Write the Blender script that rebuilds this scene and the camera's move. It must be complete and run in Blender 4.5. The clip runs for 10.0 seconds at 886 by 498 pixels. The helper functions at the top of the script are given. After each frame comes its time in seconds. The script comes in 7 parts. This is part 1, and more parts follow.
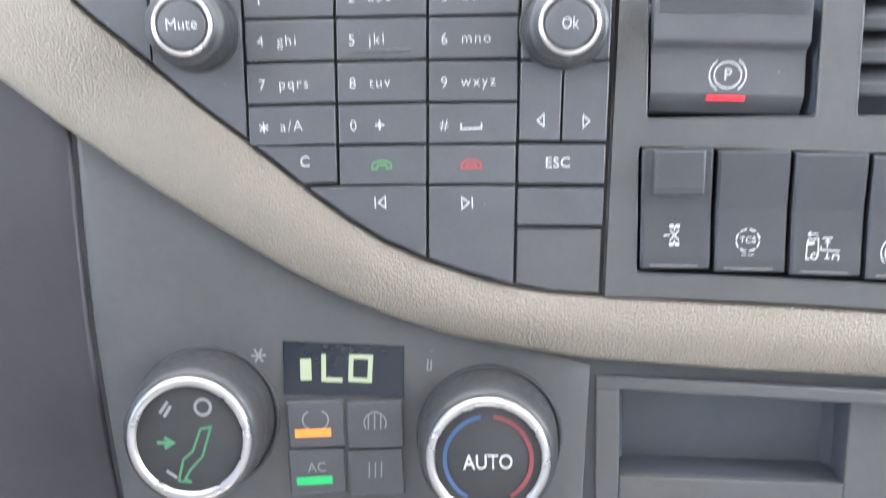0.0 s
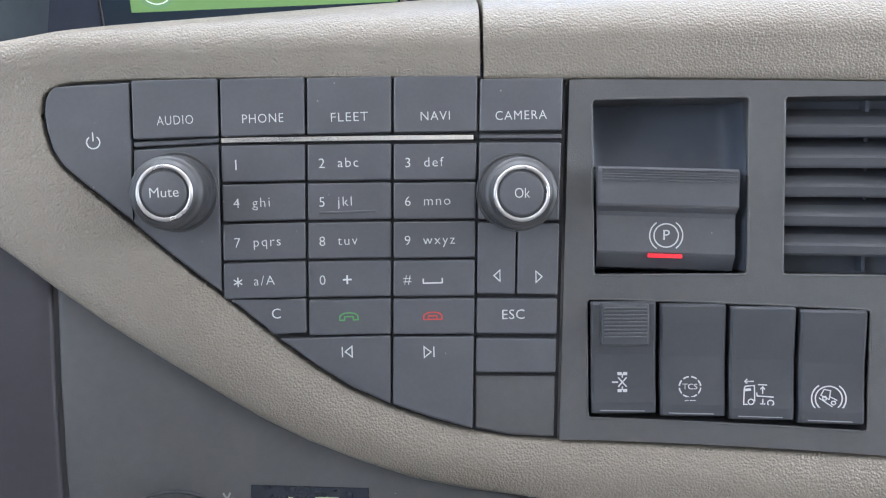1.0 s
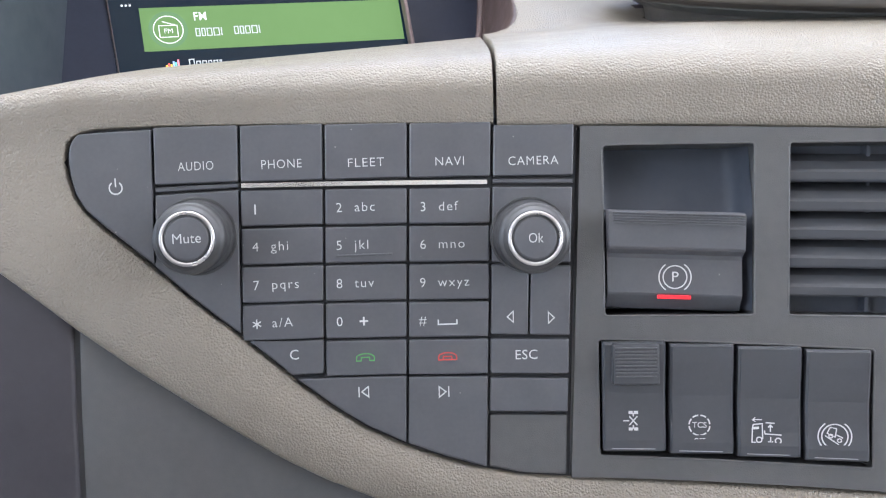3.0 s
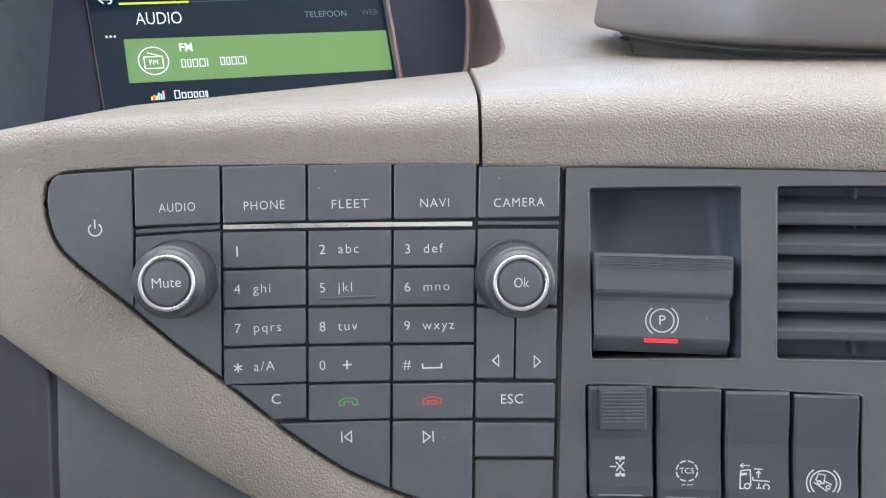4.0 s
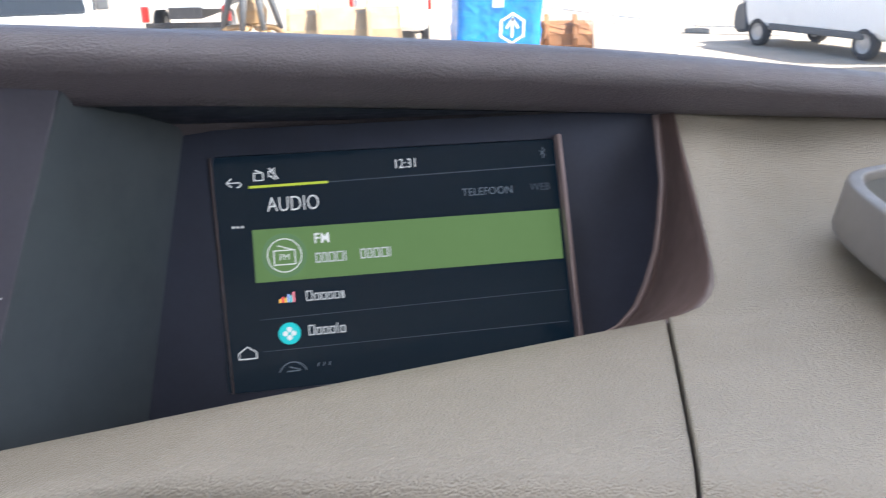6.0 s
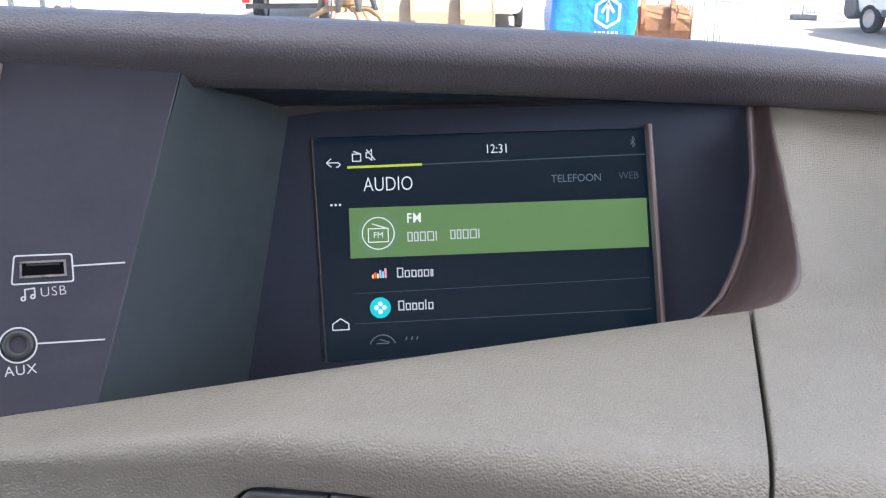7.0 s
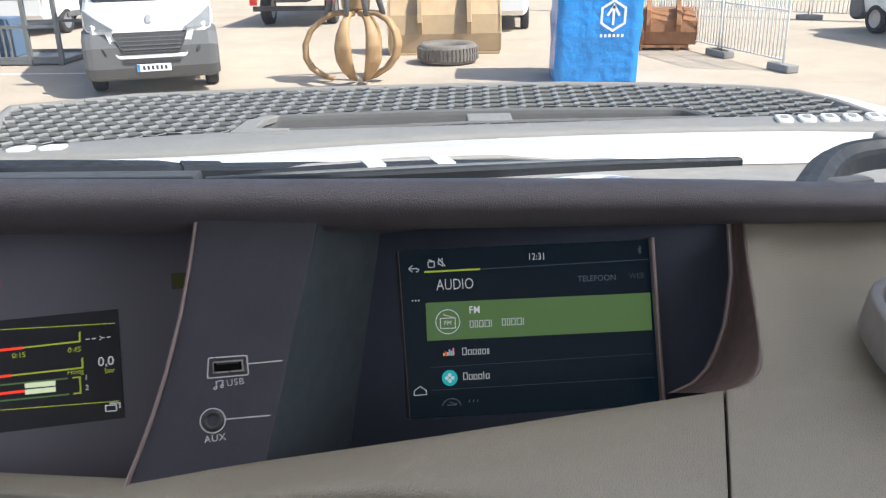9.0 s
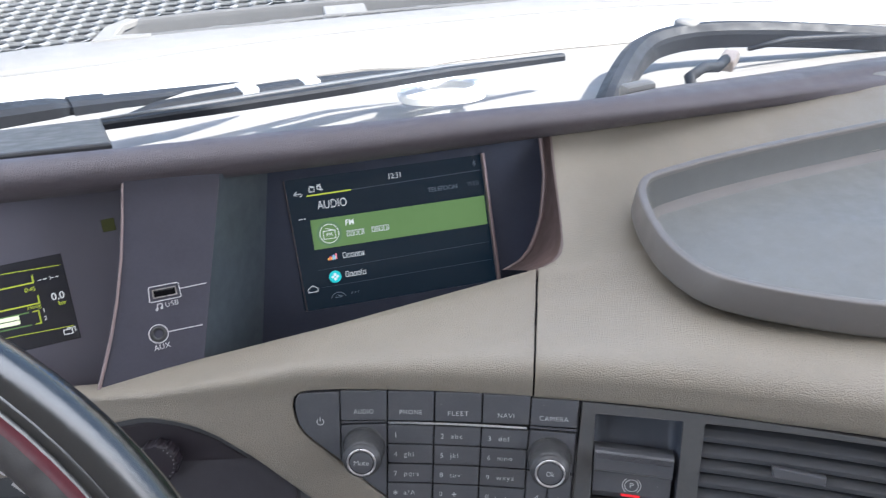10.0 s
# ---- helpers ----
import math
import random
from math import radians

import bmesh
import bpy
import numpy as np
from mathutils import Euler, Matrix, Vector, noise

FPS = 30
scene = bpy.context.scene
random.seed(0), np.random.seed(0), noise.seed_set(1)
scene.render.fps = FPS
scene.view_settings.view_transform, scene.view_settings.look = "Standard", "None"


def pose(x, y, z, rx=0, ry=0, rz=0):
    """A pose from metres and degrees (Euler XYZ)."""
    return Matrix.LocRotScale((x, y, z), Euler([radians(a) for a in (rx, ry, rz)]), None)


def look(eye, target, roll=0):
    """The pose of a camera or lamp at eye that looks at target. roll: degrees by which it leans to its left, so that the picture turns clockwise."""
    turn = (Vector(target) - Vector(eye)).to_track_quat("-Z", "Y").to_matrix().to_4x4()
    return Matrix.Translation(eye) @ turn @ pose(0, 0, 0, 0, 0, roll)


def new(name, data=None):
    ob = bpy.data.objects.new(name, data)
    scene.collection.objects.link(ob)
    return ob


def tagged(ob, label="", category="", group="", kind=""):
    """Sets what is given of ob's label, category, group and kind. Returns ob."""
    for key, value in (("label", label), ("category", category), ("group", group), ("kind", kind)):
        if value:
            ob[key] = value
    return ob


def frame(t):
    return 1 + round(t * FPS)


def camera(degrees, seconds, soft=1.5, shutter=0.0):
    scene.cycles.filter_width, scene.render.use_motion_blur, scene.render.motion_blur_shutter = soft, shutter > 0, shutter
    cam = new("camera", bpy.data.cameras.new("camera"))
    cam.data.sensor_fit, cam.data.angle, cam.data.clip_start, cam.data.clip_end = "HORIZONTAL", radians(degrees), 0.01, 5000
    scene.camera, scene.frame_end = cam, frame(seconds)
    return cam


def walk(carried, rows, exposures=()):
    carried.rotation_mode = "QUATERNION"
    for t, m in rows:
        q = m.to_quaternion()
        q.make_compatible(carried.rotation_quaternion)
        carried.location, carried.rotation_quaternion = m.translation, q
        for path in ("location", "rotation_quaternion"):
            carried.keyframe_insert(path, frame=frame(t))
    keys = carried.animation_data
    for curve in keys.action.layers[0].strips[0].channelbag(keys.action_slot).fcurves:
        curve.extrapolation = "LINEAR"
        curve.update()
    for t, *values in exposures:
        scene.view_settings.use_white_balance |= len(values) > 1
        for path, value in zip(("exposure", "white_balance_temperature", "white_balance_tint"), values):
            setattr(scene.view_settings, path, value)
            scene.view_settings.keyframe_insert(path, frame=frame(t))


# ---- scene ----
cam = camera(56.70, 10.0, soft=1.15, shutter=0.2)
PATH = [
    (0, (0.0161, 0.0163, 2.1411), (0.3400, 1.7968, 1.2896), -2.64),
    (0.3, (0.0141, 0.0098, 2.1661), (0.3989, 1.8361, 1.4475), -1.71),
    (0.5, (0.0155, 0.0055, 2.1670), (0.4308, 1.8518, 1.5200), -1.58),
    (1, (0.0159, 0.0077, 2.1651), (0.4471, 1.8479, 1.5110), -1.64),
    (1.5, (0.0086, 0.0060, 2.1705), (0.4526, 1.8503, 1.5369), -1.57),
    (2, (0.0073, 0.0078, 2.1705), (0.4686, 1.8471, 1.5348), -1.45),
    (2.5, (0.0084, 0.0065, 2.1726), (0.4740, 1.8479, 1.5458), -1.41),
    (2.7, (0.0081, 0.0063, 2.1740), (0.4593, 1.8515, 1.5481), -1.60),
    (3.8, (0.0117, 0.0081, 2.1801), (0.4823, 1.8609, 1.5921), -1.35),
    (4, (0.0122, 0.0114, 2.1831), (0.4886, 1.8632, 1.5965), -1.22),
    (4.5, (0.0034, 0.0266, 2.2050), (0.4829, 1.8740, 1.6074), -1.04),
    (5, (0.0368, 0.0793, 2.2675), (0.5077, 1.9123, 1.6208), -0.95),
    (5.2, (0.0373, 0.0963, 2.2780), (0.4834, 1.9327, 1.6233), -1.19),
    (5.5, (0.0389, 0.1170, 2.2715), (0.4598, 1.9564, 1.6087), -0.94),
    (6, (0.0212, 0.1131, 2.2686), (0.1612, 1.9906, 1.5941), -0.82),
    (6.2, (0.0244, 0.1063, 2.2664), (0.0063, 1.9896, 1.5935), -1.33),
    (7.3, (0.0182, 0.0994, 2.2731), (-0.0480, 1.9656, 1.5569), -0.71),
    (7.5, (0.0200, 0.0960, 2.2678), (-0.0311, 1.9664, 1.5615), -0.72),
    (8, (0.0216, 0.0869, 2.2938), (-0.0436, 1.9513, 1.5729), -0.81),
    (8.5, (0.0063, 0.0506, 2.3338), (-0.0634, 1.9132, 1.6085), -0.84),
    (9, (-0.0031, 0.0137, 2.3557), (-0.0829, 1.8816, 1.6453), -1.03),
    (9.2, (-0.0110, -0.0145, 2.3469), (-0.0775, 1.8497, 1.6256), -0.75),
    (9.5, (-0.0071, -0.0422, 2.3674), (-0.0522, 1.7520, 1.4850), -1.38),
    (9.9, (0.0042, -0.0782, 2.4339), (0.1404, 1.6275, 1.3985), -2.27),
    (10, (-0.0013, -0.0828, 2.4418), (0.2087, 1.6182, 1.4110), -1.94),
]
walk(cam, [(t, look(eye, target, roll)) for t, eye, target, roll in PATH],
     exposures=[(0, 3.35, 6150, 10), (0.5, 2.65, 6050, 10), (1.0, 2.45, 6000, 10), (1.5, 2.6, 6150, 12), (4.0, 2.5, 6150, 12), (4.5, 2.3, 6250, 12), (5.0, 1.93, 6500, 10), (5.5, 1.4, 6600, 9),
                (6.0, 1.65, 6150, 12), (7.5, 1.8, 5900, 12), (8.0, 1.65, 6100, 11), (8.5, 1.1, 6300, 10), (9.0, 0.8, 6250, 10), (9.5, 1.0, 6200, 10), (10.0, 1.7, 6050, 12)])

# ---- light ----
SUN_EL, SUN_DIR = radians(50), Vector((0.95, -0.32, 0)).normalized()
world = bpy.data.worlds.new("sky")
scene.world = world
world.use_nodes = True
wn = world.node_tree.nodes
sky = wn.new("ShaderNodeTexSky")
sky.sky_type, sky.sun_disc = "NISHITA", False
sky.sun_elevation, sky.sun_rotation = SUN_EL, math.atan2(SUN_DIR.x, SUN_DIR.y)
sky.dust_density = 2.0
world.node_tree.links.new(sky.outputs[0], wn["Background"].inputs[0])
wn["Background"].inputs[1].default_value = 0.13
sun = new("sun", bpy.data.lights.new("sun", "SUN"))
sun.data.energy, sun.data.angle, sun.data.color = 4.6, radians(0.6), (1.0, 0.95, 0.87)
sun_from = SUN_DIR * math.cos(SUN_EL) + Vector((0, 0, math.sin(SUN_EL)))
sun.matrix_world = look(sun_from * 30, (0, 0, 0))
# daylight that enters by the cab's side windows and the upper windscreen
for eye, aim, size_x, size_y, watts in (((-1.07, -0.36, 2.48), (0.1, 0.25, 2.2), 0.55, 0.62, 2.3), ((1.07, -0.36, 2.48), (0.0, 0.25, 2.2), 0.55, 0.62, 1.7), ((0.0, 0.46, 2.80), (0.0, -0.25, 2.2), 1.9, 0.42, 5.4)):
    day = new("window_daylight", bpy.data.lights.new("window_daylight", "AREA"))
    day.data.shape, day.data.size, day.data.size_y, day.data.energy, day.data.color = "RECTANGLE", size_x, size_y, watts, (0.96, 0.98, 1.01)
    day.matrix_world = look(eye, aim)


# ---- materials ----
def material(name, color, rough=0.5, metal=0.0, var=0.12, scale=60.0, fine=0.0, bump=0.0, bump_scale=800.0,
             cells=False, domes=False, coat=0.0, spec=0.5, emit=None, emit_strength=1.0, grime=0.0, dust=0.0):
    """A procedural surface: mottled colour at two scales, uneven gloss, fine relief, optional specks of dust."""
    m = bpy.data.materials.new(name)
    m.use_nodes = True
    nt, n = m.node_tree, m.node_tree.nodes
    b = n["Principled BSDF"]
    b.inputs["Roughness"].default_value, b.inputs["Metallic"].default_value = rough, metal
    b.inputs["Specular IOR Level"].default_value, b.inputs["Coat Weight"].default_value = spec, coat
    co = n.new("ShaderNodeTexCoord").outputs["Object"]

    def noise_tex(s, detail=4.0):
        t = n.new("ShaderNodeTexNoise")
        t.inputs["Scale"].default_value, t.inputs["Detail"].default_value = s, detail
        nt.links.new(co, t.inputs["Vector"])
        return t.outputs["Fac"]

    def math_node(op, a, k):
        t = n.new("ShaderNodeMath")
        t.operation = op
        nt.links.new(a, t.inputs[0])
        if isinstance(k, (int, float)):
            t.inputs[1].default_value = k
        else:
            nt.links.new(k, t.inputs[1])
        return t.outputs[0]

    big, small = noise_tex(scale), noise_tex(scale * 9.0, 6.0)
    mixf = math_node("ADD", math_node("MULTIPLY", big, 0.6), math_node("MULTIPLY", small, 0.4))
    ramp = n.new("ShaderNodeMapRange")
    ramp.inputs["From Min"].default_value, ramp.inputs["From Max"].default_value = 0.3, 0.7
    ramp.inputs["To Min"].default_value, ramp.inputs["To Max"].default_value = 1 - var, 1 + var
    nt.links.new(mixf, ramp.inputs["Value"])
    mul = n.new("ShaderNodeMix")
    mul.data_type, mul.blend_type = "RGBA", "MULTIPLY"
    mul.inputs["Factor"].default_value = 1.0
    mul.inputs[6].default_value = (*color, 1)
    nt.links.new(ramp.outputs[0], mul.inputs[7])
    col = mul.outputs[2]
    if dust:
        sp = n.new("ShaderNodeTexVoronoi")
        sp.inputs["Scale"].default_value = 170.0
        nt.links.new(co, sp.inputs["Vector"])
        hit = math_node("MULTIPLY", math_node("LESS_THAN", sp.outputs["Distance"], 0.045), math_node("GREATER_THAN", noise_tex(90.0), 0.56))
        dm = n.new("ShaderNodeMix")
        dm.data_type = "RGBA"
        dm.inputs[7].default_value = (0.45, 0.43, 0.4, 1)
        nt.links.new(math_node("MULTIPLY", hit, dust), dm.inputs["Factor"])
        nt.links.new(col, dm.inputs[6])
        col = dm.outputs[2]
    nt.links.new(col, b.inputs["Base Color"])
    rr = n.new("ShaderNodeMapRange")
    rr.inputs["From Min"].default_value, rr.inputs["From Max"].default_value = 0.3, 0.7
    rr.inputs["To Min"].default_value, rr.inputs["To Max"].default_value = max(0.02, rough * (1 - 0.18)), min(1, rough * 1.18)
    nt.links.new(noise_tex(scale * 2.3), rr.inputs["Value"])
    nt.links.new(rr.outputs[0], b.inputs["Roughness"])
    if bump:
        h = noise_tex(bump_scale * 1.7, 3.0)
        if domes:
            v = n.new("ShaderNodeTexVoronoi")
            v.feature, v.inputs["Smoothness"].default_value = "SMOOTH_F1", 0.35
            v.inputs["Scale"].default_value = bump_scale
            warp = n.new("ShaderNodeMix")
            warp.data_type = "VECTOR"
            warp.inputs["Factor"].default_value = 0.0004
            swirl = n.new("ShaderNodeTexNoise")
            swirl.inputs["Scale"].default_value = bump_scale * 0.6
            nt.links.new(co, swirl.inputs["Vector"])
            nt.links.new(co, warp.inputs[4])
            nt.links.new(swirl.outputs["Color"], warp.inputs[5])
            nt.links.new(warp.outputs[1], v.inputs["Vector"])
            h = math_node("SUBTRACT", math_node("MULTIPLY", h, 0.15), v.outputs["Distance"])
        if cells:
            v = n.new("ShaderNodeTexVoronoi")
            v.feature = "DISTANCE_TO_EDGE"
            v.inputs["Scale"].default_value = bump_scale
            nt.links.new(co, v.inputs["Vector"])
            pebble = math_node("MINIMUM", v.outputs["Distance"], 0.22)
            h = math_node("ADD", math_node("MULTIPLY", h, 0.08), pebble)
            if grime:
                gr = n.new("ShaderNodeMapRange")
                gr.inputs["From Max"].default_value = 0.16
                gr.inputs["To Min"].default_value = 1 - grime
                nt.links.new(v.outputs["Distance"], gr.inputs["Value"])
                gm = n.new("ShaderNodeMix")
                gm.data_type, gm.blend_type = "RGBA", "MULTIPLY"
                gm.inputs["Factor"].default_value = 1.0
                nt.links.new(col, gm.inputs[6])
                nt.links.new(gr.outputs[0], gm.inputs[7])
                nt.links.new(gm.outputs[2], b.inputs["Base Color"])
        bn = n.new("ShaderNodeBump")
        bn.inputs["Strength"].default_value, bn.inputs["Distance"].default_value = 1.0, bump
        nt.links.new(h, bn.inputs["Height"])
        nt.links.new(bn.outputs[0], b.inputs["Normal"])
    if emit:
        b.inputs["Emission Color"].default_value = (*emit, 1)
        b.inputs["Emission Strength"].default_value = emit_strength
    return m


TAN = material("tan_grained_plastic", (0.2, 0.175, 0.139), 0.36, var=0.06, scale=25, bump=0.00036, bump_scale=1350, domes=True)
COWL = material("brown_grained_plastic", (0.078, 0.067, 0.075), 0.45, var=0.07, scale=25, bump=0.0003, bump_scale=1250, domes=True)
DARK = material("dark_grey_plastic", (0.052, 0.053, 0.056), 0.5, var=0.1, scale=40, bump=0.00006, bump_scale=1500, dust=0.25)
FRAME = material("charcoal_grained_plastic", (0.078, 0.077, 0.077), 0.52, var=0.1, scale=40, bump=0.0001, bump_scale=1300, cells=True)
KEY = material("key_plastic", (0.078, 0.079, 0.086), 0.38, var=0.1, scale=90, bump=0.00003, bump_scale=2500, dust=0.35)
# dash grey darkened and tinted for the dim light beside the wheel
KNEE = material("shade_darkened_grey_plastic", (0.033, 0.030, 0.035), 0.5, var=0.1, scale=40, bump=0.00006, bump_scale=1500)
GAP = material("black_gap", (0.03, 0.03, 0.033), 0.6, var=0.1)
WHITE = material("white_print", (0.55, 0.55, 0.55), 0.5, var=0.03)
GREYPRINT = material("faded_print", (0.26, 0.26, 0.26), 0.5, var=0.03)
SWITCH = material("switch_plastic", (0.045, 0.047, 0.052), 0.4, var=0.1, scale=90, bump=0.00003, bump_scale=2500, dust=0.3)
CHROME = material("brushed_chrome", (0.75, 0.73, 0.7), 0.22, metal=1.0, var=0.05)
SATIN = material("satin_pink_metal", (0.24, 0.18, 0.175), 0.42, metal=0.4, var=0.06, scale=80)
RUBBER = material("knob_rubber", (0.035, 0.035, 0.036), 0.45, var=0.1, scale=150)
KNOBRING = material("dull_knob_ring", (0.5, 0.48, 0.47), 0.3, metal=0.9, var=0.05)
BRACKET = material("brown_smooth_plastic", (0.085, 0.058, 0.052), 0.38, var=0.07, scale=50, bump=0.00005, bump_scale=900)
SOCKETPANEL = material("brown_black_satin_panel", (0.047, 0.046, 0.060), 0.45, spec=0.35, var=0.1, scale=60, bump=0.00003, bump_scale=1500)
PANEL = material("black_satin_panel", (0.032, 0.038, 0.06), 0.5, spec=0.3, var=0.1, scale=60, bump=0.00003, bump_scale=1500)
INSTRPANEL = material("smoked_instrument_panel", (0.132, 0.126, 0.154), 0.4, var=0.02, scale=40)
WEDGE = material("slate_panel", (0.044, 0.054, 0.063), 0.45, var=0.08, scale=50, bump=0.00003, bump_scale=1500)
GLASSBLACK = material("screen_glass", (0.006, 0.009, 0.014), 0.08, var=0.05, spec=0.3, emit=(0.03, 0.09, 0.16), emit_strength=0.03)
DISPBLACK = material("dark_display_window", (0.01, 0.013, 0.02), 0.15, var=0.05)
TRAY = material("tray_grey_plastic", (0.118, 0.108, 0.1), 0.42, var=0.06, scale=25, bump=0.00008, bump_scale=900, dust=0.2)
# one grey in two tones: wall darkened, floor lightened, as light falls there
BASINWALL = material("tray_wall_shade_tone", (0.088, 0.09, 0.086), 0.5, var=0.06, scale=30, bump=0.00008, bump_scale=1200)
TRAYFLOOR = material("tray_floor_lit_tone", (0.128, 0.13, 0.124), 0.5, var=0.08, scale=40, bump=0.0001, bump_scale=1200, dust=0.3)
LEATHER = material("black_wheel_leather", (0.006, 0.0065, 0.0065), 0.2, var=0.06, scale=60, bump=0.00003, bump_scale=900, spec=0.7)
RED = material("red_lamp", (0.35, 0.01, 0.015), 0.4, emit=(1, 0.02, 0.03), emit_strength=0.22)
WARNRED = material("red_warning_lamp", (0.5, 0.02, 0.02), 0.4, emit=(1, 0.03, 0.03), emit_strength=0.9)
# handset prints, given a faint glow of their own
REDPRINT = material("red_glow_print", (0.4, 0.05, 0.045), 0.5, emit=(0.9, 0.06, 0.04), emit_strength=0.04)
GREENPRINT = material("green_glow_print", (0.08, 0.25, 0.08), 0.5, emit=(0.1, 0.5, 0.08), emit_strength=0.04)
GREENLAMP = material("green_lamp", (0.03, 0.25, 0.08), 0.4, emit=(0.02, 0.7, 0.2), emit_strength=0.07)
ORANGELAMP = material("orange_lamp", (0.5, 0.18, 0.03), 0.4, emit=(1.0, 0.3, 0.05), emit_strength=0.09)
BLUEPRINT = material("blue_print", (0.045, 0.09, 0.19), 0.5)
REDARC = material("dull_red_print", (0.2, 0.045, 0.05), 0.5)
SEATGREEN = material("dim_green_symbol", (0.06, 0.17, 0.09), 0.5, emit=(0.05, 0.4, 0.15), emit_strength=0.02)


def glow(name, color, strength):
    """Lit picture element of a display."""
    return material(name, tuple(c * 0.3 for c in color), 0.7, emit=color, emit_strength=strength * 0.42, var=0.02, spec=0.1)


LCD_WHITE = glow("display_white", (0.9, 0.93, 0.95), 0.55)
LCD_GREY = glow("display_grey", (0.18, 0.22, 0.27), 0.42)
LCD_SOFT = glow("display_soft_white", (0.62, 0.66, 0.68), 0.55)
LCD_DIM = glow("display_dim", (0.08, 0.1, 0.13), 0.5)
LCD_GREEN = glow("display_green", (0.15, 0.265, 0.1), 0.54)
LCD_RING = glow("display_ring", (0.1, 0.18, 0.09), 0.9)
LCD_LIME = glow("display_lime", (0.6, 0.72, 0.08), 0.5)
LCD_CYAN = glow("display_cyan", (0.03, 0.5, 0.52), 0.8)
LCD_RED = glow("display_red", (0.9, 0.06, 0.03), 1.2)
LCD_SEG = glow("display_pale", (0.75, 0.85, 0.55), 1.0)
CLIMATE_SEG = glow("climate_pale", (0.6, 0.68, 0.46), 0.16)

# ---- building helpers ----
things = {}


def thing(name, at, label, category, group="", kind=""):
    """An Empty at the base of a thing, under which its parts hang."""
    ob = new(name)
    ob.empty_display_size = 0.02
    ob.location = at
    things[ob] = Vector(at)
    return tagged(ob, label, category, group, kind)


def part(name, bm, mat, parent=None, label="", smooth=False):
    """One mesh object from a bmesh whose vertices are in the world's metres, under its thing or part."""
    bmesh.ops.recalc_face_normals(bm, faces=bm.faces)
    me = bpy.data.meshes.new(name)
    bm.to_mesh(me)
    bm.free()
    me.materials.append(mat)
    if smooth:
        me.polygons.foreach_set("use_smooth", [True] * len(me.polygons))
    ob = new(name, me)
    if parent is not None:
        ob.parent = parent
        if parent in things:
            ob.matrix_parent_inverse = Matrix.Translation(-things[parent])
    return tagged(ob, label)


def face_map(s, v, w=0.0):
    """The lower console's curved face: s along it, v down it, w out of it, all in millimetres."""
    s, v, w = float(s) / 1000, float(v) / 1000, float(w) / 1000
    a, b, c, lean = 0.27917, -0.15749, -0.51105, 0.29609
    if s < -0.06:
        y, d = a + b * -0.06 + c * 0.0036 + (s + 0.06) * (b - 2 * c * 0.06), b - 2 * c * 0.06
    else:
        y, d = a + b * s + c * s * s, b + 2 * c * s
    n = Vector((d, -1, 0)).normalized()
    up = Vector((0, 0, 1))
    return Vector((s, y, 2.132)) + v * (n * math.sin(lean) - up * math.cos(lean)) + w * (n * math.cos(lean) + up * math.sin(lean))


def plane_map(origin, u, v):
    """A flat sheet's map, as face_map but with v upwards: millimetres along u, along v and out of the sheet towards the driver."""
    o, u, v = Vector(origin), Vector(u).normalized(), Vector(v).normalized()
    n = u.cross(v).normalized()
    return lambda a, b, w=0.0: o + u * float(a / 1000) + v * float(b / 1000) + n * float(w / 1000)


def interp(x, table):
    """Smooth reading of a table of (x, y) pairs."""
    xs, ys = [p[0] for p in table], [p[1] for p in table]
    return float(np.interp(x, xs, ys))


def rounded(poly, r, n=3):
    """A polygon with its corners rounded."""
    out, k = [], len(poly)
    for i in range(k):
        p, q, t = Vector(poly[i - 1]), Vector(poly[i]), Vector(poly[(i + 1) % k])
        a, b = (p - q), (t - q)
        d = min(r, a.length * 0.45, b.length * 0.45)
        a, b = q + a.normalized() * d, q + b.normalized() * d
        for j in range(n + 1):
            f = j / n
            out.append(tuple((a * (1 - f) + q * f) * (1 - f) + (q * (1 - f) + b * f) * f))
    return out


def inset(poly, d):
    """A polygon moved inwards by d."""
    k = len(poly)
    area = sum(poly[i - 1][0] * poly[i][1] - poly[i][0] * poly[i - 1][1] for i in range(k))
    sg = 1 if area > 0 else -1
    out = []
    for i in range(k):
        p, q, t = Vector(poly[i - 1]), Vector(poly[i]), Vector(poly[(i + 1) % k])
        e, f = (q - p), (t - q)
        e = e.normalized() if e.length > 1e-9 else f.normalized()
        f = f.normalized() if f.length > 1e-9 else e
        n1, n2 = Vector((-e.y, e.x)) * sg, Vector((-f.y, f.x)) * sg
        m = n1 + n2
        m = m / max(0.35, m.dot(n1)) if m.length > 1e-6 else n1
        out.append(tuple(q + m * d))
    return out


def slab(bm, fmap, poly, w0, w1, bev=0.4):
    """A prism over a polygon with a rounded upper edge."""
    if bev > 0:
        rings = [(poly, w0), (poly, w1 - bev), (inset(poly, bev * 0.35), w1 - bev * 0.3), (inset(poly, bev), w1)]
    else:
        rings = [(poly, w0), (poly, w1)]
    vs = [[bm.verts.new(fmap(a, b, w)) for a, b in pl] for pl, w in rings]
    k = len(poly)
    for r in range(len(vs) - 1):
        for i in range(k):
            bm.faces.new((vs[r][i - 1], vs[r][i], vs[r + 1][i], vs[r + 1][i - 1]))
    bm.faces.new(vs[-1])
    bm.faces.new(vs[0][::-1])


def plate(name, fmap, poly, w0, w1, mat, parent, bev=0.4, label="", r=0.0):
    bm = bmesh.new()
    slab(bm, fmap, rounded(poly, r) if r else poly, w0, w1, bev)
    return part(name, bm, mat, parent, label)


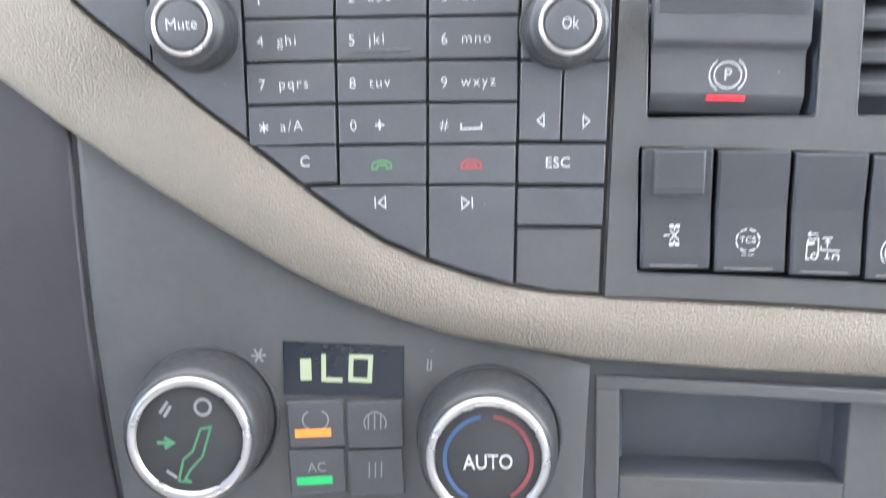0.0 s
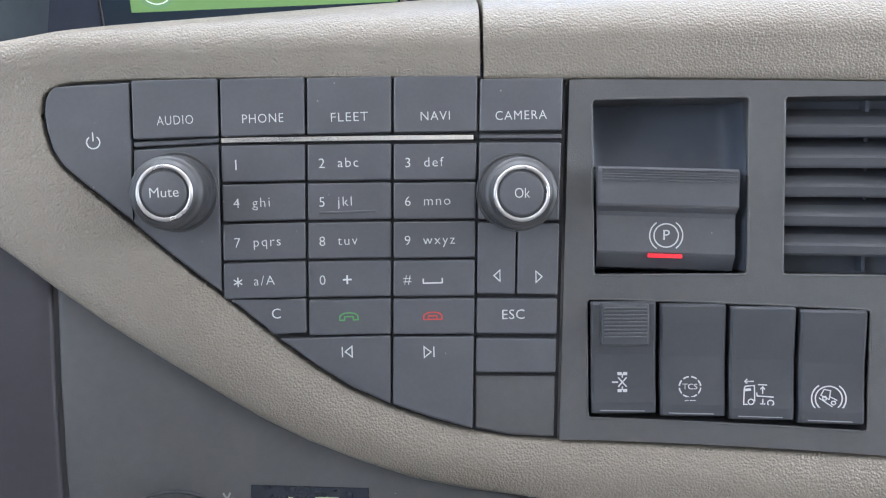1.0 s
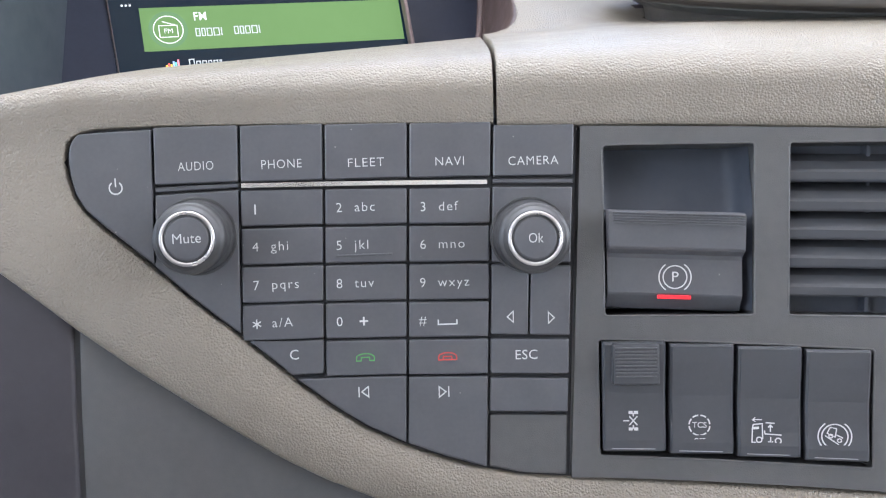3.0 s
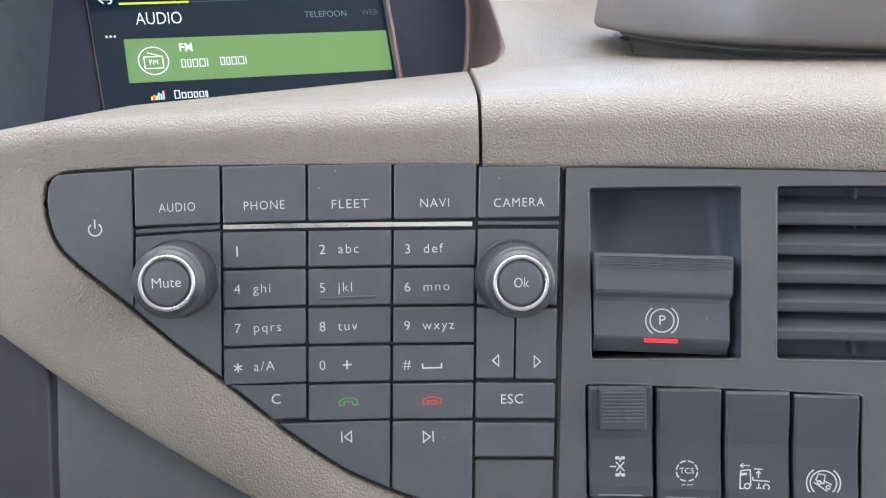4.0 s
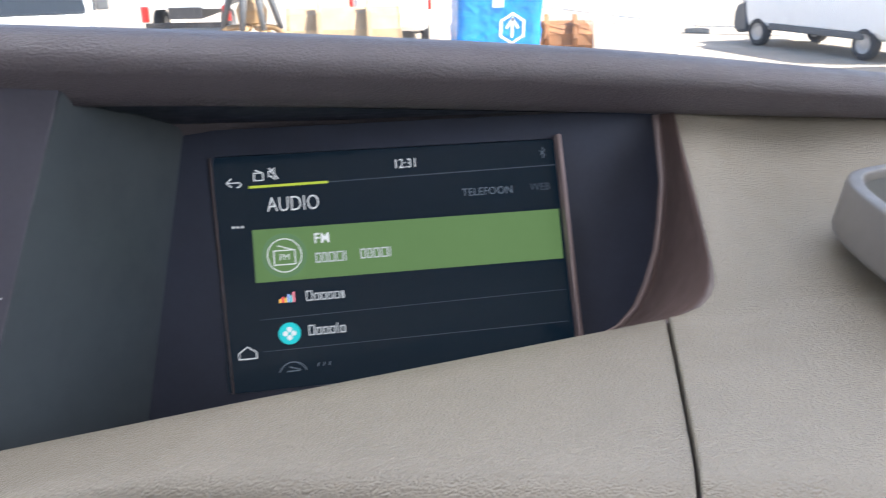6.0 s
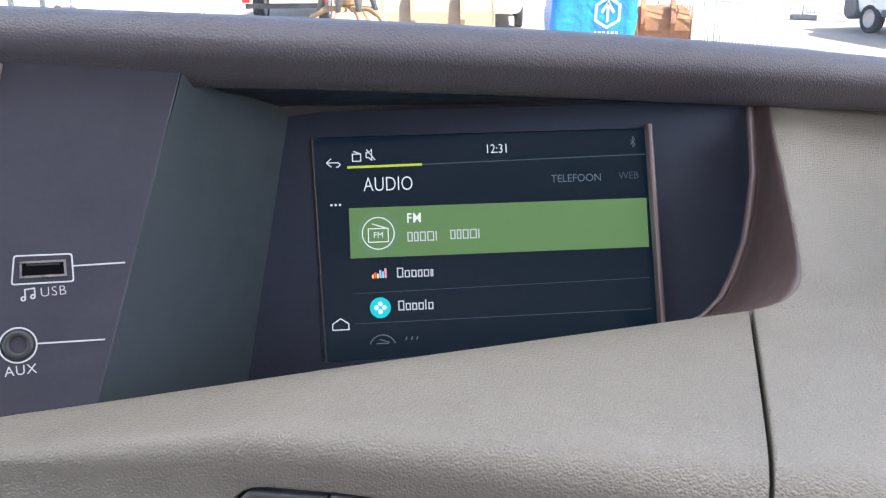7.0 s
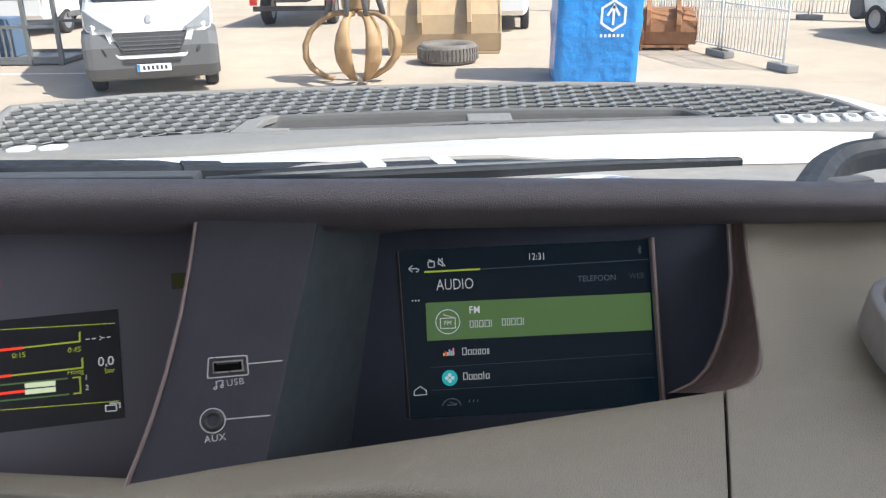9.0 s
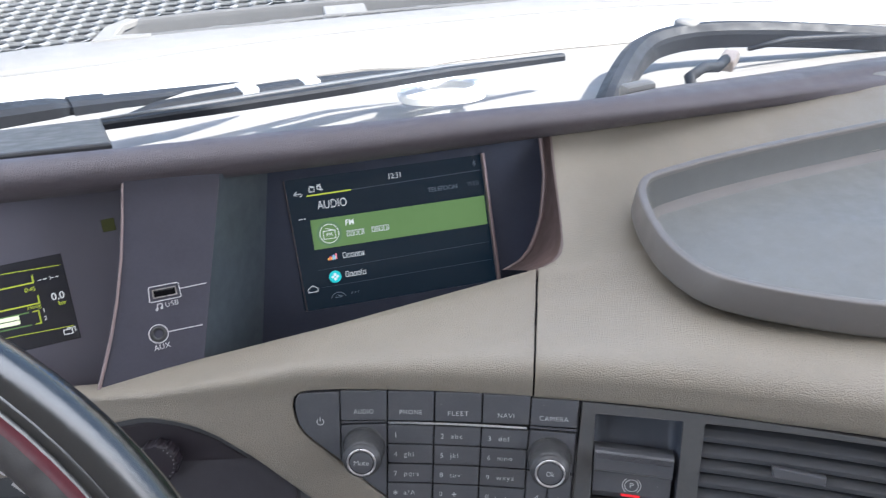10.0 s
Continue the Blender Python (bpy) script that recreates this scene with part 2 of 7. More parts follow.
def rect(a0, b0, a1, b1):
    return [(a0, b0), (a1, b0), (a1, b1), (a0, b1)]


def sheet(bm, rows, close=False):
    """Faces between rows of points."""
    vs = [[bm.verts.new(p) for p in row] for row in rows]
    for r in range(len(vs) - 1):
        for i in range(len(vs[0]) - (0 if close else 1)):
            j = (i + 1) % len(vs[0])
            bm.faces.new((vs[r][i], vs[r][j], vs[r + 1][j], vs[r + 1][i]))
    return vs


def lathe(bm, fmap, centre, profile, n=40, offset=(0.0, 0.0)):
    """A turned shape standing on a sheet: profile of (radius, w); offset leans its axis by (s, v) over its height."""
    top = max(w for _, w in profile) or 1.0
    rows = []
    for r, w in profile:
        cx, cy = centre[0] + offset[0] * w / top, centre[1] + offset[1] * w / top
        rows.append([fmap(cx + r * math.cos(2 * math.pi * i / n), cy + r * math.sin(2 * math.pi * i / n), w) for i in range(n)])
    vs = sheet(bm, rows, True)
    if profile[-1][0] > 0:
        bm.faces.new(vs[-1])


def ribbons(bm, fmap, lines, width, w):
    """Flat printed strokes along polylines."""
    for line in lines:
        pts = [Vector(p) for p in line]
        closed = (pts[0] - pts[-1]).length < 1e-6 and len(pts) > 2
        if closed:
            pts = pts[:-1]
        k, left, right = len(pts), [], []
        for i in range(k):
            a = pts[i - 1] if (i > 0 or closed) else pts[i]
            b = pts[(i + 1) % k] if (i < k - 1 or closed) else pts[i]
            e1 = (pts[i] - a).normalized() if (pts[i] - a).length > 1e-9 else (b - pts[i]).normalized()
            e2 = (b - pts[i]).normalized() if (b - pts[i]).length > 1e-9 else e1
            n1, n2 = Vector((-e1.y, e1.x)), Vector((-e2.y, e2.x))
            m = n1 + n2
            m = m / max(0.4, m.dot(n1)) if m.length > 1e-6 else n1
            left.append(pts[i] + m * width / 2)
            right.append(pts[i] - m * width / 2)
        lv = [bm.verts.new(fmap(p.x, p.y, w)) for p in left]
        rv = [bm.verts.new(fmap(p.x, p.y, w)) for p in right]
        for i in range(k if closed else k - 1):
            j = (i + 1) % k
            bm.faces.new((lv[i], lv[j], rv[j], rv[i]))


def marks(name, fmap, lines, width, w, mat, parent, label=""):
    bm = bmesh.new()
    ribbons(bm, fmap, lines, width, w)
    return part(name, bm, mat, parent, label)


def arc(cx, cy, r, a0, a1, n=16):
    return [(cx + r * math.cos(radians(a0 + (a1 - a0) * i / n)), cy + r * math.sin(radians(a0 + (a1 - a0) * i / n))) for i in range(n + 1)]


def letters(name, words, size, fmap, at, w, mat, parent, align="CENTER", down=True, bold=0.0, label="", spacing=1.0, stretch=1.0):
    """Printed words in the built-in font, laid onto a sheet; down: whether the sheet's second axis points down."""
    cu = bpy.data.curves.new("words", "FONT")
    cu.body, cu.size, cu.align_x, cu.align_y = words, size, align, "CENTER"
    cu.space_character, cu.resolution_u, cu.offset = spacing, 3, bold
    tmp = new("words", cu)
    bpy.context.view_layer.update()
    me = bpy.data.meshes.new_from_object(tmp.evaluated_get(bpy.context.evaluated_depsgraph_get()))
    bpy.data.objects.remove(tmp)
    for vert in me.vertices:
        vert.co = fmap(at[0] + vert.co.x * stretch, at[1] + (-vert.co.y if down else vert.co.y), w)
    me.name = name
    me.materials.clear()
    me.materials.append(mat)
    ob = new(name, me)
    ob.parent = parent
    if parent in things:
        ob.matrix_parent_inverse = Matrix.Translation(-things[parent])
    return tagged(ob, label)


def boxmesh(bm, m, sx, sy, sz, bev=0.0, seg=2):
    """A box of that size, standing on z = 0 of the pose m, with rounded edges."""
    before = set(bm.verts)
    bmesh.ops.create_cube(bm, size=1.0)
    vs = [v for v in bm.verts if v not in before]
    for v in vs:
        v.co = Vector((v.co.x * sx, v.co.y * sy, (v.co.z + 0.5) * sz))
    if bev:
        es = list({e for v in vs for e in v.link_edges})
        bmesh.ops.bevel(bm, geom=es, offset=bev, segments=seg, affect="EDGES", profile=0.6)
    vs = [v for v in bm.verts if v not in before]
    for v in vs:
        v.co = m @ v.co
    return vs


def box(name, m, sx, sy, sz, mat, parent=None, bev=0.0, label="", seg=2):
    bm = bmesh.new()
    boxmesh(bm, m, sx, sy, sz, bev, seg)
    return part(name, bm, mat, parent, label)


def tube(bm, pts, radii, n=10, cap=True):
    """A round bar along points; radii: one number or one for each point."""
    pts = [Vector(p) for p in pts]
    if isinstance(radii, (int, float)):
        radii = [radii] * len(pts)
    rows, ref = [], None
    for i, p in enumerate(pts):
        d = (pts[min(i + 1, len(pts) - 1)] - pts[max(i - 1, 0)]).normalized()
        if ref is None:
            ref = d.orthogonal().normalized()
        ref = (ref - d * ref.dot(d)).normalized()
        side = d.cross(ref)
        rows.append([p + (ref * math.cos(2 * math.pi * k / n) + side * math.sin(2 * math.pi * k / n)) * radii[i] for k in range(n)])
    vs = sheet(bm, rows, True)
    if cap:
        bm.faces.new(vs[0][::-1])
        bm.faces.new(vs[-1])




# outline of the storage tray, seen from above
TR = [(0.1830, 0.334), (0.1834, 0.350), (0.1850, 0.365), (0.1878, 0.381), (0.1920, 0.394), (0.1992, 0.4055), (0.2080, 0.4122), (0.2236, 0.4190), (0.2571, 0.4316), (0.3094, 0.4478), (0.365, 0.4628), (0.4182, 0.4769), (0.46, 0.486), (0.55, 0.497), (0.63, 0.490),
      (0.66, 0.42), (0.64, 0.28), (0.55, 0.208), (0.40, 0.2175), (0.32, 0.2315), (0.2757, 0.2445), (0.2595, 0.2503), (0.2461, 0.2557), (0.2329, 0.2617), (0.2194, 0.2686), (0.2070, 0.2765), (0.1985, 0.2838), (0.1915, 0.2940), (0.1862, 0.3085), (0.1835, 0.322)]


def inside(poly, x, y):
    """Whether a point lies in a polygon."""
    hit = False
    for (x0, y0), (x1, y1) in zip(poly, poly[1:] + poly[:1]):
        if (y0 > y) != (y1 > y) and x < x0 + (y - y0) * (x1 - x0) / (y1 - y0):
            hit = not hit
    return hit

# ---- dashboard ----
dash = thing("dashboard", (0.0, 0.3, 2.0), "tan and brown grained plastic truck dashboard", "dashboard", kind="structure")

KEY_TOP = [(-45.6, 8), (-45.2, 4.5), (-44.2, 1.6), (-42.4, -0.6), (-40, -1.8), (-36, -2.4), (-18, -2.6), (35, -1.2), (89, 0.2)]
KEY_LOW = [(-45.6, 8), (-45.3, 12), (-43.8, 18.5), (-40.8, 24), (-35.2, 29.8), (-26.8, 37.4), (-20.3, 43.7), (-10.4, 53.4), (-2, 60.9), (5.1, 66.7), (15, 75.6),
           (23.7, 83.4), (34.2, 91.8), (44.8, 99), (57, 105), (69.8, 110), (82.5, 113.9), (95.2, 116.4), (109.7, 117.4), (150, 119.4), (192, 121), (330, 124)]
BAND_LOW = [(-330, 60), (-190, 40), (-165, 22), (-150, 13), (-131.7, 10.2), (-116.4, 12.9), (-104, 17), (-91.9, 23), (-70.9, 38.8), (-47, 60.5), (-28.5, 75.7), (-12.5, 87.5),
            (4.5, 99.5), (17, 107.8), (30, 115), (47, 122.6), (64.4, 129), (82, 133), (108, 137), (150, 140), (193, 141), (330, 142)]
FD = [0, 0.004, 0.02, 0.06, 0.12, 0.2, 0.3, 0.4, 0.55, 0.7, 0.85, 1.0]
GD = [0, 0.465, 0.66, 0.884, 0.97, 1, 1, 1, 1, 1, 1, 1]
XD = [0, 0, 0, 0, 0.0022, 0.0045, 0.0066, 0.0075, 0.0070, 0.0055, 0.003, 0]


def ledge_back(x):
    k = min(max((-0.02 - x) / 0.08, 0.0), 1.0)
    return Vector((x, 0.33 + 0.25 * x + 0.0165 * k, 2.149 + 0.028 * x - 0.0095 * k))


def dense(table, step):
    """Positions along a table, close together, keeping its own points."""
    out = []
    for (a, _), (b, _) in zip(table, table[1:]):
        k = max(1, round((b - a) / step))
        out += [a + (b - a) * i / k for i in range(k)]
    return out + [table[-1][0]]


# left trim: the rolled ledge in front of the screen, down to the keypad's upper edge
bm = bmesh.new()
rows = []
for s in dense([(-330, 0), (-60, 0)], 6) + dense([(-59, 0), (-46.5, 0)], 4) + dense(KEY_TOP, 4):
    vm = interp(s, KEY_TOP) if s > -45.6 else 8.0
    f = face_map(s, min(vm, 0))
    b = ledge_back(s / 1000 + 0.025)
    b.y = max(b.y, f.y + 0.012)
    depth = b.y - f.y
    row = [b + Vector((0.002, 0.03, -0.05)), b + Vector((0.001, 0.007, -0.012)), b + Vector((0, 0.0025, -0.0025))]
    for fd, g, x in reversed(list(zip(FD, GD, XD))):
        y = f.y + depth * fd
        row.append(Vector((f.x + (b.x - f.x) * fd, y, f.z + (b.z - f.z) * g + 0.1 * x * depth / 0.097)))
    if vm > 0.5:
        row += [face_map(s, vm * k / 3) for k in (1, 2, 3)]
        if s > -45.6:
            row[-1:] = [face_map(s, vm, -0.8)]
    else:
        row += [face_map(s, vm + 0.12, -0.02), face_map(s, vm + 0.3, -0.15), face_map(s, vm + 0.5, -0.6)]
    row.append(face_map(s, vm + (0.6 if s > -45.6 else 0), -5 if s > -45.6 else -0.0))
    rows.append(row)
sheet(bm, rows)

# left trim: the swooping band under the keypad
rows = []
for s in dense([(-330, 0), (-60, 0)], 6) + dense([(-59, 0), (-46.5, 0)], 4) + dense(KEY_LOW, 4):
    v0 = interp(s, KEY_LOW) if s > -45.6 else 8.0
    v1 = interp(s, BAND_LOW)
    row = [face_map(s, v0 - 0.6, -5), face_map(s, v0, -0.9), face_map(s, v0 + 0.7, -0.15)] if s > -45.6 else [face_map(s, 8)] * 3
    span = max(v1 - 1.8 - (v0 + 1.2), 0.5)
    row += [face_map(s, v0 + 1.2 + span * k / 6, 1.6 * math.sin(math.pi * k / 6) * min(max((s + 46) / 45, 0), 1)) for k in range(7)]
    row += [face_map(s, v1 - 0.7, -0.6), face_map(s, v1 - 0.1, -1.8), face_map(s, v1 + 0.1, -9)]
    rows.append(row)
sheet(bm, rows)
bmesh.ops.remove_doubles(bm, verts=bm.verts, dist=2e-6)
part("left_trim", bm, TAN, dash, "tan grained ledge and band sweeping round the keypad", smooth=True)

# right trim: from the seam to the passenger side, up to the cowl
EDGE = [(0.1145, 0.3575), (0.12, 0.3585), (0.127, 0.3608), (0.1315, 0.3640), (0.1345, 0.3685), (0.1362, 0.374)]


def cowl_low(x):
    return Vector((x, 0.398 + 0.354 * min(x, 0.45) + 0.12 * max(0, x - 0.45), 2.219 - 0.11 * min(x, 0.45) - 0.03 * max(0, x - 0.45)))


TRAY_IN, TRAY_EDGE = inset(TR, 0.013), inset(TR, 0.001)
bm = bmesh.new()
rows = []
cols = [90.3, 91, 93, 96, 99, 102, 104.5, 107, 109, 110.3, 111.2, 112.2] + [114 + 6 * i for i in range(22)] + [246 + 6 * i for i in range(44)]
for s in cols:
    x1 = s / 1000 + 0.025
    vt = 0.2 + 0.03 * max(0, s - 90) * (1 if s < 210 else 120 / max(1, s - 90)) + interp(s, [(90, 1.1), (116, 0.9), (140, 0.5)])
    f = face_map(min(s, 330), min(0, vt - 0.9))
    f.x = s / 1000
    inner = x1 < 0.1362
    end_y = interp(x1, EDGE) if inner else cowl_low(x1).y + 0.03
    low_y = 0.357
    lift = 0.0026 * min(max((x1 - 0.14) / 0.025, 0), 1)
    row = [face_map(min(s, 330), vt + 0.5, -6), face_map(min(s, 330), vt, -0.6), face_map(min(s, 330), vt - 0.4, -0.1)]
    for p in row:
        p.x += max(0, s - 330) / 1000
    for fd, g, x in zip(FD, GD, XD):
        row.append(Vector((f.x + (x1 - f.x) * fd, f.y + (low_y - f.y) * fd, f.z + 0.0215 * g + x * (low_y - f.y) / 0.097 * (0.12 + 0.4 * min(max((s - 96) / 70, 0), 1)) + lift * max(0, fd - 0.55) ** 2 / 0.2025)))
    top_z = cowl_low(max(x1, 0.137)).z + 0.010
    for k in range(1, 25):
        y = min(low_y + (cowl_low(max(x1, 0.137)).y + 0.03 - low_y) * k / 24, end_y)
        z = 2.1525 + lift * max(0, 1 - (y - low_y) / 0.06) ** 2 + (top_z - 2.1525) * (max(y - low_y, 0) / (cowl_low(max(x1, 0.137)).y + 0.03 - low_y)) ** (0.9 + 0.9 * min(max((x1 - 0.145) / 0.06, 0), 1))
        lean_x = 0.0095 * max(0, y - 0.374) / 0.076 * max(0, 1 - (x1 - 0.1362) / 0.06) if not inner else 0
        row.append(Vector((x1 + lean_x, y, z)))
    end_p = row[-1]
    row += [end_p + Vector((0, 0.0015, -0.003)), end_p + Vector((0, 0.004, -0.03))]
    if s == 90.3:
        rows.append([p + Vector((-0.0002, 0, -0.02)) for p in row])
        rows.append([p + Vector((-0.0002, 0, -0.0015)) for p in row])
    if s == 112.2:
        rows.append(row)
        continue
    rows.append(row)
sheet(bm, rows)
bmesh.ops.remove_doubles(bm, verts=bm.verts, dist=2e-6)
hidden = [f for f in bm.faces if all(inside(TRAY_EDGE if v.co.y > 0.40 else TRAY_IN, v.co.x, v.co.y) for v in f.verts)]
bmesh.ops.delete(bm, geom=hidden, context="FACES")
part("right_trim", bm, TAN, dash, "tan grained upper dashboard on the passenger side", smooth=True)

# torn metal liner showing in the seam between the two trims
bm = bmesh.new()
rows = []
for i in range(13):
    y = 0.318 + 0.0028 * i
    bow = 0.0007 * math.sin(i * 1.9) + 0.0005 * math.sin(i * 0.7)
    rows.append([Vector((0.1143 + bow + d, y, 2.1478 + 0.09 * (y - 0.318) - 0.004 * (i in (0, 12)) + z)) for d, z in ((-0.0003, -0.006), (0.0002, 0.001), (0.0008, 0.0016), (0.0011, 0.0002), (0.0012, -0.006))])
sheet(bm, rows)
part("seam_liner", bm, CHROME, dash, "torn shiny liner in the seam", smooth=True)

# brown cowl along the windscreen
COWL_X = [-0.62 + 0.03 * i for i in range(50)]


def cowl_top(x):
    q = min(max(x, -0.3), 0.35)
    d = x - q
    return Vector((x, 0.399 + 0.2777 * q + 0.2698 * q * q + d * (0.2777 + 0.54 * q), 2.244 - 0.0851 * q - 0.0706 * q * q + d * (-0.0851 - 0.141 * q)))


CREST_DROP = [(-0.3, 1.5), (-0.1, 1.0), (0, 0.5), (0.08, 0.8), (0.14, 1.6), (0.2, 3.4), (0.29, 5.0), (0.4, 4.5), (0.6, 4.0)]
bm = bmesh.new()
rows = []
for x in COWL_X:
    lo, hi = cowl_low(x), cowl_top(x)
    flat = min(max((x - 0.12) / 0.14, 0), 1)
    hi.z -= interp(x, CREST_DROP) / 1000
    if x < 0.05:
        lo = lo.lerp(Vector((x, hi.y + 0.004, hi.z - 0.026)), min(1, (0.05 - x) / 0.15))
    rows.append([lo + Vector((0, 0.058, 0.003)), lo + Vector((0, 0.02, 0.0005)), lo + Vector((0, 0.006, 0)), lo + Vector((0, 0.001, 0.0012)), lo.lerp(hi, 0.2) + Vector((0, -0.0012, 0)), lo.lerp(hi, 0.48) + Vector((0, -0.0068, 0)), lo.lerp(hi, 0.66) + Vector((0, -0.0078, 0)),
                 hi + Vector((0, -0.0048, -0.0052)), hi + Vector((0, -0.0012, -0.002)), hi + Vector((0, 0.0035, -0.0006)), hi + Vector((0, 0.009, 0)),
                 hi + Vector((0, 0.018, -0.0058 + 0.0042 * flat)), hi + Vector((0, 0.04, -0.021 + 0.0132 * flat)), hi + Vector((0, 0.06, -0.06)), hi + Vector((0, 0.065, -0.12))])
sheet(bm, rows)
part("cowl", bm, COWL, dash, "brown grained cowl roll along the windscreen", smooth=True)

# flat cover on the cowl over the instruments
bm = bmesh.new()
cov = [(-0.55, 0.31), (-0.30, 0.36), (-0.141, 0.398), (-0.181, 0.525), (-0.30, 0.472), (-0.55, 0.40)]
slab(bm, lambda a, b, w: Vector((a, b, 2.2445 - 0.25 * (b - 0.398) - 0.006 * (a + 0.141) + w)), cov, -0.012, 0.0035, 0.002)
part("instrument_cover", bm, DARK, dash, "dark grey cover over the instruments")

# lower face of the console behind keypad, switches and climate panel
bm = bmesh.new()
sheet(bm, [[face_map(s, v, -5.0 - (3 if v < 1 else 0)) for v in [0.5, 6, 20, 40, 60, 80, 100, 120, 140, 160, 180, 200, 240, 300]] for s in [-330 + 15 * i for i in range(30)]])
for s0, s1, v0, v1 in ((105, 330, 118, 147), (105, 117, 147, 176), (185, 330, 147, 176), (105, 330, 176, 300)):
    sheet(bm, [[face_map(s, v, -5.0) for v in np.linspace(v0, v1, 5)] for s in np.linspace(s0, s1, 2 + int((s1 - s0) / 12))])
part("lower_panel", bm, DARK, dash, "dark grey plastic lower dashboard", smooth=True)

# side seam of the climate panel and raised left panel
bm = bmesh.new()
rows = []
SEAM = [(40, -44.5), (61, -46.5), (90, -47.8), (124, -48.5), (172, -46.5), (240, -43)]
for v in [40 + 8 * i for i in range(27)]:
    e = interp(v, SEAM) - 1.2
    rows.append([face_map(-200, v, -4.4), face_map(-120, v, -3.8), face_map(e - 6, v, -3.2), face_map(e - 1.2, v, -3.1), face_map(e - 0.3, v, -3.5), face_map(e, v, -6)])
sheet(bm, rows)
part("knee_panel", bm, KNEE, dash, "grey side panel beside the climate controls, darkened as shade", smooth=True)

# charcoal panel with openings for brake lever, vent and switches
SB = [116.2, 120.6, 122.8, 169.6, 179.6, 205.4, 276, 330]
VB = [2.4, 8.6, 64.4, 71.6, 110.0, 117.0]
HOLES = [(122.8, 169.6, 8.6, 64.4), (179.6, 276, 8.6, 64.4), (120.6, 205.4, 71.6, 110.0)]
fine_s, fine_v = dense([(s, 0) for s in SB], 9), dense([(v, 0) for v in VB], 30)
bm = bmesh.new()
grid = {}


def console_vert(i, j):
    if (i, j) not in grid:
        s, v = fine_s[i], fine_v[j]
        tilt = max(0, s - 120) * 0.025 if j == 0 else max(0, s - 120) * 0.037 if v > 70 else 0
        grid[i, j] = bm.verts.new((s - 0.04 * (v - 3) if i == 0 else s, v + tilt, 0))
    return grid[i, j]


for i in range(len(fine_s) - 1):
    for j in range(len(fine_v) - 1):
        cs, cv = (fine_s[i] + fine_s[i + 1]) / 2, (fine_v[j] + fine_v[j + 1]) / 2
        if not any(a < cs < b and c < cv < d for a, b, c, d in HOLES):
            bm.faces.new((console_vert(i, j), console_vert(i + 1, j), console_vert(i + 1, j + 1), console_vert(i, j + 1)))
edges = [e for e in bm.edges if e.is_boundary]
ret = bmesh.ops.extrude_edge_only(bm, edges=edges)
low = {v for v in ret["geom"] if isinstance(v, bmesh.types.BMVert)}
for v in bm.verts:
    v.co = face_map(v.co.x, v.co.y, -30 if v in low else 0.4)
part("console_panel", bm, FRAME, dash, "charcoal panel with switch and vent openings")
# rounded corners of the openings
for a0, a1, b0, b1 in HOLES:
    for cx, cy, qx, qy in ((a0, b0, 1, 1), (a1, b0, -1, 1), (a0, b1, 1, -1), (a1, b1, -1, -1)):
        r = 1.5
        cy += max(0, cx - 120) * 0.037 if cy > 70 else 0
        fil = [(cx - 0.05 * qx, cy - 0.05 * qy)] + [(cx + qx * r * (1 - math.sin(radians(15 * i))), cy + qy * r * (1 - math.cos(radians(15 * i)))) for i in range(7)]
        plate("corner_fillet", face_map, fil, -20, 0.42, FRAME, dash, bev=0)
    ring = rounded(rect(a0, b0, a1, b1), 1.5)
    ring = [(p[0] + (q[0] - p[0]) * i / 12, p[1] + (q[1] - p[1]) * i / 12) for p, q in zip(ring, ring[1:] + ring[:1]) for i in range(12)]
    bm = bmesh.new()
    tube(bm, [face_map(a, b + (max(0, a - 120) * 0.037 if b > 70 else 0), 0.1) for a, b in ring + ring[:1]], 0.0005, 6)
    part("opening_edge", bm, FRAME, dash, "rounded edge of the opening", smooth=True)
# back of the openings
DUCT = material("dull_blue_grey_duct", (0.062, 0.070, 0.088), 0.6, var=0.1, scale=30)
plate("console_back", face_map, rect(116, 3, 300, 118), -36, -29.5, DUCT, dash, bev=0)

# ---- screen recess ----
SCREEN = plane_map((0, 0.4274, 2.167), (0.99400436, 0.10934048, 0), (-0.04423091, 0.40209917, 0.91452713))
INSTR = plane_map((-0.177, 0.353, 2.138), (0.9701425, 0.24253563, 0), (-0.11578134, 0.46312536, 0.87869766))
USBP = plane_map((-0.121, 0.326, 2.155), (0.95782629, 0.28734789, 0), (-0.12810853, 0.42702842, 0.89511727))
# surround of the screen with its window
bm = bmesh.new()
outer, inner = rect(-92, -105, 152, 41), rect(-44.2, -62, 96.6, 30.5)
out_v, in_v = [[bm.verts.new(SCREEN(a, b, 1.2)) for a, b in q] for q in (outer, rounded(inner, 2.0, 3))]
deep = [bm.verts.new(SCREEN(a, b, -1.5)) for a, b in rounded(inner, 2.0, 3)]
k = len(in_v)
for i in range(k):
    bm.faces.new((in_v[i - 1], in_v[i], deep[i], deep[i - 1]))
for c in range(4):
    seg = [in_v[(c * 4 + j) % k] for j in range(4)]
    bm.faces.new([out_v[c]] + seg[::-1])
    bm.faces.new([out_v[c], seg[3], in_v[(c * 4 + 4) % k], out_v[(c + 1) % 4]])
part("screen_surround", bm, PANEL, dash, "black satin panel around the screen")
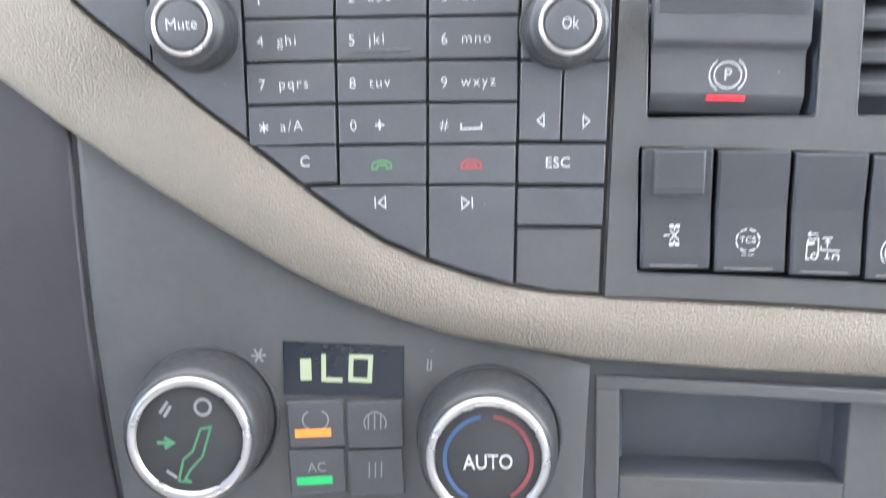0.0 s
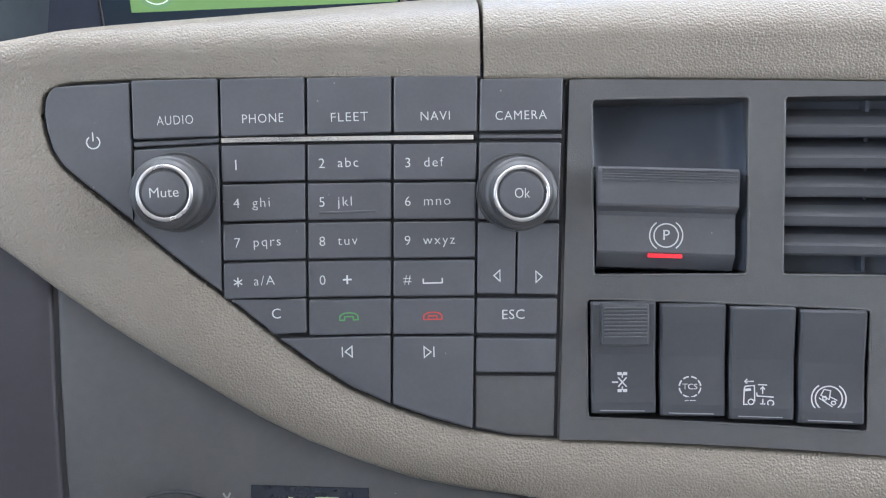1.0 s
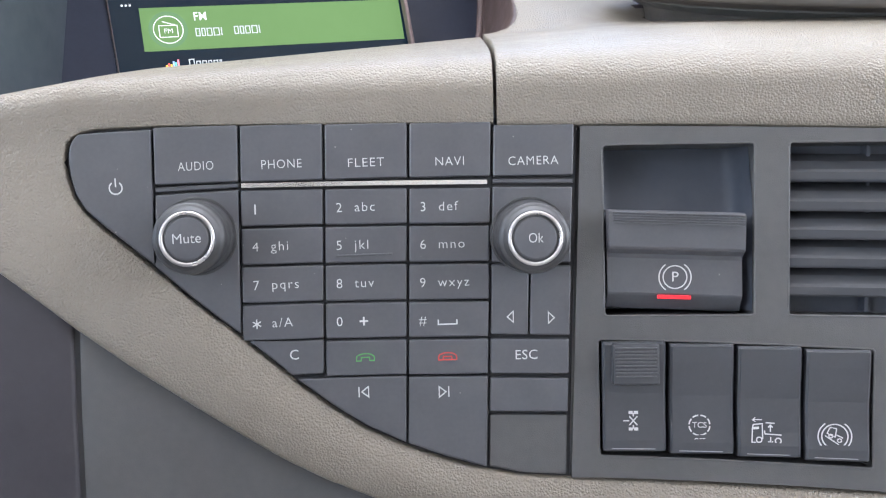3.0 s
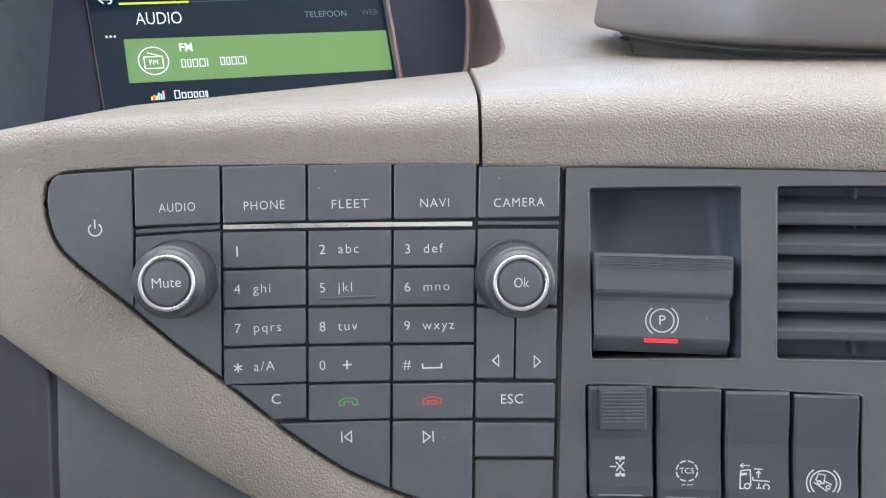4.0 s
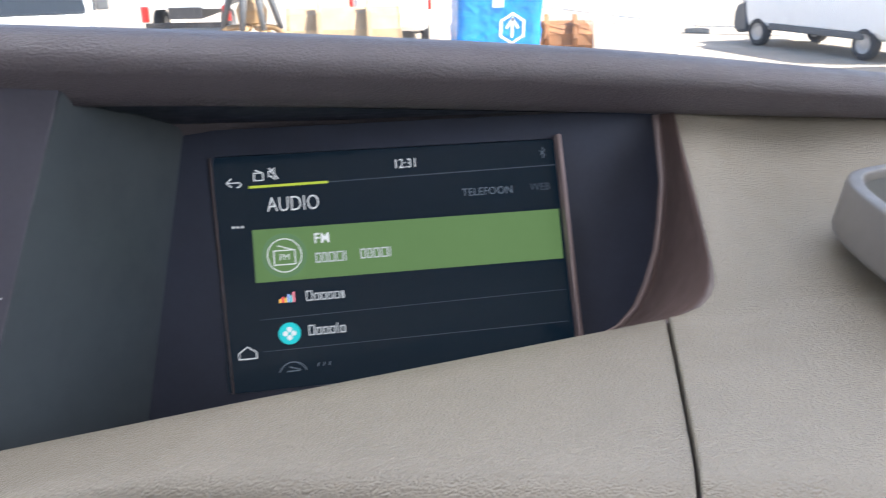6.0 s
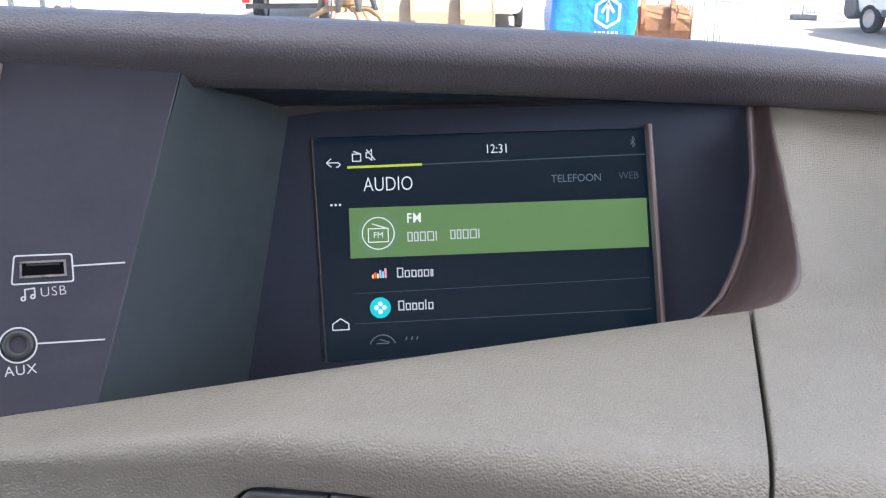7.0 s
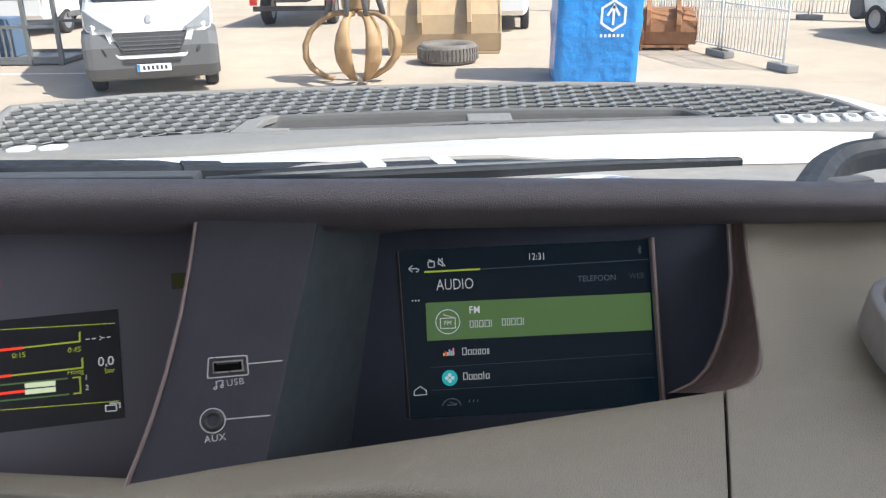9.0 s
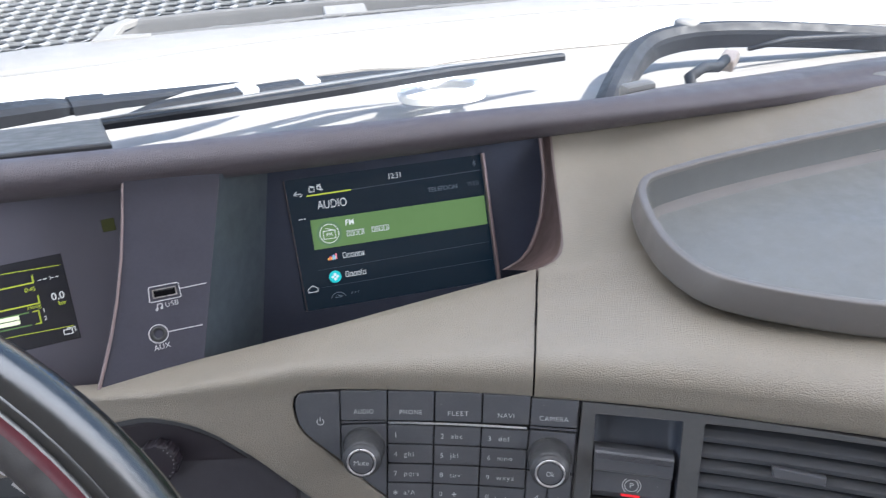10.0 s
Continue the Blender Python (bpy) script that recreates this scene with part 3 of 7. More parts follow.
# slate wedge between socket panel and screen
bm = bmesh.new()
T0, T1 = USBP(57.5, 86, 0), SCREEN(-53.9, 42, 1.4)
B0, B1 = USBP(7.0, -60, 0), SCREEN(-80.6, -105, 1.4)
rows = [[T0.lerp(T1, i / 6) * (1 - j / 8) + B0.lerp(B1, i / 6) * (j / 8) for j in range(9)] for i in range(7)]
rows.insert(0, [p + Vector((-0.0012, 0.0016, 0)) for p in rows[0]])
rows.append([p + Vector((0.001, 0.01, 0)) for p in rows[-1]])
sheet(bm, rows)
part("wedge_panel", bm, WEDGE, dash, "slate grey angled panel beside the screen")
# socket panel
plate("socket_panel", USBP, [(2.2, 92), (57, 86), (8.8, -60), (-60, -60), (-41, -30), (-36.3, -19.7), (-16.9, 23.4), (-6, 58)], -8, 0, SOCKETPANEL, dash, bev=0.5, label="black satin panel with the sockets")
# instrument panel and its pale edge strip
plate("instrument_panel", INSTR, rect(-230, -60, 60, 110), -14, -6, INSTRPANEL, dash, bev=0)
bm = bmesh.new()
strip = [(2.2, 90), (-2.5, 70), (-8.5, 48), (-16.9, 23.4), (-24, 6), (-31, -9), (-36.3, -19.7), (-41, -30), (-52, -52)]
rows = []
for i, (a, b) in enumerate(strip):
    wd = 1.4 + 1.2 * i / 8
    rows.append([USBP(a - wd, b, -9), USBP(a - wd, b, 0.4), USBP(a - wd * 0.75, b, 1.1), USBP(a - wd * 0.25, b, 1.1), USBP(a, b, 0.4), USBP(a, b, -3)])
sheet(bm, rows)
part("edge_strip", bm, SATIN, dash, "pinkish satin strip beside the instruments", smooth=True)
# brown bracket closing the recess towards the passenger
bm = bmesh.new()
tan_edge = [Vector((0.1465, 0.456, 2.2085)), Vector((0.1432, 0.432, 2.1965)), Vector((0.1398, 0.405, 2.1825)), Vector((0.1376, 0.387, 2.1730)), Vector((0.1361, 0.375, 2.1660)), Vector((0.1344, 0.3685, 2.1615)),
            Vector((0.1315, 0.364, 2.1578)), Vector((0.127, 0.3608, 2.1552)), Vector((0.12, 0.3585, 2.1534)), Vector((0.112, 0.357, 2.1520))]
back_edge = [(143, 46), (143, 34), (143, 20), (142.8, 8.9), (140, -6), (136.7, -20), (131, -33), (125, -43), (117, -50), (104, -55)]
rows = []
for p, (a, b) in zip(tan_edge, back_edge):
    q = SCREEN(a, b, 3.0)
    rows.append([p + Vector((0.004, 0, -0.012)), p + Vector((-0.0006, -0.0002, -0.0012)), p.lerp(q, 0.1) + Vector((-0.0008, 0, 0)), p.lerp(q, 0.35), p.lerp(q, 0.65), p.lerp(q, 0.93), q + Vector((-0.0004, 0, 0.0002)), SCREEN(a - 2.6, b, 2.4), SCREEN(a - 3.2, b, 0.5)])
sheet(bm, rows)
br = part("bracket", bm, BRACKET, dash, "brown plastic bracket between screen and trim", smooth=True)
bm = bmesh.new()
rows = [[SCREEN(a - 2.7, b + 0.4, 2.2), SCREEN(a - 2.4, b + 0.4, 3.5), SCREEN(a - 0.6, b + 0.2, 4.0), SCREEN(a + 0.3, b, 3.1)] for a, b in back_edge]
sheet(bm, rows)
part("bracket_edge", bm, SATIN, br, "pale edge of the bracket", smooth=True)
# recess ceiling; unseen black floor added to stop light leaking from below
bm = bmesh.new()
rows = []
for i in range(25):
    x = -0.42 + 0.024 * i
    lo, hi = cowl_low(x), cowl_top(x)
    if x < 0.05:
        lo = lo.lerp(Vector((x, hi.y + 0.004, hi.z - 0.026)), min(1, (0.05 - x) / 0.15))
    f = min(max((-0.06 - x) / 0.025, 0), 1)
    back = Vector((x, 0.4492 + 0.11 * x, 2.2055 - 0.005 * x)).lerp(Vector((x, 0.41 + 0.3 * (x + 0.07), 2.236)), f)
    rows.append([lo + Vector((0, 0.0075, -0.0006)), lo.lerp(back, 0.4) + Vector((0, 0, 0.0005)), lo.lerp(back, 0.75), back, back + Vector((0, 0.012, 0.0))])
sheet(bm, rows)
part("recess_ceiling", bm, PANEL, dash, "black underside of the cowl", smooth=True)
box("recess_light_stop", pose(-0.09, 0.38, 2.07), 0.56, 0.2, 0.005, GAP, dash)

# ---- infotainment screen ----
scr = thing("infotainment_screen", SCREEN(25, -60, -3), "lit audio menu on a recessed glossy black screen", "screen")
plate("glass", SCREEN, rect(-46, -64, 100, 32), -3.5, -1.0, GLASSBLACK, scr, bev=0, label="glossy black screen glass")
bm = bmesh.new()
sheet(bm, [[SCREEN(95.4 + 0.013 * (32 - b), b, 0.4), SCREEN(95.4 + 0.013 * (32 - b), b, 5.0), SCREEN(95.7 + 0.013 * (32 - b), b, 5.6), SCREEN(96.9 + 0.013 * (32 - b), b, 5.6), SCREEN(97.4 + 0.013 * (32 - b), b, 5.0), SCREEN(97.4 + 0.013 * (32 - b), b, 0.4)] for b in (31.4, 30.6, 0, -30, -62, -64)])
part("side_bar", bm, SATIN, scr, "pinkish metal bar along the screen", smooth=True)
bm = bmesh.new()
sheet(bm, [[SCREEN(-45.4 + 0.03 * (30 - b), b, 0.8), SCREEN(-45.2 + 0.03 * (30 - b), b, 2.0), SCREEN(-44.8 + 0.03 * (30 - b), b, 2.0), SCREEN(-44.6 + 0.03 * (30 - b), b, 0.8)] for b in (30, 0, -30, -62)])
part("side_rib", bm, BRACKET, scr, "thin metal rib along the screen", smooth=True)
GW = -0.55
plate("menu_band", SCREEN, rect(-30.9, -20.0, 95.1, 0.9), -1.2, GW - 0.18, LCD_GREEN, scr, bev=0, label="green highlighted menu row")
letters("menu_word", "AUDIO", 8.6, SCREEN, (-24.6, 10.2), GW, LCD_WHITE, scr, "LEFT", down=False, stretch=0.76, bold=-0.1)
letters("menu_word", "TELEFOON", 4.6, SCREEN, (54.4, 10.2), GW, LCD_GREY, scr, "LEFT", down=False, stretch=0.95)
letters("menu_word", "WEB", 4.4, SCREEN, (83.5, 10.6), GW, LCD_DIM, scr, "LEFT", down=False, stretch=0.95)
letters("menu_word", "12:31", 5.4, SCREEN, (32.0, 23.7), GW, LCD_WHITE, scr, down=False, stretch=0.85)
letters("menu_word", "FM", 5.7, SCREEN, (-7.2, -4.3), GW, LCD_WHITE, scr, "LEFT", down=False, stretch=0.86, bold=0.07, spacing=1.08)
letters("menu_word", "FM", 3.4, SCREEN, (-19.1, -10.8), GW, LCD_WHITE, scr, down=False)
# station and service names, one plain bar for each character
for a0, b0, widths, heights in ((-7.1, -13.9, (2.2, 1.9, 2.5, 2.9, 0.7), (4.0, 4.0, 4.0, 4.0, 4.0)), (10.8, -13.6, (2.2, 1.9, 2.5, 2.9, 0.7), (4.0, 4.0, 4.0, 4.0, 4.0)),
                                (-12.0, -28.7, (2.6, 2.2, 2.2, 1.9, 2.2, 1.2), (4.1, 3.0, 3.0, 3.0, 3.0, 3.0)), (-12.0, -42.3, (2.5, 2.1, 2.1, 2.2, 0.8, 2.1), (4.1, 3.0, 3.0, 3.0, 4.1, 3.0))):
    for wd, ht in zip(widths, heights):
        mid = wd > 1
        marks("name_bar", SCREEN, [rect(a0 + 0.25, b0 + 0.25, a0 + wd - 0.25, b0 + ht - 0.25) + [(a0 + 0.25, b0 + 0.25)]] if mid else [[(a0 + 0.3, b0), (a0 + 0.3, b0 + ht)]], 0.5, GW, LCD_SOFT, scr, "plain white bar")
        a0 += wd + 0.55
lines = [arc(-19.1, -10.0, 6.6, 0, 360, 32), [(-23.2, -13.6), (-15.0, -13.6), (-15.0, -8.0), (-23.2, -8.0), (-23.2, -13.6)], [(-21.5, -6.0), (-15.6, -8.0)]]
lines += [[(-28.6, 20.4), (-25.2, 20.4), (-25.2, 23.4), (-28.6, 23.4), (-28.6, 20.4)], [(-28.2, 24.6), (-25.4, 23.4)], [(-22.9, 21.8), (-21.9, 21.8), (-20.6, 20.6), (-20.6, 25.0), (-21.9, 23.8), (-22.9, 23.8), (-22.9, 21.8)], [(-22.8, 25.2), (-19.2, 20.6)]]
lines += [[(-39.4, 20.0), (-37.4, 21.8)], [(-39.4, 20.0), (-37.4, 18.2)], [(-39.4, 20.0), (-34.6, 20.0), (-33.8, 19.2), (-34.6, 18.2), (-35.6, 18.2)]]
lines += [[(-39.2, -49.2), (-32.6, -49.2), (-32.6, -46.8), (-35.9, -44.6), (-39.2, -46.8), (-39.2, -49.2)]]
for first, last in ((0, 1), (1, 3), (3, 5), (5, 7), (7, 10), (10, 11)):
    marks("menu_icon", SCREEN, lines[first:last], 0.42, GW, LCD_WHITE, scr)
for i in range(3):
    plate("menu_dot", SCREEN, arc(-38.0 + 1.75 * i, 2.4, 0.5, 0, 320, 8), -1.2, GW, LCD_WHITE, scr, bev=0)
marks("menu_icon", SCREEN, [arc(-19.1, -10.0, 8.0, 0, 360, 32)], 1.6, GW - 0.08, LCD_RING, scr, "dim ring round the radio symbol")
marks("menu_rule", SCREEN, [[(-30.9, 17.9), (0.2, 18.2)]], 1.0, GW, LCD_LIME, scr, "lime underline")
marks("menu_rule", SCREEN, [[(0.2, 18.2), (96.3, 19.6)]], 0.45, GW, LCD_DIM, scr)
marks("menu_rule", SCREEN, [[(-30.3, -34.6), (94.7, -33.0)], [(-30, -47.0), (94.6, -46.2)]], 0.25, GW, LCD_DIM, scr)
marks("menu_icon", SCREEN, [[(89.4, 26.0), (91.4, 24.0), (90.4, 22.8), (90.4, 27.4), (91.4, 26.2), (89.4, 24.0)]], 0.35, GW, LCD_GREY, scr)
bm = bmesh.new()
slab(bm, SCREEN, arc(-19.4, -40.8, 4.3, 0, 348, 29), -1.2, GW - 0.15, 0)
part("menu_icon", bm, LCD_CYAN, scr, "round cyan symbol")
bm = bmesh.new()
for dx, dy in ((1.6, 0), (-1.6, 0), (0, 1.6), (0, -1.6)):
    slab(bm, SCREEN, arc(-19.4 + dx, -40.8 + dy, 1.05, 0, 330, 11), -1.2, GW, 0)
part("menu_icon", bm, LCD_WHITE, scr)
for i, (h, c) in enumerate(((1.6, (0.9, 0.5, 0.1)), (2.4, (0.85, 0.1, 0.1)), (1.9, (0.8, 0.6, 0.1)), (3.3, (0.3, 0.4, 0.8)), (2.7, (0.15, 0.6, 0.6)), (4.0, (0.85, 0.25, 0.3)))):
    plate("menu_icon", SCREEN, rect(-22.4 + i * 1.05, -28.6, -21.6 + i * 1.05, -28.6 + h), -1.2, GW, glow("icon_tint", c, 0.9), scr, bev=0)
marks("menu_icon", SCREEN, [arc(-19.0, -57.5, 5.5, 20, 160, 14), [(-21.5, -55.5), (-16.5, -55.5)], [(-20.2, -53.8), (-16.0, -55.2)]], 0.45, GW, LCD_GREY, scr)
marks("name_bars", SCREEN, [[(-9.5, -54.6), (-8.9, -53.2)], [(-7.2, -54.6), (-6.6, -53.2)], [(-4.9, -54.6), (-4.5, -53.2)]], 0.5, GW, LCD_GREY, scr)

# ---- radio keypad ----
pad = thing("radio_keypad", face_map(45, 118, -5), "black radio and phone keypad set in tan trim", "control panel")
COL = lambda i, v: [-18.2, 8.6, 35.2, 62.0, 88.5, 114.6][i] - 0.037 * v
outline_low = lambda s: interp(s, KEY_LOW) - 1.6
plate("base", face_map, [(s, interp(s, KEY_TOP) + 0.4) for s in dense(KEY_TOP, 8)] + [(115.4, 1.6), (111.2, 117.2)] + [(s, interp(s, KEY_LOW) - 0.3) for s in reversed(dense(KEY_LOW[1:19], 6))], -5.2, -2.6, GAP, pad, bev=0, label="black keypad base")
G = 0.42


def cell(c0, v0, c1, v1):
    return [(COL(c0, v0) + G, v0 + G + 0.02), (COL(c1, v0) - G, v0 + G + 0.02), (COL(c1, v1) - G, v1 - G), (COL(c0, v1) + G, v1 - G)]


def clipped(poly_top, c0, v0, c1):
    """A key whose lower left side follows the swoop."""
    s0, s1 = COL(c0, v0) + G, COL(c1, v0) - G
    pts = [(s0, v0 + G)] if outline_low(s0) > v0 + G else []
    right_v = outline_low(COL(c1, 100) - G)
    start = s0
    while outline_low(start) < v0 + G:
        start += 0.4
    low = [(s, outline_low(s)) for s in np.linspace(start, COL(c1, right_v) - G, 9)]
    return [(max(s0, start - 0.01), v0 + G), (s1, v0 + G)] + low[::-1]


KW = 1.0
ROWV = [19.4, 31.6, 44.0, 56.3, 68.5, 80.8]
keys = {}


def key(nm, poly, w=KW, label="", r=0.7, bev=0.45, mat=KEY):
    keys[nm] = plate("key", face_map, poly, -3.0, w, mat, pad, bev=bev, label=label, r=r)
    return keys[nm]


power_poly = [(-40.5, -0.6), (COL(0, 0) - G, -1.0), (COL(0, 40) - G, outline_low(-20.6)), (-26.8, outline_low(-26.8)), (-34.6, outline_low(-34.6)), (-39.8, outline_low(-39.8)), (-42.4, 18.4), (-43.7, 12), (-44.0, 7.2), (-43.4, 3.2), (-42.2, 0.9)]
key("power", power_poly, label="rounded power key", r=0.4)
for i, word in enumerate(("AUDIO", "PHONE", "FLEET", "NAVI", "CAMERA")):
    top_v = -1.6 + i * 0.55 + (0.9 if i == 4 else 0)
    k = key(word, [(COL(i, 0) + G, top_v), (COL(i + 1, 0) - G, top_v + 0.3), (COL(i + 1, 16.6) - G, 16.6 + i * 0.35 + 0.2), (COL(i, 16.6) + G, 16.6 + i * 0.35)])
    letters("marking", word, 4.1, face_map, ((COL(i, 12) + COL(i + 1, 12)) / 2, 11.4 + i * 0.5), KW + 0.2, WHITE, k, spacing=1.12, bold=-0.04, stretch=(0.8, 0.89, 1.04, 0.95, 0.92)[i])
names = [["1", "2 abc", "3 def"], ["4 ghi", "5 jkl", "6 mno"], ["7 pqrs", "8 tuv", "9 wxyz"], ["* a/A", "0 +", "#"]]
for r in range(4):
    for c in range(3):
        sk = 0.7 * c
        k = key(names[r][c], [(COL(c + 1, ROWV[r]) + G, ROWV[r] + sk + G), (COL(c + 2, ROWV[r]) - G, ROWV[r] + sk + 0.5 + G), (COL(c + 2, ROWV[r + 1]) - G, ROWV[r + 1] + sk + 0.5 - G), (COL(c + 1, ROWV[r + 1]) + G, ROWV[r + 1] + sk - G)])
        bits = names[r][c].split(" ")
        vv, s0 = ROWV[r] + sk + 6.6, COL(c + 1, ROWV[r])
        if bits[0] in ("1",):
            marks("marking", face_map, [[(s0 + 4.6, vv - 1.6), (s0 + 4.6, vv + 1.6)]], 0.45, KW + 0.2, WHITE, k)
        elif bits[0] == "*":
            marks("marking", face_map, [[(s0 + 4.6 + 1.5 * math.cos(a), vv + 1.5 * math.sin(a)), (s0 + 4.6 - 1.5 * math.cos(a), vv - 1.5 * math.sin(a))] for a in (radians(90), radians(30), radians(150))], 0.4, KW + 0.2, WHITE, k)
        else:
            letters("marking", bits[0], 4.4, face_map, (s0 + 4.6, vv), KW + 0.2, WHITE, k, bold=-0.04)
        if len(bits) > 1 and bits[1] == "+":
            marks("marking", face_map, [[(s0 + 11.0, vv), (s0 + 13.8, vv)], [(s0 + 12.4, vv - 1.4), (s0 + 12.4, vv + 1.4)]], 0.55, KW + 0.2, WHITE, k)
        elif len(bits) > 1:
            letters("marking", bits[1], 4.3, face_map, (s0 + 9.4, vv), KW + 0.2, WHITE, k, "LEFT", spacing=1.2, bold=-0.04)
        elif bits[0] == "#":
            marks("marking", face_map, [[(s0 + 9.6, vv - 0.2), (s0 + 9.6, vv + 1.3), (s0 + 15.6, vv + 1.3), (s0 + 15.6, vv - 0.2)]], 0.45, KW + 0.2, WHITE, k)
        if names[r][c] == "5 jkl":
            plate("ridge", face_map, rect(s0 + 3.6, ROWV[1] + sk + 9.5, s0 + 21.5, ROWV[1] + sk + 10.2), KW - 0.2, KW + 0.4, KEY, k, bev=0.2)
# chrome rule and dark strips
bm = bmesh.new()
sheet(bm, [[face_map(s, 17.35 + (s - 8) * 0.021, 0.2), face_map(s, 17.45 + (s - 8) * 0.021, 1.2), face_map(s, 18.85 + (s - 8) * 0.021, 1.2), face_map(s, 19.0 + (s - 8) * 0.021, 0.2)] for s in np.linspace(8.5, 86.4, 12)])
part("chrome_rule", bm, CHROME, pad, "bright chrome strip")
plate("dark_rule", face_map, [(COL(0, 18) + G, 17.5), (COL(1, 18) - G, 17.3), (COL(1, 18) - G, 18.6), (COL(0, 18) + G, 18.9)], -3, 0.2, KEY, pad, bev=0.2)
plate("dark_rule", face_map, [(COL(4, 18) + G, 18.9), (COL(5, 18) - G, 19.4), (COL(5, 18) - G, 20.7), (COL(4, 18) + G, 20.2)], -3, 0.2, KEY, pad, bev=0.2)
# knob fields
low = [(s, outline_low(s)) for s in np.linspace(-20.0, COL(1, 64) - G, 8)]
key("mute_field", [(COL(0, 20) + G, 19.9), (COL(1, 20) - G, 19.4)] + low[::-1], w=0.5)
key("ok_field", [(COL(4, 21) + G, 21.4), (COL(5, 21) - G, 22.0), (COL(5, 46) - G, 46.6), (COL(4, 46) + G, 45.8)], w=0.5)
midc = (COL(4, 58) + COL(5, 58)) / 2
for side, (c0, c1) in enumerate(((COL(4, 46), midc), (midc, COL(5, 46)))):
    k = key("arrow", [(c0 + G * (1 - 0.3 * side), 46.8 + side * 0.5), (c1 - G * (0.7 + 0.3 * side), 47.2 + side * 0.4), (c1 - G * (0.7 + 0.3 * side) - 0.8, 69.8 + side * 0.4), (c0 + G * (1 - 0.3 * side) - 0.8, 69.4 + side * 0.5)])
    cx, cy, sg = (c0 + c1) / 2 - 0.3, 63.8 + side * 0.6, -1 if side == 0 else 1
    marks("marking", face_map, [[(cx + sg * 1.0, cy), (cx - sg * 0.9, cy - 1.8), (cx - sg * 0.9, cy + 1.8), (cx + sg * 1.0, cy)]], 0.4, KW + 0.2, WHITE, k)
# lower keys
k = key("C", clipped(None, 1, 68.6, 2)[:2] + [(COL(2, 80) - G, 80.0), (21.2, 80.0)] + [(s, outline_low(s)) for s in (19.5, 15, 11, 8.6)])
letters("marking", "C", 4.6, face_map, (22.6, 73.6), KW + 0.2, WHITE, k)
for c, mat, lab in ((2, GREENPRINT, "green"), (3, REDPRINT, "red")):
    sk = 0.7 * (c - 1)
    k = key("call" + lab, [(COL(c, 69) + G, 68.5 + sk + G), (COL(c + 1, 69) - G, 69 + sk + G), (COL(c + 1, 81) - G, 81.2 + sk - G), (COL(c, 81) + G, 80.6 + sk - G)])
    cx, cy = (COL(c, 75) + COL(c + 1, 75)) / 2 - 0.3, 74.9 + sk
    ln = [[(cx - 2.9, cy + 0.9), (cx - 2.9, cy + 0.1)] + [(cx + p[0] * 2.9, cy - 0.1 - p[1] * 1.3) for p in arc(0, 0, 1, 165, 15, 10)] + [(cx + 2.9, cy + 0.1), (cx + 2.9, cy + 0.9), (cx + 1.4, cy + 0.9), (cx + 1.3, cy - 0.2), (cx - 1.3, cy - 0.2), (cx - 1.4, cy + 0.9), (cx - 2.9, cy + 0.9)]]
    if lab == "red":
        ln.append([(cx - 1.2, cy + 0.9), (cx + 1.2, cy + 0.9)])
    marks("marking", face_map, ln, 0.38, KW + 0.2, mat, k, lab + " handset outline")
k = key("ESC", [(COL(4, 71) + G, 70.4 + G), (COL(5, 71) - G, 71.0 + G), (COL(5, 82) - G, 83.2 - G), (COL(4, 82) + G, 82.6 - G)])
letters("marking", "ESC", 4.4, face_map, (97.6, 76.4), KW + 0.2, WHITE, k, spacing=1.05)
k = key("prev", [(23.2, 81.4), (COL(3, 82) - G, 82.0), (COL(3, 103) - G, outline_low(COL(3, 103)))] + [(s, outline_low(s)) for s in (51, 45, 39, 34, 29)])
cx, cy = 44.6, 86.6
marks("marking", face_map, [[(cx - 1.6, cy - 1.7), (cx - 1.6, cy + 1.7)], [(cx - 0.7, cy), (cx + 1.5, cy - 1.7), (cx + 1.5, cy + 1.7), (cx - 0.7, cy)]], 0.4, KW + 0.2, WHITE, k)
k = key("next", [(COL(3, 82) + G, 82.4), (COL(4, 82) - G, 83.0), (COL(4, 112) - G, outline_low(COL(4, 112)))] + [(s, outline_low(s)) for s in (76, 71, 66, 61, 58.5)])
cx, cy = 70.6, 87.6
marks("marking", face_map, [[(cx + 1.6, cy - 1.7), (cx + 1.6, cy + 1.7)], [(cx + 0.7, cy), (cx - 1.5, cy - 1.7), (cx - 1.5, cy + 1.7), (cx + 0.7, cy)]], 0.4, KW + 0.2, WHITE, k)
key("blank", [(COL(4, 83) + G, 83.2 + G), (COL(5, 83) - G, 83.8 + G), (COL(5, 95) - G, 95.6 - G), (COL(4, 95) + G, 95.0 - G)])
key("pocket", [(COL(4, 96) + G, 95.4 + G), (COL(5, 96) - G, 96.0 + G), (COL(5, 115) - G, 116.0), (96, outline_low(96) + 0.4), (88, outline_low(88)), (COL(4, 112) + G, outline_low(COL(4, 112)))], w=-0.2, mat=FRAME, label="recessed blank key")
marks("marking", face_map, [arc(-30.3, 17.0, 1.95, -55, 235, 20), [(-30.3, 13.9), (-30.3, 16.7)]], 0.42, KW + 0.2, WHITE, keys["power"])
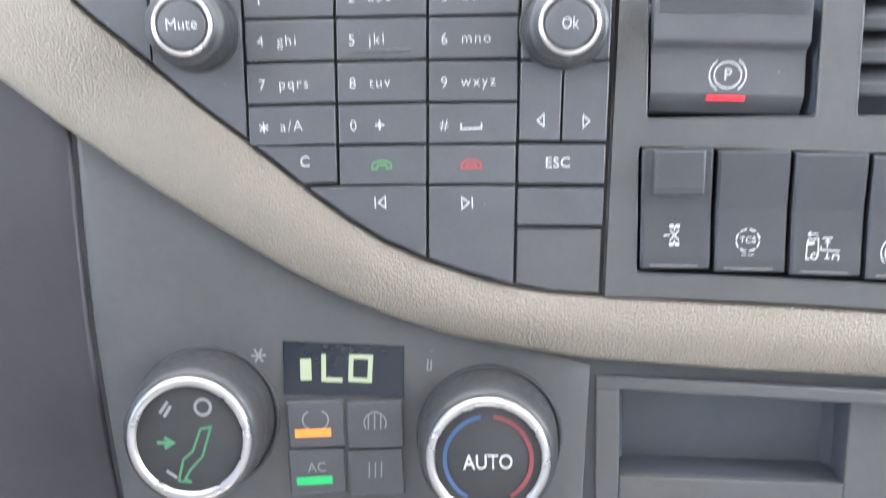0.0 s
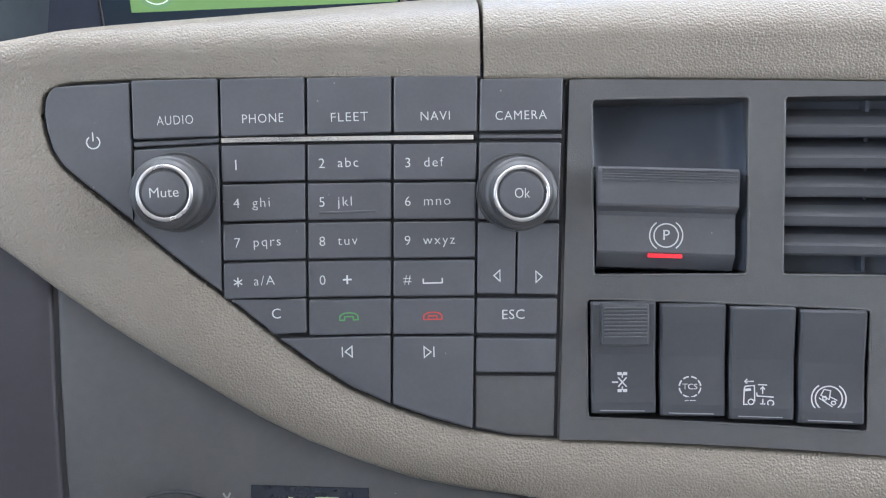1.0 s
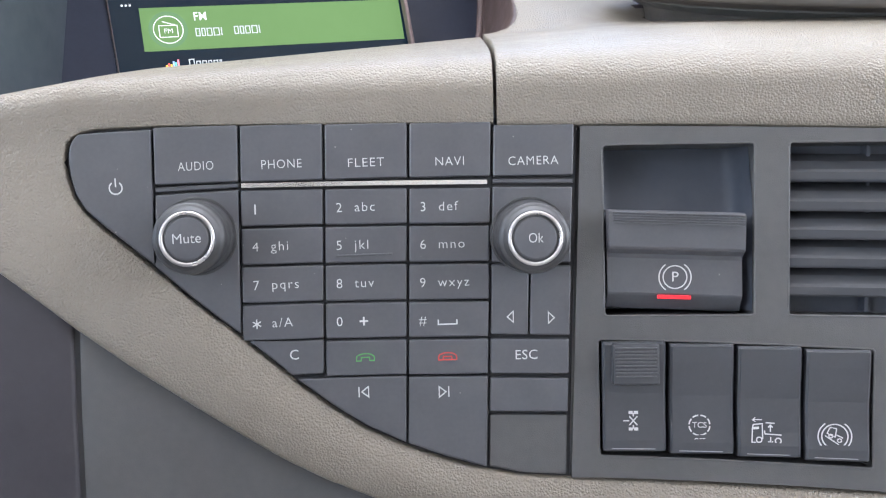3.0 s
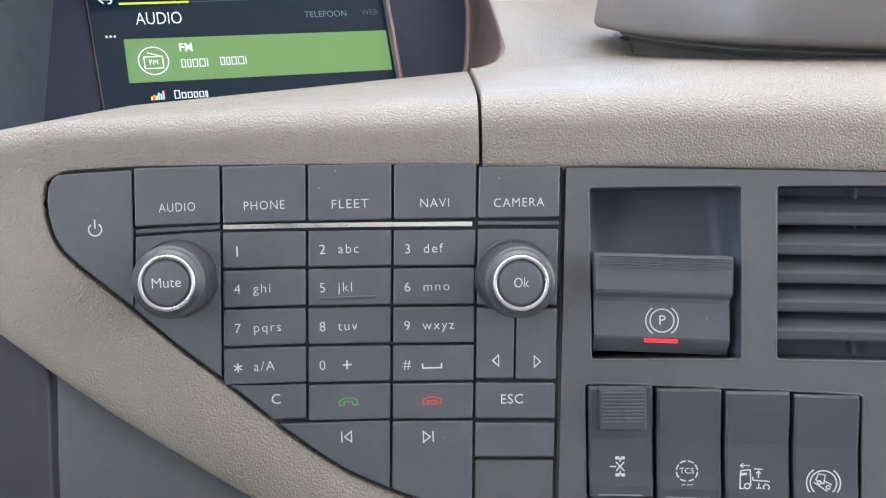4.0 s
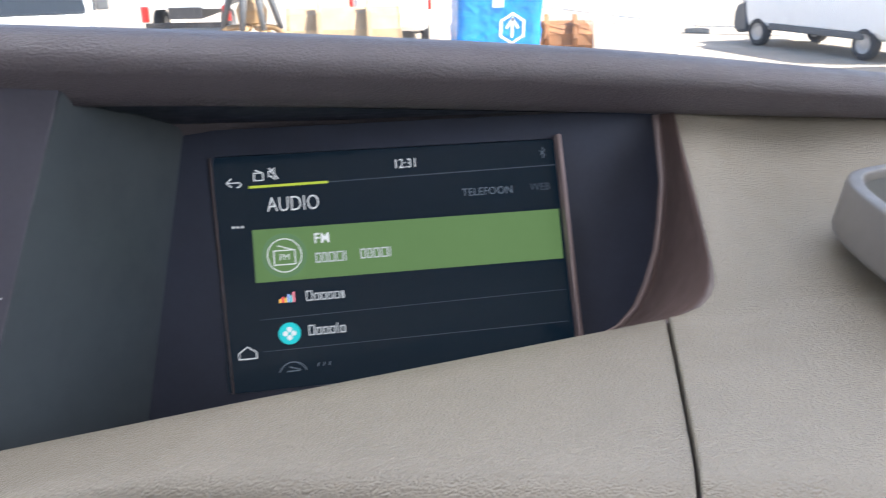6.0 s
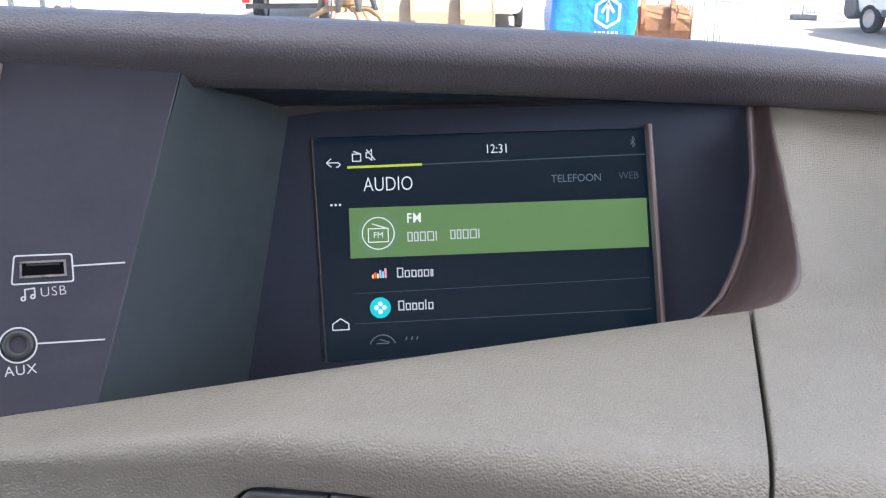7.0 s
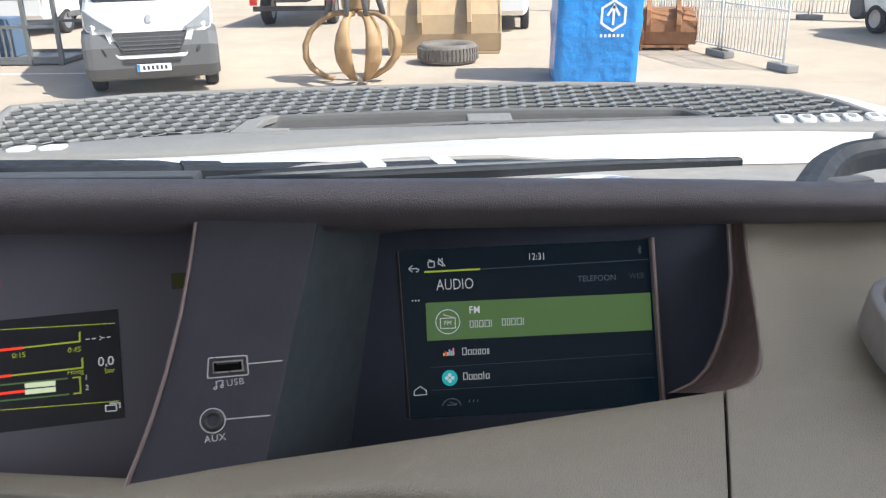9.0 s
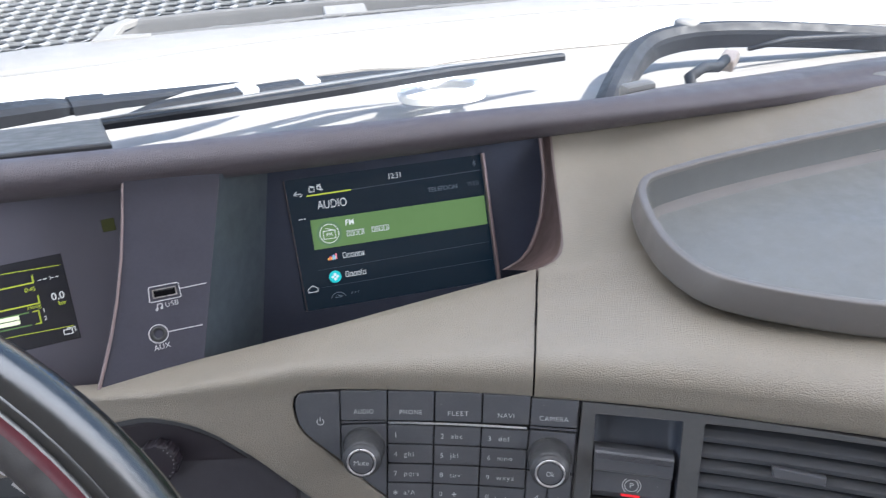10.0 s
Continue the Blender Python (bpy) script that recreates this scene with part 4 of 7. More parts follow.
# turning knobs
for nm, c, word in (("mute_knob", (-5.8, 34.5), "Mute"), ("ok_knob", (99.8, 38.4), "Ok")):
    bm = bmesh.new()
    foot, lean = (c[0] - 0.4, c[1] - 0.9), (0.4, 0.9)
    lathe(bm, face_map, foot, [(12.6, -1), (12.6, 0.9), (12.2, 1.1), (11.9, 0.8), (11.7, 1.2), (11.5, 4), (11.2, 12), (11.0, 14.6), (10.6, 15.4), (10.0, 15.6), (9.5, 16.0), (9.0, 17.2), (8.4, 17.6)], offset=lean)
    kb = part("knob", bm, RUBBER, pad, "black rubber turning knob", smooth=True)
    bm = bmesh.new()
    lathe(bm, face_map, foot, [(8.4, 17.0), (8.4, 17.7), (8.1, 18.1), (7.5, 18.1), (7.2, 17.7), (7.2, 16.6)], offset=lean)
    part("chrome_ring", bm, KNOBRING, kb, "bright chrome ring", smooth=True)
    bm = bmesh.new()
    lathe(bm, face_map, foot, [(7.2, 16.5), (6.7, 16.6), (6.6, 17.4), (6.3, 17.9), (5.9, 18.0), (0.0001, 18.2)], offset=lean)
    cap = part("cap", bm, KEY, kb, "black centre button", smooth=True)
    letters("marking", word, 4.3, face_map, c, 18.4, WHITE, cap, bold=-0.03, stretch=1.0 if word == "Mute" else 0.82)

# ---- parking brake lever ----
pb = thing("parking_brake_lever", face_map(146, 64, -15), "black parking brake lever in a recessed housing", "lever")
bm = bmesh.new()
RECESS = ((8.5, -19), (11, -18.6), (20, -16.5), (28, -13.5), (36, -11.5), (63, -11.5))
sheet(bm, [[face_map(s, v, min(w + e, -2)) for v, w in RECESS] for s, e in ((122.9, 9), (123.6, 4), (124.6, 1.4), (126, 0.4), (128, 0), (135, 0), (145, 0), (155, 0), (163, 0), (165, 0.5), (166.4, 1.6), (167.6, 3.6), (168.6, 6.5), (169.4, 12))])
part("housing", bm, DUCT, pb, "dark rounded recess behind the lever", smooth=True)
bm = bmesh.new()
prof = [(31.0, -9), (30.4, -1.0), (30.6, 2.6), (31.2, 3.6), (32.4, 3.9), (42.2, 3.2), (43.0, 2.4), (44.6, -0.4), (46.0, -1.0), (57.2, -0.6), (58.0, -1.0), (62.6, -4.5), (63.6, -12)]
sheet(bm, [[face_map(s, v + (s - 145) * 0.04, w - (4 if e else 0)) for v, w in prof] for s, e in ((123.9, 1), (124.2, 0), (124.6, 0), (135, 0), (145, 0), (155, 0), (165.6, 0), (166.0, 0), (166.3, 1))])
lev = part("lever", bm, KEY, pb, "black lever with a ribbed edge", smooth=False)
for i in range(5):
    plate("rib", face_map, [(125.4, 30.5 + i * 0.8), (165.4, 32.1 + i * 0.8), (165.4, 32.5 + i * 0.8), (125.4, 30.9 + i * 0.8)], 3.0, 4.3, KEY, lev, bev=0.15)
c = (145.3, 51.9)
marks("marking", face_map, [arc(*c, 3.7, 0, 360, 28), arc(*c, 5.0, 125, 235, 12), arc(*c, 5.0, -55, 55, 12)], 0.4, -0.5, WHITE, lev)
letters("marking", "P", 4.6, face_map, c, -0.5, WHITE, lev)
plate("lamp", face_map, [(139.8, 57.6), (150.1, 58.0), (150.1, 59.2), (139.8, 58.8)], -1.2, -0.2, RED, lev, bev=0.1, label="red glowing lamp strip")

# ---- air vent ----
SLAT = material("vent_slat_plastic", (0.052, 0.054, 0.06), 0.5, var=0.1, scale=40)
vent = thing("air_vent", face_map(228, 64, -15), "dark air vent with five horizontal slats", "vent")
for i, v in enumerate((15.0, 24.6, 33.7, 42.9, 52.1)):
    bm = bmesh.new()
    sheet(bm, [[face_map(s, v - 3.6 + t, -11), face_map(s, v - 0.6 + t, -5.0), face_map(s, v + 2.2 + t, -2.0), face_map(s, v + 3.0 + t, -1.5), face_map(s, v + 5.4 + t, -1.9), face_map(s, v + 6.1 + t, -2.6), face_map(s, v + 5.6 + t, -5), face_map(s, v + 4.4 + t, -14)] for s, t in ((179.8, 0), (200, 0.2), (225, 0.4), (250, 0.5), (275.8, 0.6))])
    part("slat", bm, SLAT, vent, smooth=False)
bm = bmesh.new()
slab(bm, face_map, [(215.5, 29.4), (241.5, 31.4), (241.5, 36.7), (216.5, 35.9)], -4, 1.6, 0.8)
part("tab", bm, KEY, vent, "black adjusting tab on a slat")
# plate added close behind the slats to lighten their dark gaps
plate("slat_backing", face_map, [(179.0 + 7 * i, 8.2) for i in range(15)] + [(277.0 - 7 * i, 64.8) for i in range(15)], -19, -14.4, DUCT, vent, bev=0, label="blue-grey plate added behind the slats to lighten the gaps")
for s in (206, 232, 258):
    plate("fin", face_map, rect(s - 0.5, 9, s + 0.5, 63.5), -15, -9, DUCT, vent, bev=0)

# ---- rocker switches ----
SW = [(121.4, 142.3), (142.7, 163.4), (163.8, 184.0), (184.4, 204.4)]
for i, (a, b) in enumerate(SW):
    sw = thing("rocker_switch", face_map((a + b) / 2, 113, -10), ("black rocker switch with a raised ribbed top", "black rocker switch for traction control", "black rocker switch with a truck level symbol", "black rocker switch with a lifted truck symbol")[i], "switch", "row of rocker switches")
    t0 = 72.4 + i * 0.8
    bm = bmesh.new()
    rk = [(t0, -10), (t0 + 0.2, 1.2), (t0 + 1.0, 2.2), (t0 + 6, 2.0), (t0 + 17, 1.0), (t0 + 28, 1.3), (t0 + 32.2, 1.8), (t0 + 35.4, 1.6), (t0 + 36.0, 0.8), (t0 + 36.2, -10)]
    sheet(bm, [[face_map(s, v, w - e) for v, w in rk] for s, e in ((a + 0.3, 6), (a + 0.5, 0.7), (a + 1.2, 0), ((a + b) / 2, -0.1), (b - 1.2, 0), (b - 0.5, 0.7), (b - 0.3, 6))])
    body = part("rocker", bm, SWITCH, sw, smooth=False)
    if i == 0:
        bm = bmesh.new()
        slab(bm, face_map, rounded(rect(a + 3.3, t0 + 0.6, b - 2.9, t0 + 13.9), 0.8), 0, 4.2, 0.7)
        top = part("grip", bm, SWITCH, sw, "raised ribbed grip")
        for j in range(9):
            plate("rib", face_map, rect(a + 4.2, t0 + 1.6 + j * 1.15, b - 3.8, t0 + 2.1 + j * 1.15), 4.0, 4.6, KEY, top, bev=0.15)
        x, y = 131.4, 98.2
        marks("marking", face_map, [[(x - 3.2, y), (x - 1.3, y)], [(x, y - 2.6), (x, y - 1.4)], [(x, y + 1.4), (x, y + 2.6)], [(x - 1.3, y - 1.5), (x + 1.3, y + 1.5)], [(x - 1.3, y + 1.5), (x + 1.3, y - 1.5)]], 0.42, 1.75, WHITE, body)
        marks("marking", face_map, [[(x - 1.5, y + q), (x - 0.2, y + q)] for q in (-2.7, 2.7)] + [[(x + 0.2, y + q), (x + 1.5, y + q)] for q in (-2.7, 2.7)], 1.0, 1.75, WHITE, body)
    elif i == 1:
        x, y = 152.2, 99.7
        marks("marking", face_map, [arc(x, y, 3.25, k * 45 + 5, k * 45 + 39, 5) for k in range(8)], 0.45, 1.6, WHITE, body)
        letters("marking", "TCS", 2.6, face_map, (x, y), 1.6, WHITE, body, bold=0.02)
        letters("marking", "OFF", 2.1, face_map, (x, y + 5.0), 1.75, WHITE, body, bold=0.02)
    elif i == 2:
        x, y = 170.0, 102.0
        marks("marking", face_map, [[(x + 1.4, y - 4.3), (x - 1.4, y - 4.3), (x - 0.6, y - 5.0)], [(x - 1.4, y - 4.3), (x - 0.6, y - 3.6)],
                                    [(x - 0.4, y + 3.0), (x - 1.6, y + 3.0), (x - 1.5, y - 1.6), (x - 1.2, y - 2.7), (x + 1.5, y - 3.0), (x + 1.7, y + 2.0)], arc(x + 0.6, y + 2.2, 0.85, 0, 360, 14),
                                    [(x + 2.2, y - 0.8), (x + 2.4, y + 0.3), (x + 7.4, y + 0.6)], [(x + 2.6, y - 3.3), (x + 5.3, y - 3.2)], [(x + 4.0, y - 2.5), (x + 4.0, y - 0.4)],
                                    [(x + 3.3, y - 1.8), (x + 4.0, y - 2.6), (x + 4.7, y - 1.8)], [(x + 4.1, y + 1.2), (x + 4.1, y + 3.2)], [(x + 3.4, y + 2.6), (x + 4.1, y + 3.4), (x + 4.8, y + 2.6)],
                                    [(x + 2.7, y + 3.9), (x + 5.5, y + 4.0)], arc(x + 6.4, y + 2.5, 0.9, 0, 360, 14)], 0.38, 1.75, WHITE, body)
        marks("marking", face_map, [[(x - 1.3, y - 1.5), (x + 0.5, y - 1.7)]], 0.8, 1.78, WHITE, body)
    else:
        x, y = 193.4, 102.7
        marks("marking", face_map, [arc(x, y, 3.9, 0, 360, 28), arc(x, y, 5.0, 125, 235, 12), arc(x, y, 5.0, -55, 55, 12)], 0.42, 1.7, WHITE, body)
        marks("marking", face_map, [[(x - 1.4, y - 2.9), (x + 0.5, y - 2.5), (x + 0.1, y + 0.2), (x - 0.5, y), (x - 2.3, y - 1.0), (x - 1.4, y - 2.9)], [(x + 0.3, y - 0.6), (x + 2.5, y + 0.5)],
                                    arc(x - 1.2, y - 0.1, 0.6, 0, 360, 10), arc(x + 1.4, y + 1.3, 0.6, 0, 360, 10), [(x - 2.9, y - 0.2), (x + 1.2, y + 2.6)]], 0.34, 1.7, WHITE, body)
    marks("marking", face_map, [[(a + 3.0, t0 + 34.8), (b - 4.0, t0 + 35.0)]], 0.32, 1.85, GREYPRINT, body)

# ---- climate panel ----
cl = thing("climate_panel", face_map(30, 190, -5), "grey climate control panel with two dials", "control panel")
seam_v = [60 + 10 * i for i in range(16)]
bm = bmesh.new()
rows = []
for v in seam_v:
    e0, e1 = interp(v, SEAM) + 0.2, 108.2 - 0.055 * (v - 138)
    if v < 137:
        e1 = min(e1, max([s for s in range(-46, 109) if interp(s, BAND_LOW) < v + 3] or [-45]))
    e1 = max(e1, e0 + 0.5)
    rows.append([face_map(e0, v, -6), face_map(e0 + 0.3, v, -4.2)] + [face_map(e0 + 0.8 + (e1 - e0 - 1.6) * k / 9, v, -3.9) for k in range(10)] + [face_map(e1 - 0.3, v, -4.2), face_map(e1, v, -6)])
sheet(bm, rows)
part("panel", bm, FRAME, cl, "dark grey panel", smooth=True)
PW = -3.9
for c in ((-16.0, 152.0), (75.0, 162.0)):
    bm = bmesh.new()
    base_c = (c[0] + 0.5, c[1] + 0.5)
    lathe(bm, face_map, base_c, [(23.6, PW - 0.5), (23.6, PW + 1.0), (23.0, PW + 1.6), (22.4, PW + 1.0)], 56)
    part("dial_seat", bm, GAP, cl, "black ring under the dial", smooth=True)
    bm = bmesh.new()
    lathe(bm, face_map, c, [(22.4, PW), (22.0, 6), (21.2, 13), (20.2, 15.4), (19.0, 16.2)], 56)
    kb = part("dial", bm, RUBBER, cl, "black rubber dial", smooth=True)
    bm = bmesh.new()
    lathe(bm, face_map, c, [(19.2, 15.0), (19.0, 16.6), (18.2, 17.5), (16.9, 17.6), (16.3, 17.0), (16.2, 15.8)], 56)
    part("dial_ring", bm, KNOBRING, kb, "satin chrome ring", smooth=True)
    bm = bmesh.new()
    lathe(bm, face_map, c, [(16.3, 15.4), (16.1, 16.0), (0.0001, 16.2)], 56)
    cap = part("dial_face", bm, KEY, kb, "dark dial face", smooth=True)
    if c[0] > 0:
        letters("marking", "AUTO", 6.4, face_map, (c[0], c[1] + 1.0), 16.5, WHITE, cap, bold=0.05, stretch=0.85)
        marks("marking", face_map, [arc(*c, 13.2, 120, 262, 20)], 1.3, 16.5, BLUEPRINT, cap, "blue cold arc")
        marks("marking", face_map, [arc(*c, 13.2, -82, 60, 20)], 1.3, 16.5, REDARC, cap, "red warm arc")
    else:
        a, b = c
        marks("marking", face_map, [[(a + 3.6, b - 3), (a + 6.8, b - 3.4), (a + 3.4, b + 5.4), (a - 0.5, b + 9.0), (a - 2.6, b + 12), (a - 0.6, b + 13)], [(a + 3.6, b - 3), (a + 0.6, b + 3.6), (a - 2.6, b + 6), (a - 4.6, b + 12.4), (a - 0.6, b + 13)]], 0.75, 16.5, SEATGREEN, cap, "green lit seat symbol")
        marks("marking", face_map, [arc(a + 5.0, b - 9.6, 2.4, 0, 360, 14), [(a - 8.2, b - 8.6), (a - 5.4, b - 12)], [(a - 7, b - 7.4), (a - 4.6, b - 10.6)], [(a - 8, b + 9), (a - 5, b + 11.4)]], 0.9, 16.5, GREYPRINT, cap)
        marks("marking", face_map, [[(a - 10, b + 0.2), (a - 5.4, b + 0.6)], [(a - 7.6, b - 1.2), (a - 5.2, b + 0.6), (a - 7.8, b + 2)]], 1.1, 16.5, SEATGREEN, cap)
marks("marking", face_map, [[(-8.4 + 0.4, 132.6), (-8.2 + 0.3, 136.0)]], 0.6, PW + 0.3, WHITE, cl)
disp = plate("display", face_map, [(10.8, 129.2), (49.4, 132.4), (48.4, 149.0), (9.8, 146.6)], -6, PW + 0.5, DISPBLACK, cl, bev=0.2, label="small black temperature display")
sg = PW + 0.95
marks("marking", face_map, [[(17.7, 135.0), (17.4, 142.0)]], 3.6, sg, CLIMATE_SEG, disp, "pale level bar")
marks("marking", face_map, [[(23.6, 133.8), (23.1, 142.0), (29.1, 142.5)]], 1.5, sg, CLIMATE_SEG, disp, "pale segment letter L")
marks("marking", face_map, [[(32.4, 135.0), (38.6, 135.4), (37.8, 143.0), (31.7, 142.4), (32.4, 135.0)]], 1.5, sg, CLIMATE_SEG, disp, "pale segment letter O")
for (a0, b0, a1, b1), lamp in (((10.4, 148.9, 28.8, 164.0), ORANGELAMP), ((29.8, 149.8, 48.0, 165.0), None), ((9.8, 164.8, 28.2, 179.8), GREENLAMP), ((29.2, 165.8, 47.4, 180.8), None)):
    k = plate("button", face_map, rect(a0, b0, a1, b1), -6, PW + 1.4, KEY, cl, bev=0.5, r=0.8)
    cx = (a0 + a1) / 2
    if lamp:
        plate("lamp", face_map, rect(cx - 7.0, b0 + 9.0, cx + 4.8, b0 + 11.6), PW, PW + 1.7, lamp, k, bev=0.1, label="glowing lamp strip")
    if b0 < 149:
        marks("marking", face_map, [arc(cx - 1.2, b0 + 6, 3, 110, 250, 8), arc(cx + 1.2, b0 + 6, 3, -70, 70, 8)], 0.5, PW + 1.65, GREYPRINT, k)
    elif lamp:
        letters("marking", "AC", 4.6, face_map, (cx, b0 + 6), PW + 1.65, GREYPRINT, k)
    else:
        marks("marking", face_map, [[(cx - 2, b0 + 4), (cx - 2.3, b0 + 9)], [(cx, b0 + 4), (cx - 0.3, b0 + 9)], [(cx + 2, b0 + 4), (cx + 1.7, b0 + 9)]] + ([arc(cx, b0 + 7, 3.6, 150, 390, 12)] if b0 < 152 else []), 0.5, PW + 1.65, GREYPRINT, k)
marks("marking", face_map, [[(2.6 + 2.4 * math.cos(a), 133.4 + 2.4 * math.sin(a)), (2.6 - 2.4 * math.cos(a), 133.4 - 2.4 * math.sin(a))] for a in (0, 1.05, 2.1)], 0.7, PW + 0.1, GREYPRINT, cl)
marks("marking", face_map, [[(57.0, 134.6), (56.4, 140.4), (57.6, 140.4), (58.0, 134.6), (57.0, 134.6)]], 0.5, PW + 0.1, GREYPRINT, cl)
# open pocket under the switches
LINER = material("blue_grey_liner", (0.066, 0.072, 0.086), 0.5, var=0.08, scale=30)
pk = thing("storage_pocket", face_map(150, 176, -30), "dark open storage slot under the switches", "storage")
bm = bmesh.new()
for a0, b0, a1, b1 in ((109.5, 143, 330, 147), (109.5, 147, 117, 200), (185, 147, 330, 200), (117, 176, 185, 200)):
    slab(bm, face_map, rect(a0, b0, a1, b1), -7, -3.6, 0.6)
part("frame", bm, FRAME, pk)
bm = bmesh.new()
sheet(bm, [[face_map(s, v, w) for s, v, w in ((117, v0, -4.5), (117.6, v0, -15), (120, v0, -19), (182, v0, -19), (184.4, v0, -15), (185, v0, -4.5))] for v0 in np.linspace(146.6, 176.4, 5)])
for v0, back in ((146.6, 148), (176.4, 175)):
    sheet(bm, [[face_map(s, v0, -4.5), face_map(s, back, -19.2)] for s in (117, 140, 160, 185)])
part("liner", bm, LINER, pk, "dark liner of the open slot")

# ---- sockets ----
HOLEBLACK = material("socket_shade_black", (0.004, 0.004, 0.005), 0.9, spec=0.05, var=0.02)
usb = thing("usb_socket", USBP(9, 18, 0), "USB socket with white outline and label", "socket")
marks("outline", USBP, [rounded([(0.9, 27.9), (17.7, 26.9), (17.6, 18.1), (-0.4, 19.0)], 0.8, 2) + [rounded([(0.9, 27.9), (17.7, 26.9), (17.6, 18.1), (-0.4, 19.0)], 0.8, 2)[0]], [(17.6, 23.0), (33.4, 22.4)]], 0.5, 0.3, WHITE, usb)
bm = bmesh.new()
o = [(2.4, 26.0), (15.8, 25.3), (15.8, 20.0), (2.0, 20.7)]
ins = inset(o, 0.7)
va, vb, vc = [[bm.verts.new(USBP(a, b, w)) for a, b in q] for q, w in ((o, 0.1), (o, 0.5), (ins, 0.5))]
vd = [bm.verts.new(USBP(a, b, -7)) for a, b in ins]
for x, y in ((va, vb), (vb, vc), (vc, vd)):
    for i in range(4):
        bm.faces.new((x[i - 1], x[i], y[i], y[i - 1]))
part("shell", bm, KNOBRING, usb, "dull metal socket shell")
# flat black plate painted as the dark of the open socket
plate("opening_shade", USBP, o, -0.2, 0.22, HOLEBLACK, usb, bev=0)
plate("tongue", USBP, [(4.2, 25.0), (14.0, 24.5), (14.0, 23.9), (4.2, 24.4)], 0.1, 0.3, RUBBER, usb, bev=0.05, label="dark contact tongue")
letters("marking", "USB", 4.3, USBP, (11.4, 15.5), 0.3, WHITE, usb, down=False, spacing=1.1, bold=-0.05)
marks("marking", USBP, [[(3.2, 14.2), (3.2, 17.0), (6.0, 17.2), (6.0, 14.6)], arc(2.6, 14.2, 0.6, 0, 360, 8), arc(5.4, 14.6, 0.6, 0, 360, 8)], 0.45, 0.3, WHITE, usb)
aux = thing("audio_socket", USBP(0, 0, 0), "round audio socket with white ring and label", "socket")
marks("outline", USBP, [arc(0, 0, 5.4, 0, 360, 32), [(5.6, -0.2), (25.3, -1.4)]], 0.5, 0.3, WHITE, aux)
bm = bmesh.new()
lathe(bm, USBP, (0, 0), [(4.6, 0), (4.4, 0.6), (3.4, 0.8), (2.6, 0.4), (2.2, -2), (1.9, -6)], 32)
part("bush", bm, RUBBER, aux, "black socket bush", smooth=True)
letters("marking", "AUX", 4.3, USBP, (0.2, -7.9), 0.3, WHITE, aux, down=False, spacing=1.1)

# ---- instrument display ----
idp = thing("instrument_display", INSTR(-50, 0, -6), "lit driver display with gauges behind the wheel", "display")
IW = -5.6
SMOKED = material("smoked_display_window", (0.03, 0.03, 0.038), 0.25, var=0.01, scale=5)
plate("glass", INSTR, rect(-110, 0.4, 1.2, 54.6), -6.5, IW - 0.15, SMOKED, idp, bev=0)
marks("rule", INSTR, [[(-110, 52.5), (-0.8, 47.6)], [(-110, 13.4), (-1.2, 8.9)]], 0.4, IW, LCD_LIME, idp)
marks("gauge", INSTR, [[(-62, 40), (-17.7, 40.3), (-17.5, 45)], [(-62, 27.2), (-17.1, 27.2), (-17, 32)]], 0.8, IW, LCD_LIME, idp)
marks("gauge", INSTR, [[(-62, 45), (-62, 40), (-44, 40)], [(-62, 27.2), (-50, 27.2)], [(-60, 19), (-44, 19)]], 1.3, IW + 0.02, LCD_RED, idp, "red end of the gauges")
marks("gauge", INSTR, [[(-44, 21.5), (-30, 21.2)], [(-44, 18.4), (-30, 18.2)]], 2.4, IW, LCD_SEG, idp, "pale bars")
marks("gauge", INSTR, [[(-60, 23.2), (-24, 22.8)], [(-60, 15.6), (-24, 15)]], 0.8, IW, LCD_GREEN, idp, "green dashed limits")
marks("gauge", INSTR, [[(-22, 22.8), (-18.6, 22.8), (-18.6, 15), (-22, 15)]], 0.7, IW, LCD_LIME, idp)
marks("gauge", INSTR, [[(-14.8 + 2.9 * i + (1.2 if i > 1 else 0), 41), (-13.0 + 2.9 * i + (1.2 if i > 1 else 0), 41)] for i in range(4)] + [[(-8.3, 41.7), (-7.7, 41.7)], [(-8.3, 40.2), (-7.7, 40.2)]], 0.5, IW, LCD_WHITE, idp)
letters("marking", "0:45", 3.7, INSTR, (-20.4, 36.4), IW, LCD_LIME, idp, down=False)
letters("marking", "0:15", 3.7, INSTR, (-46, 36.6), IW, LCD_LIME, idp, down=False)
letters("marking", "Hoog", 3.4, INSTR, (-20.5, 25.6), IW, LCD_LIME, idp, down=False)
letters("marking", "0,0", 6.4, INSTR, (-6.0, 29.0), IW, LCD_WHITE, idp, down=False)
letters("marking", "bar", 3.7, INSTR, (-4.4, 24.4), IW, LCD_LIME, idp, down=False)
letters("marking", "1", 3.6, INSTR, (-15.6, 22.2), IW, LCD_WHITE, idp, down=False)
letters("marking", "2", 3.6, INSTR, (-15.6, 17.2), IW, LCD_WHITE, idp, down=False)
marks("marking", INSTR, [[(-7.5, 4.6), (-2.5, 4.4), (-2.5, 7.2), (-7.5, 7.4), (-7.5, 4.6)], [(-5.5, 8.2), (-0.8, 8.0), (-0.8, 5.4)]], 0.5, IW, LCD_WHITE, idp)
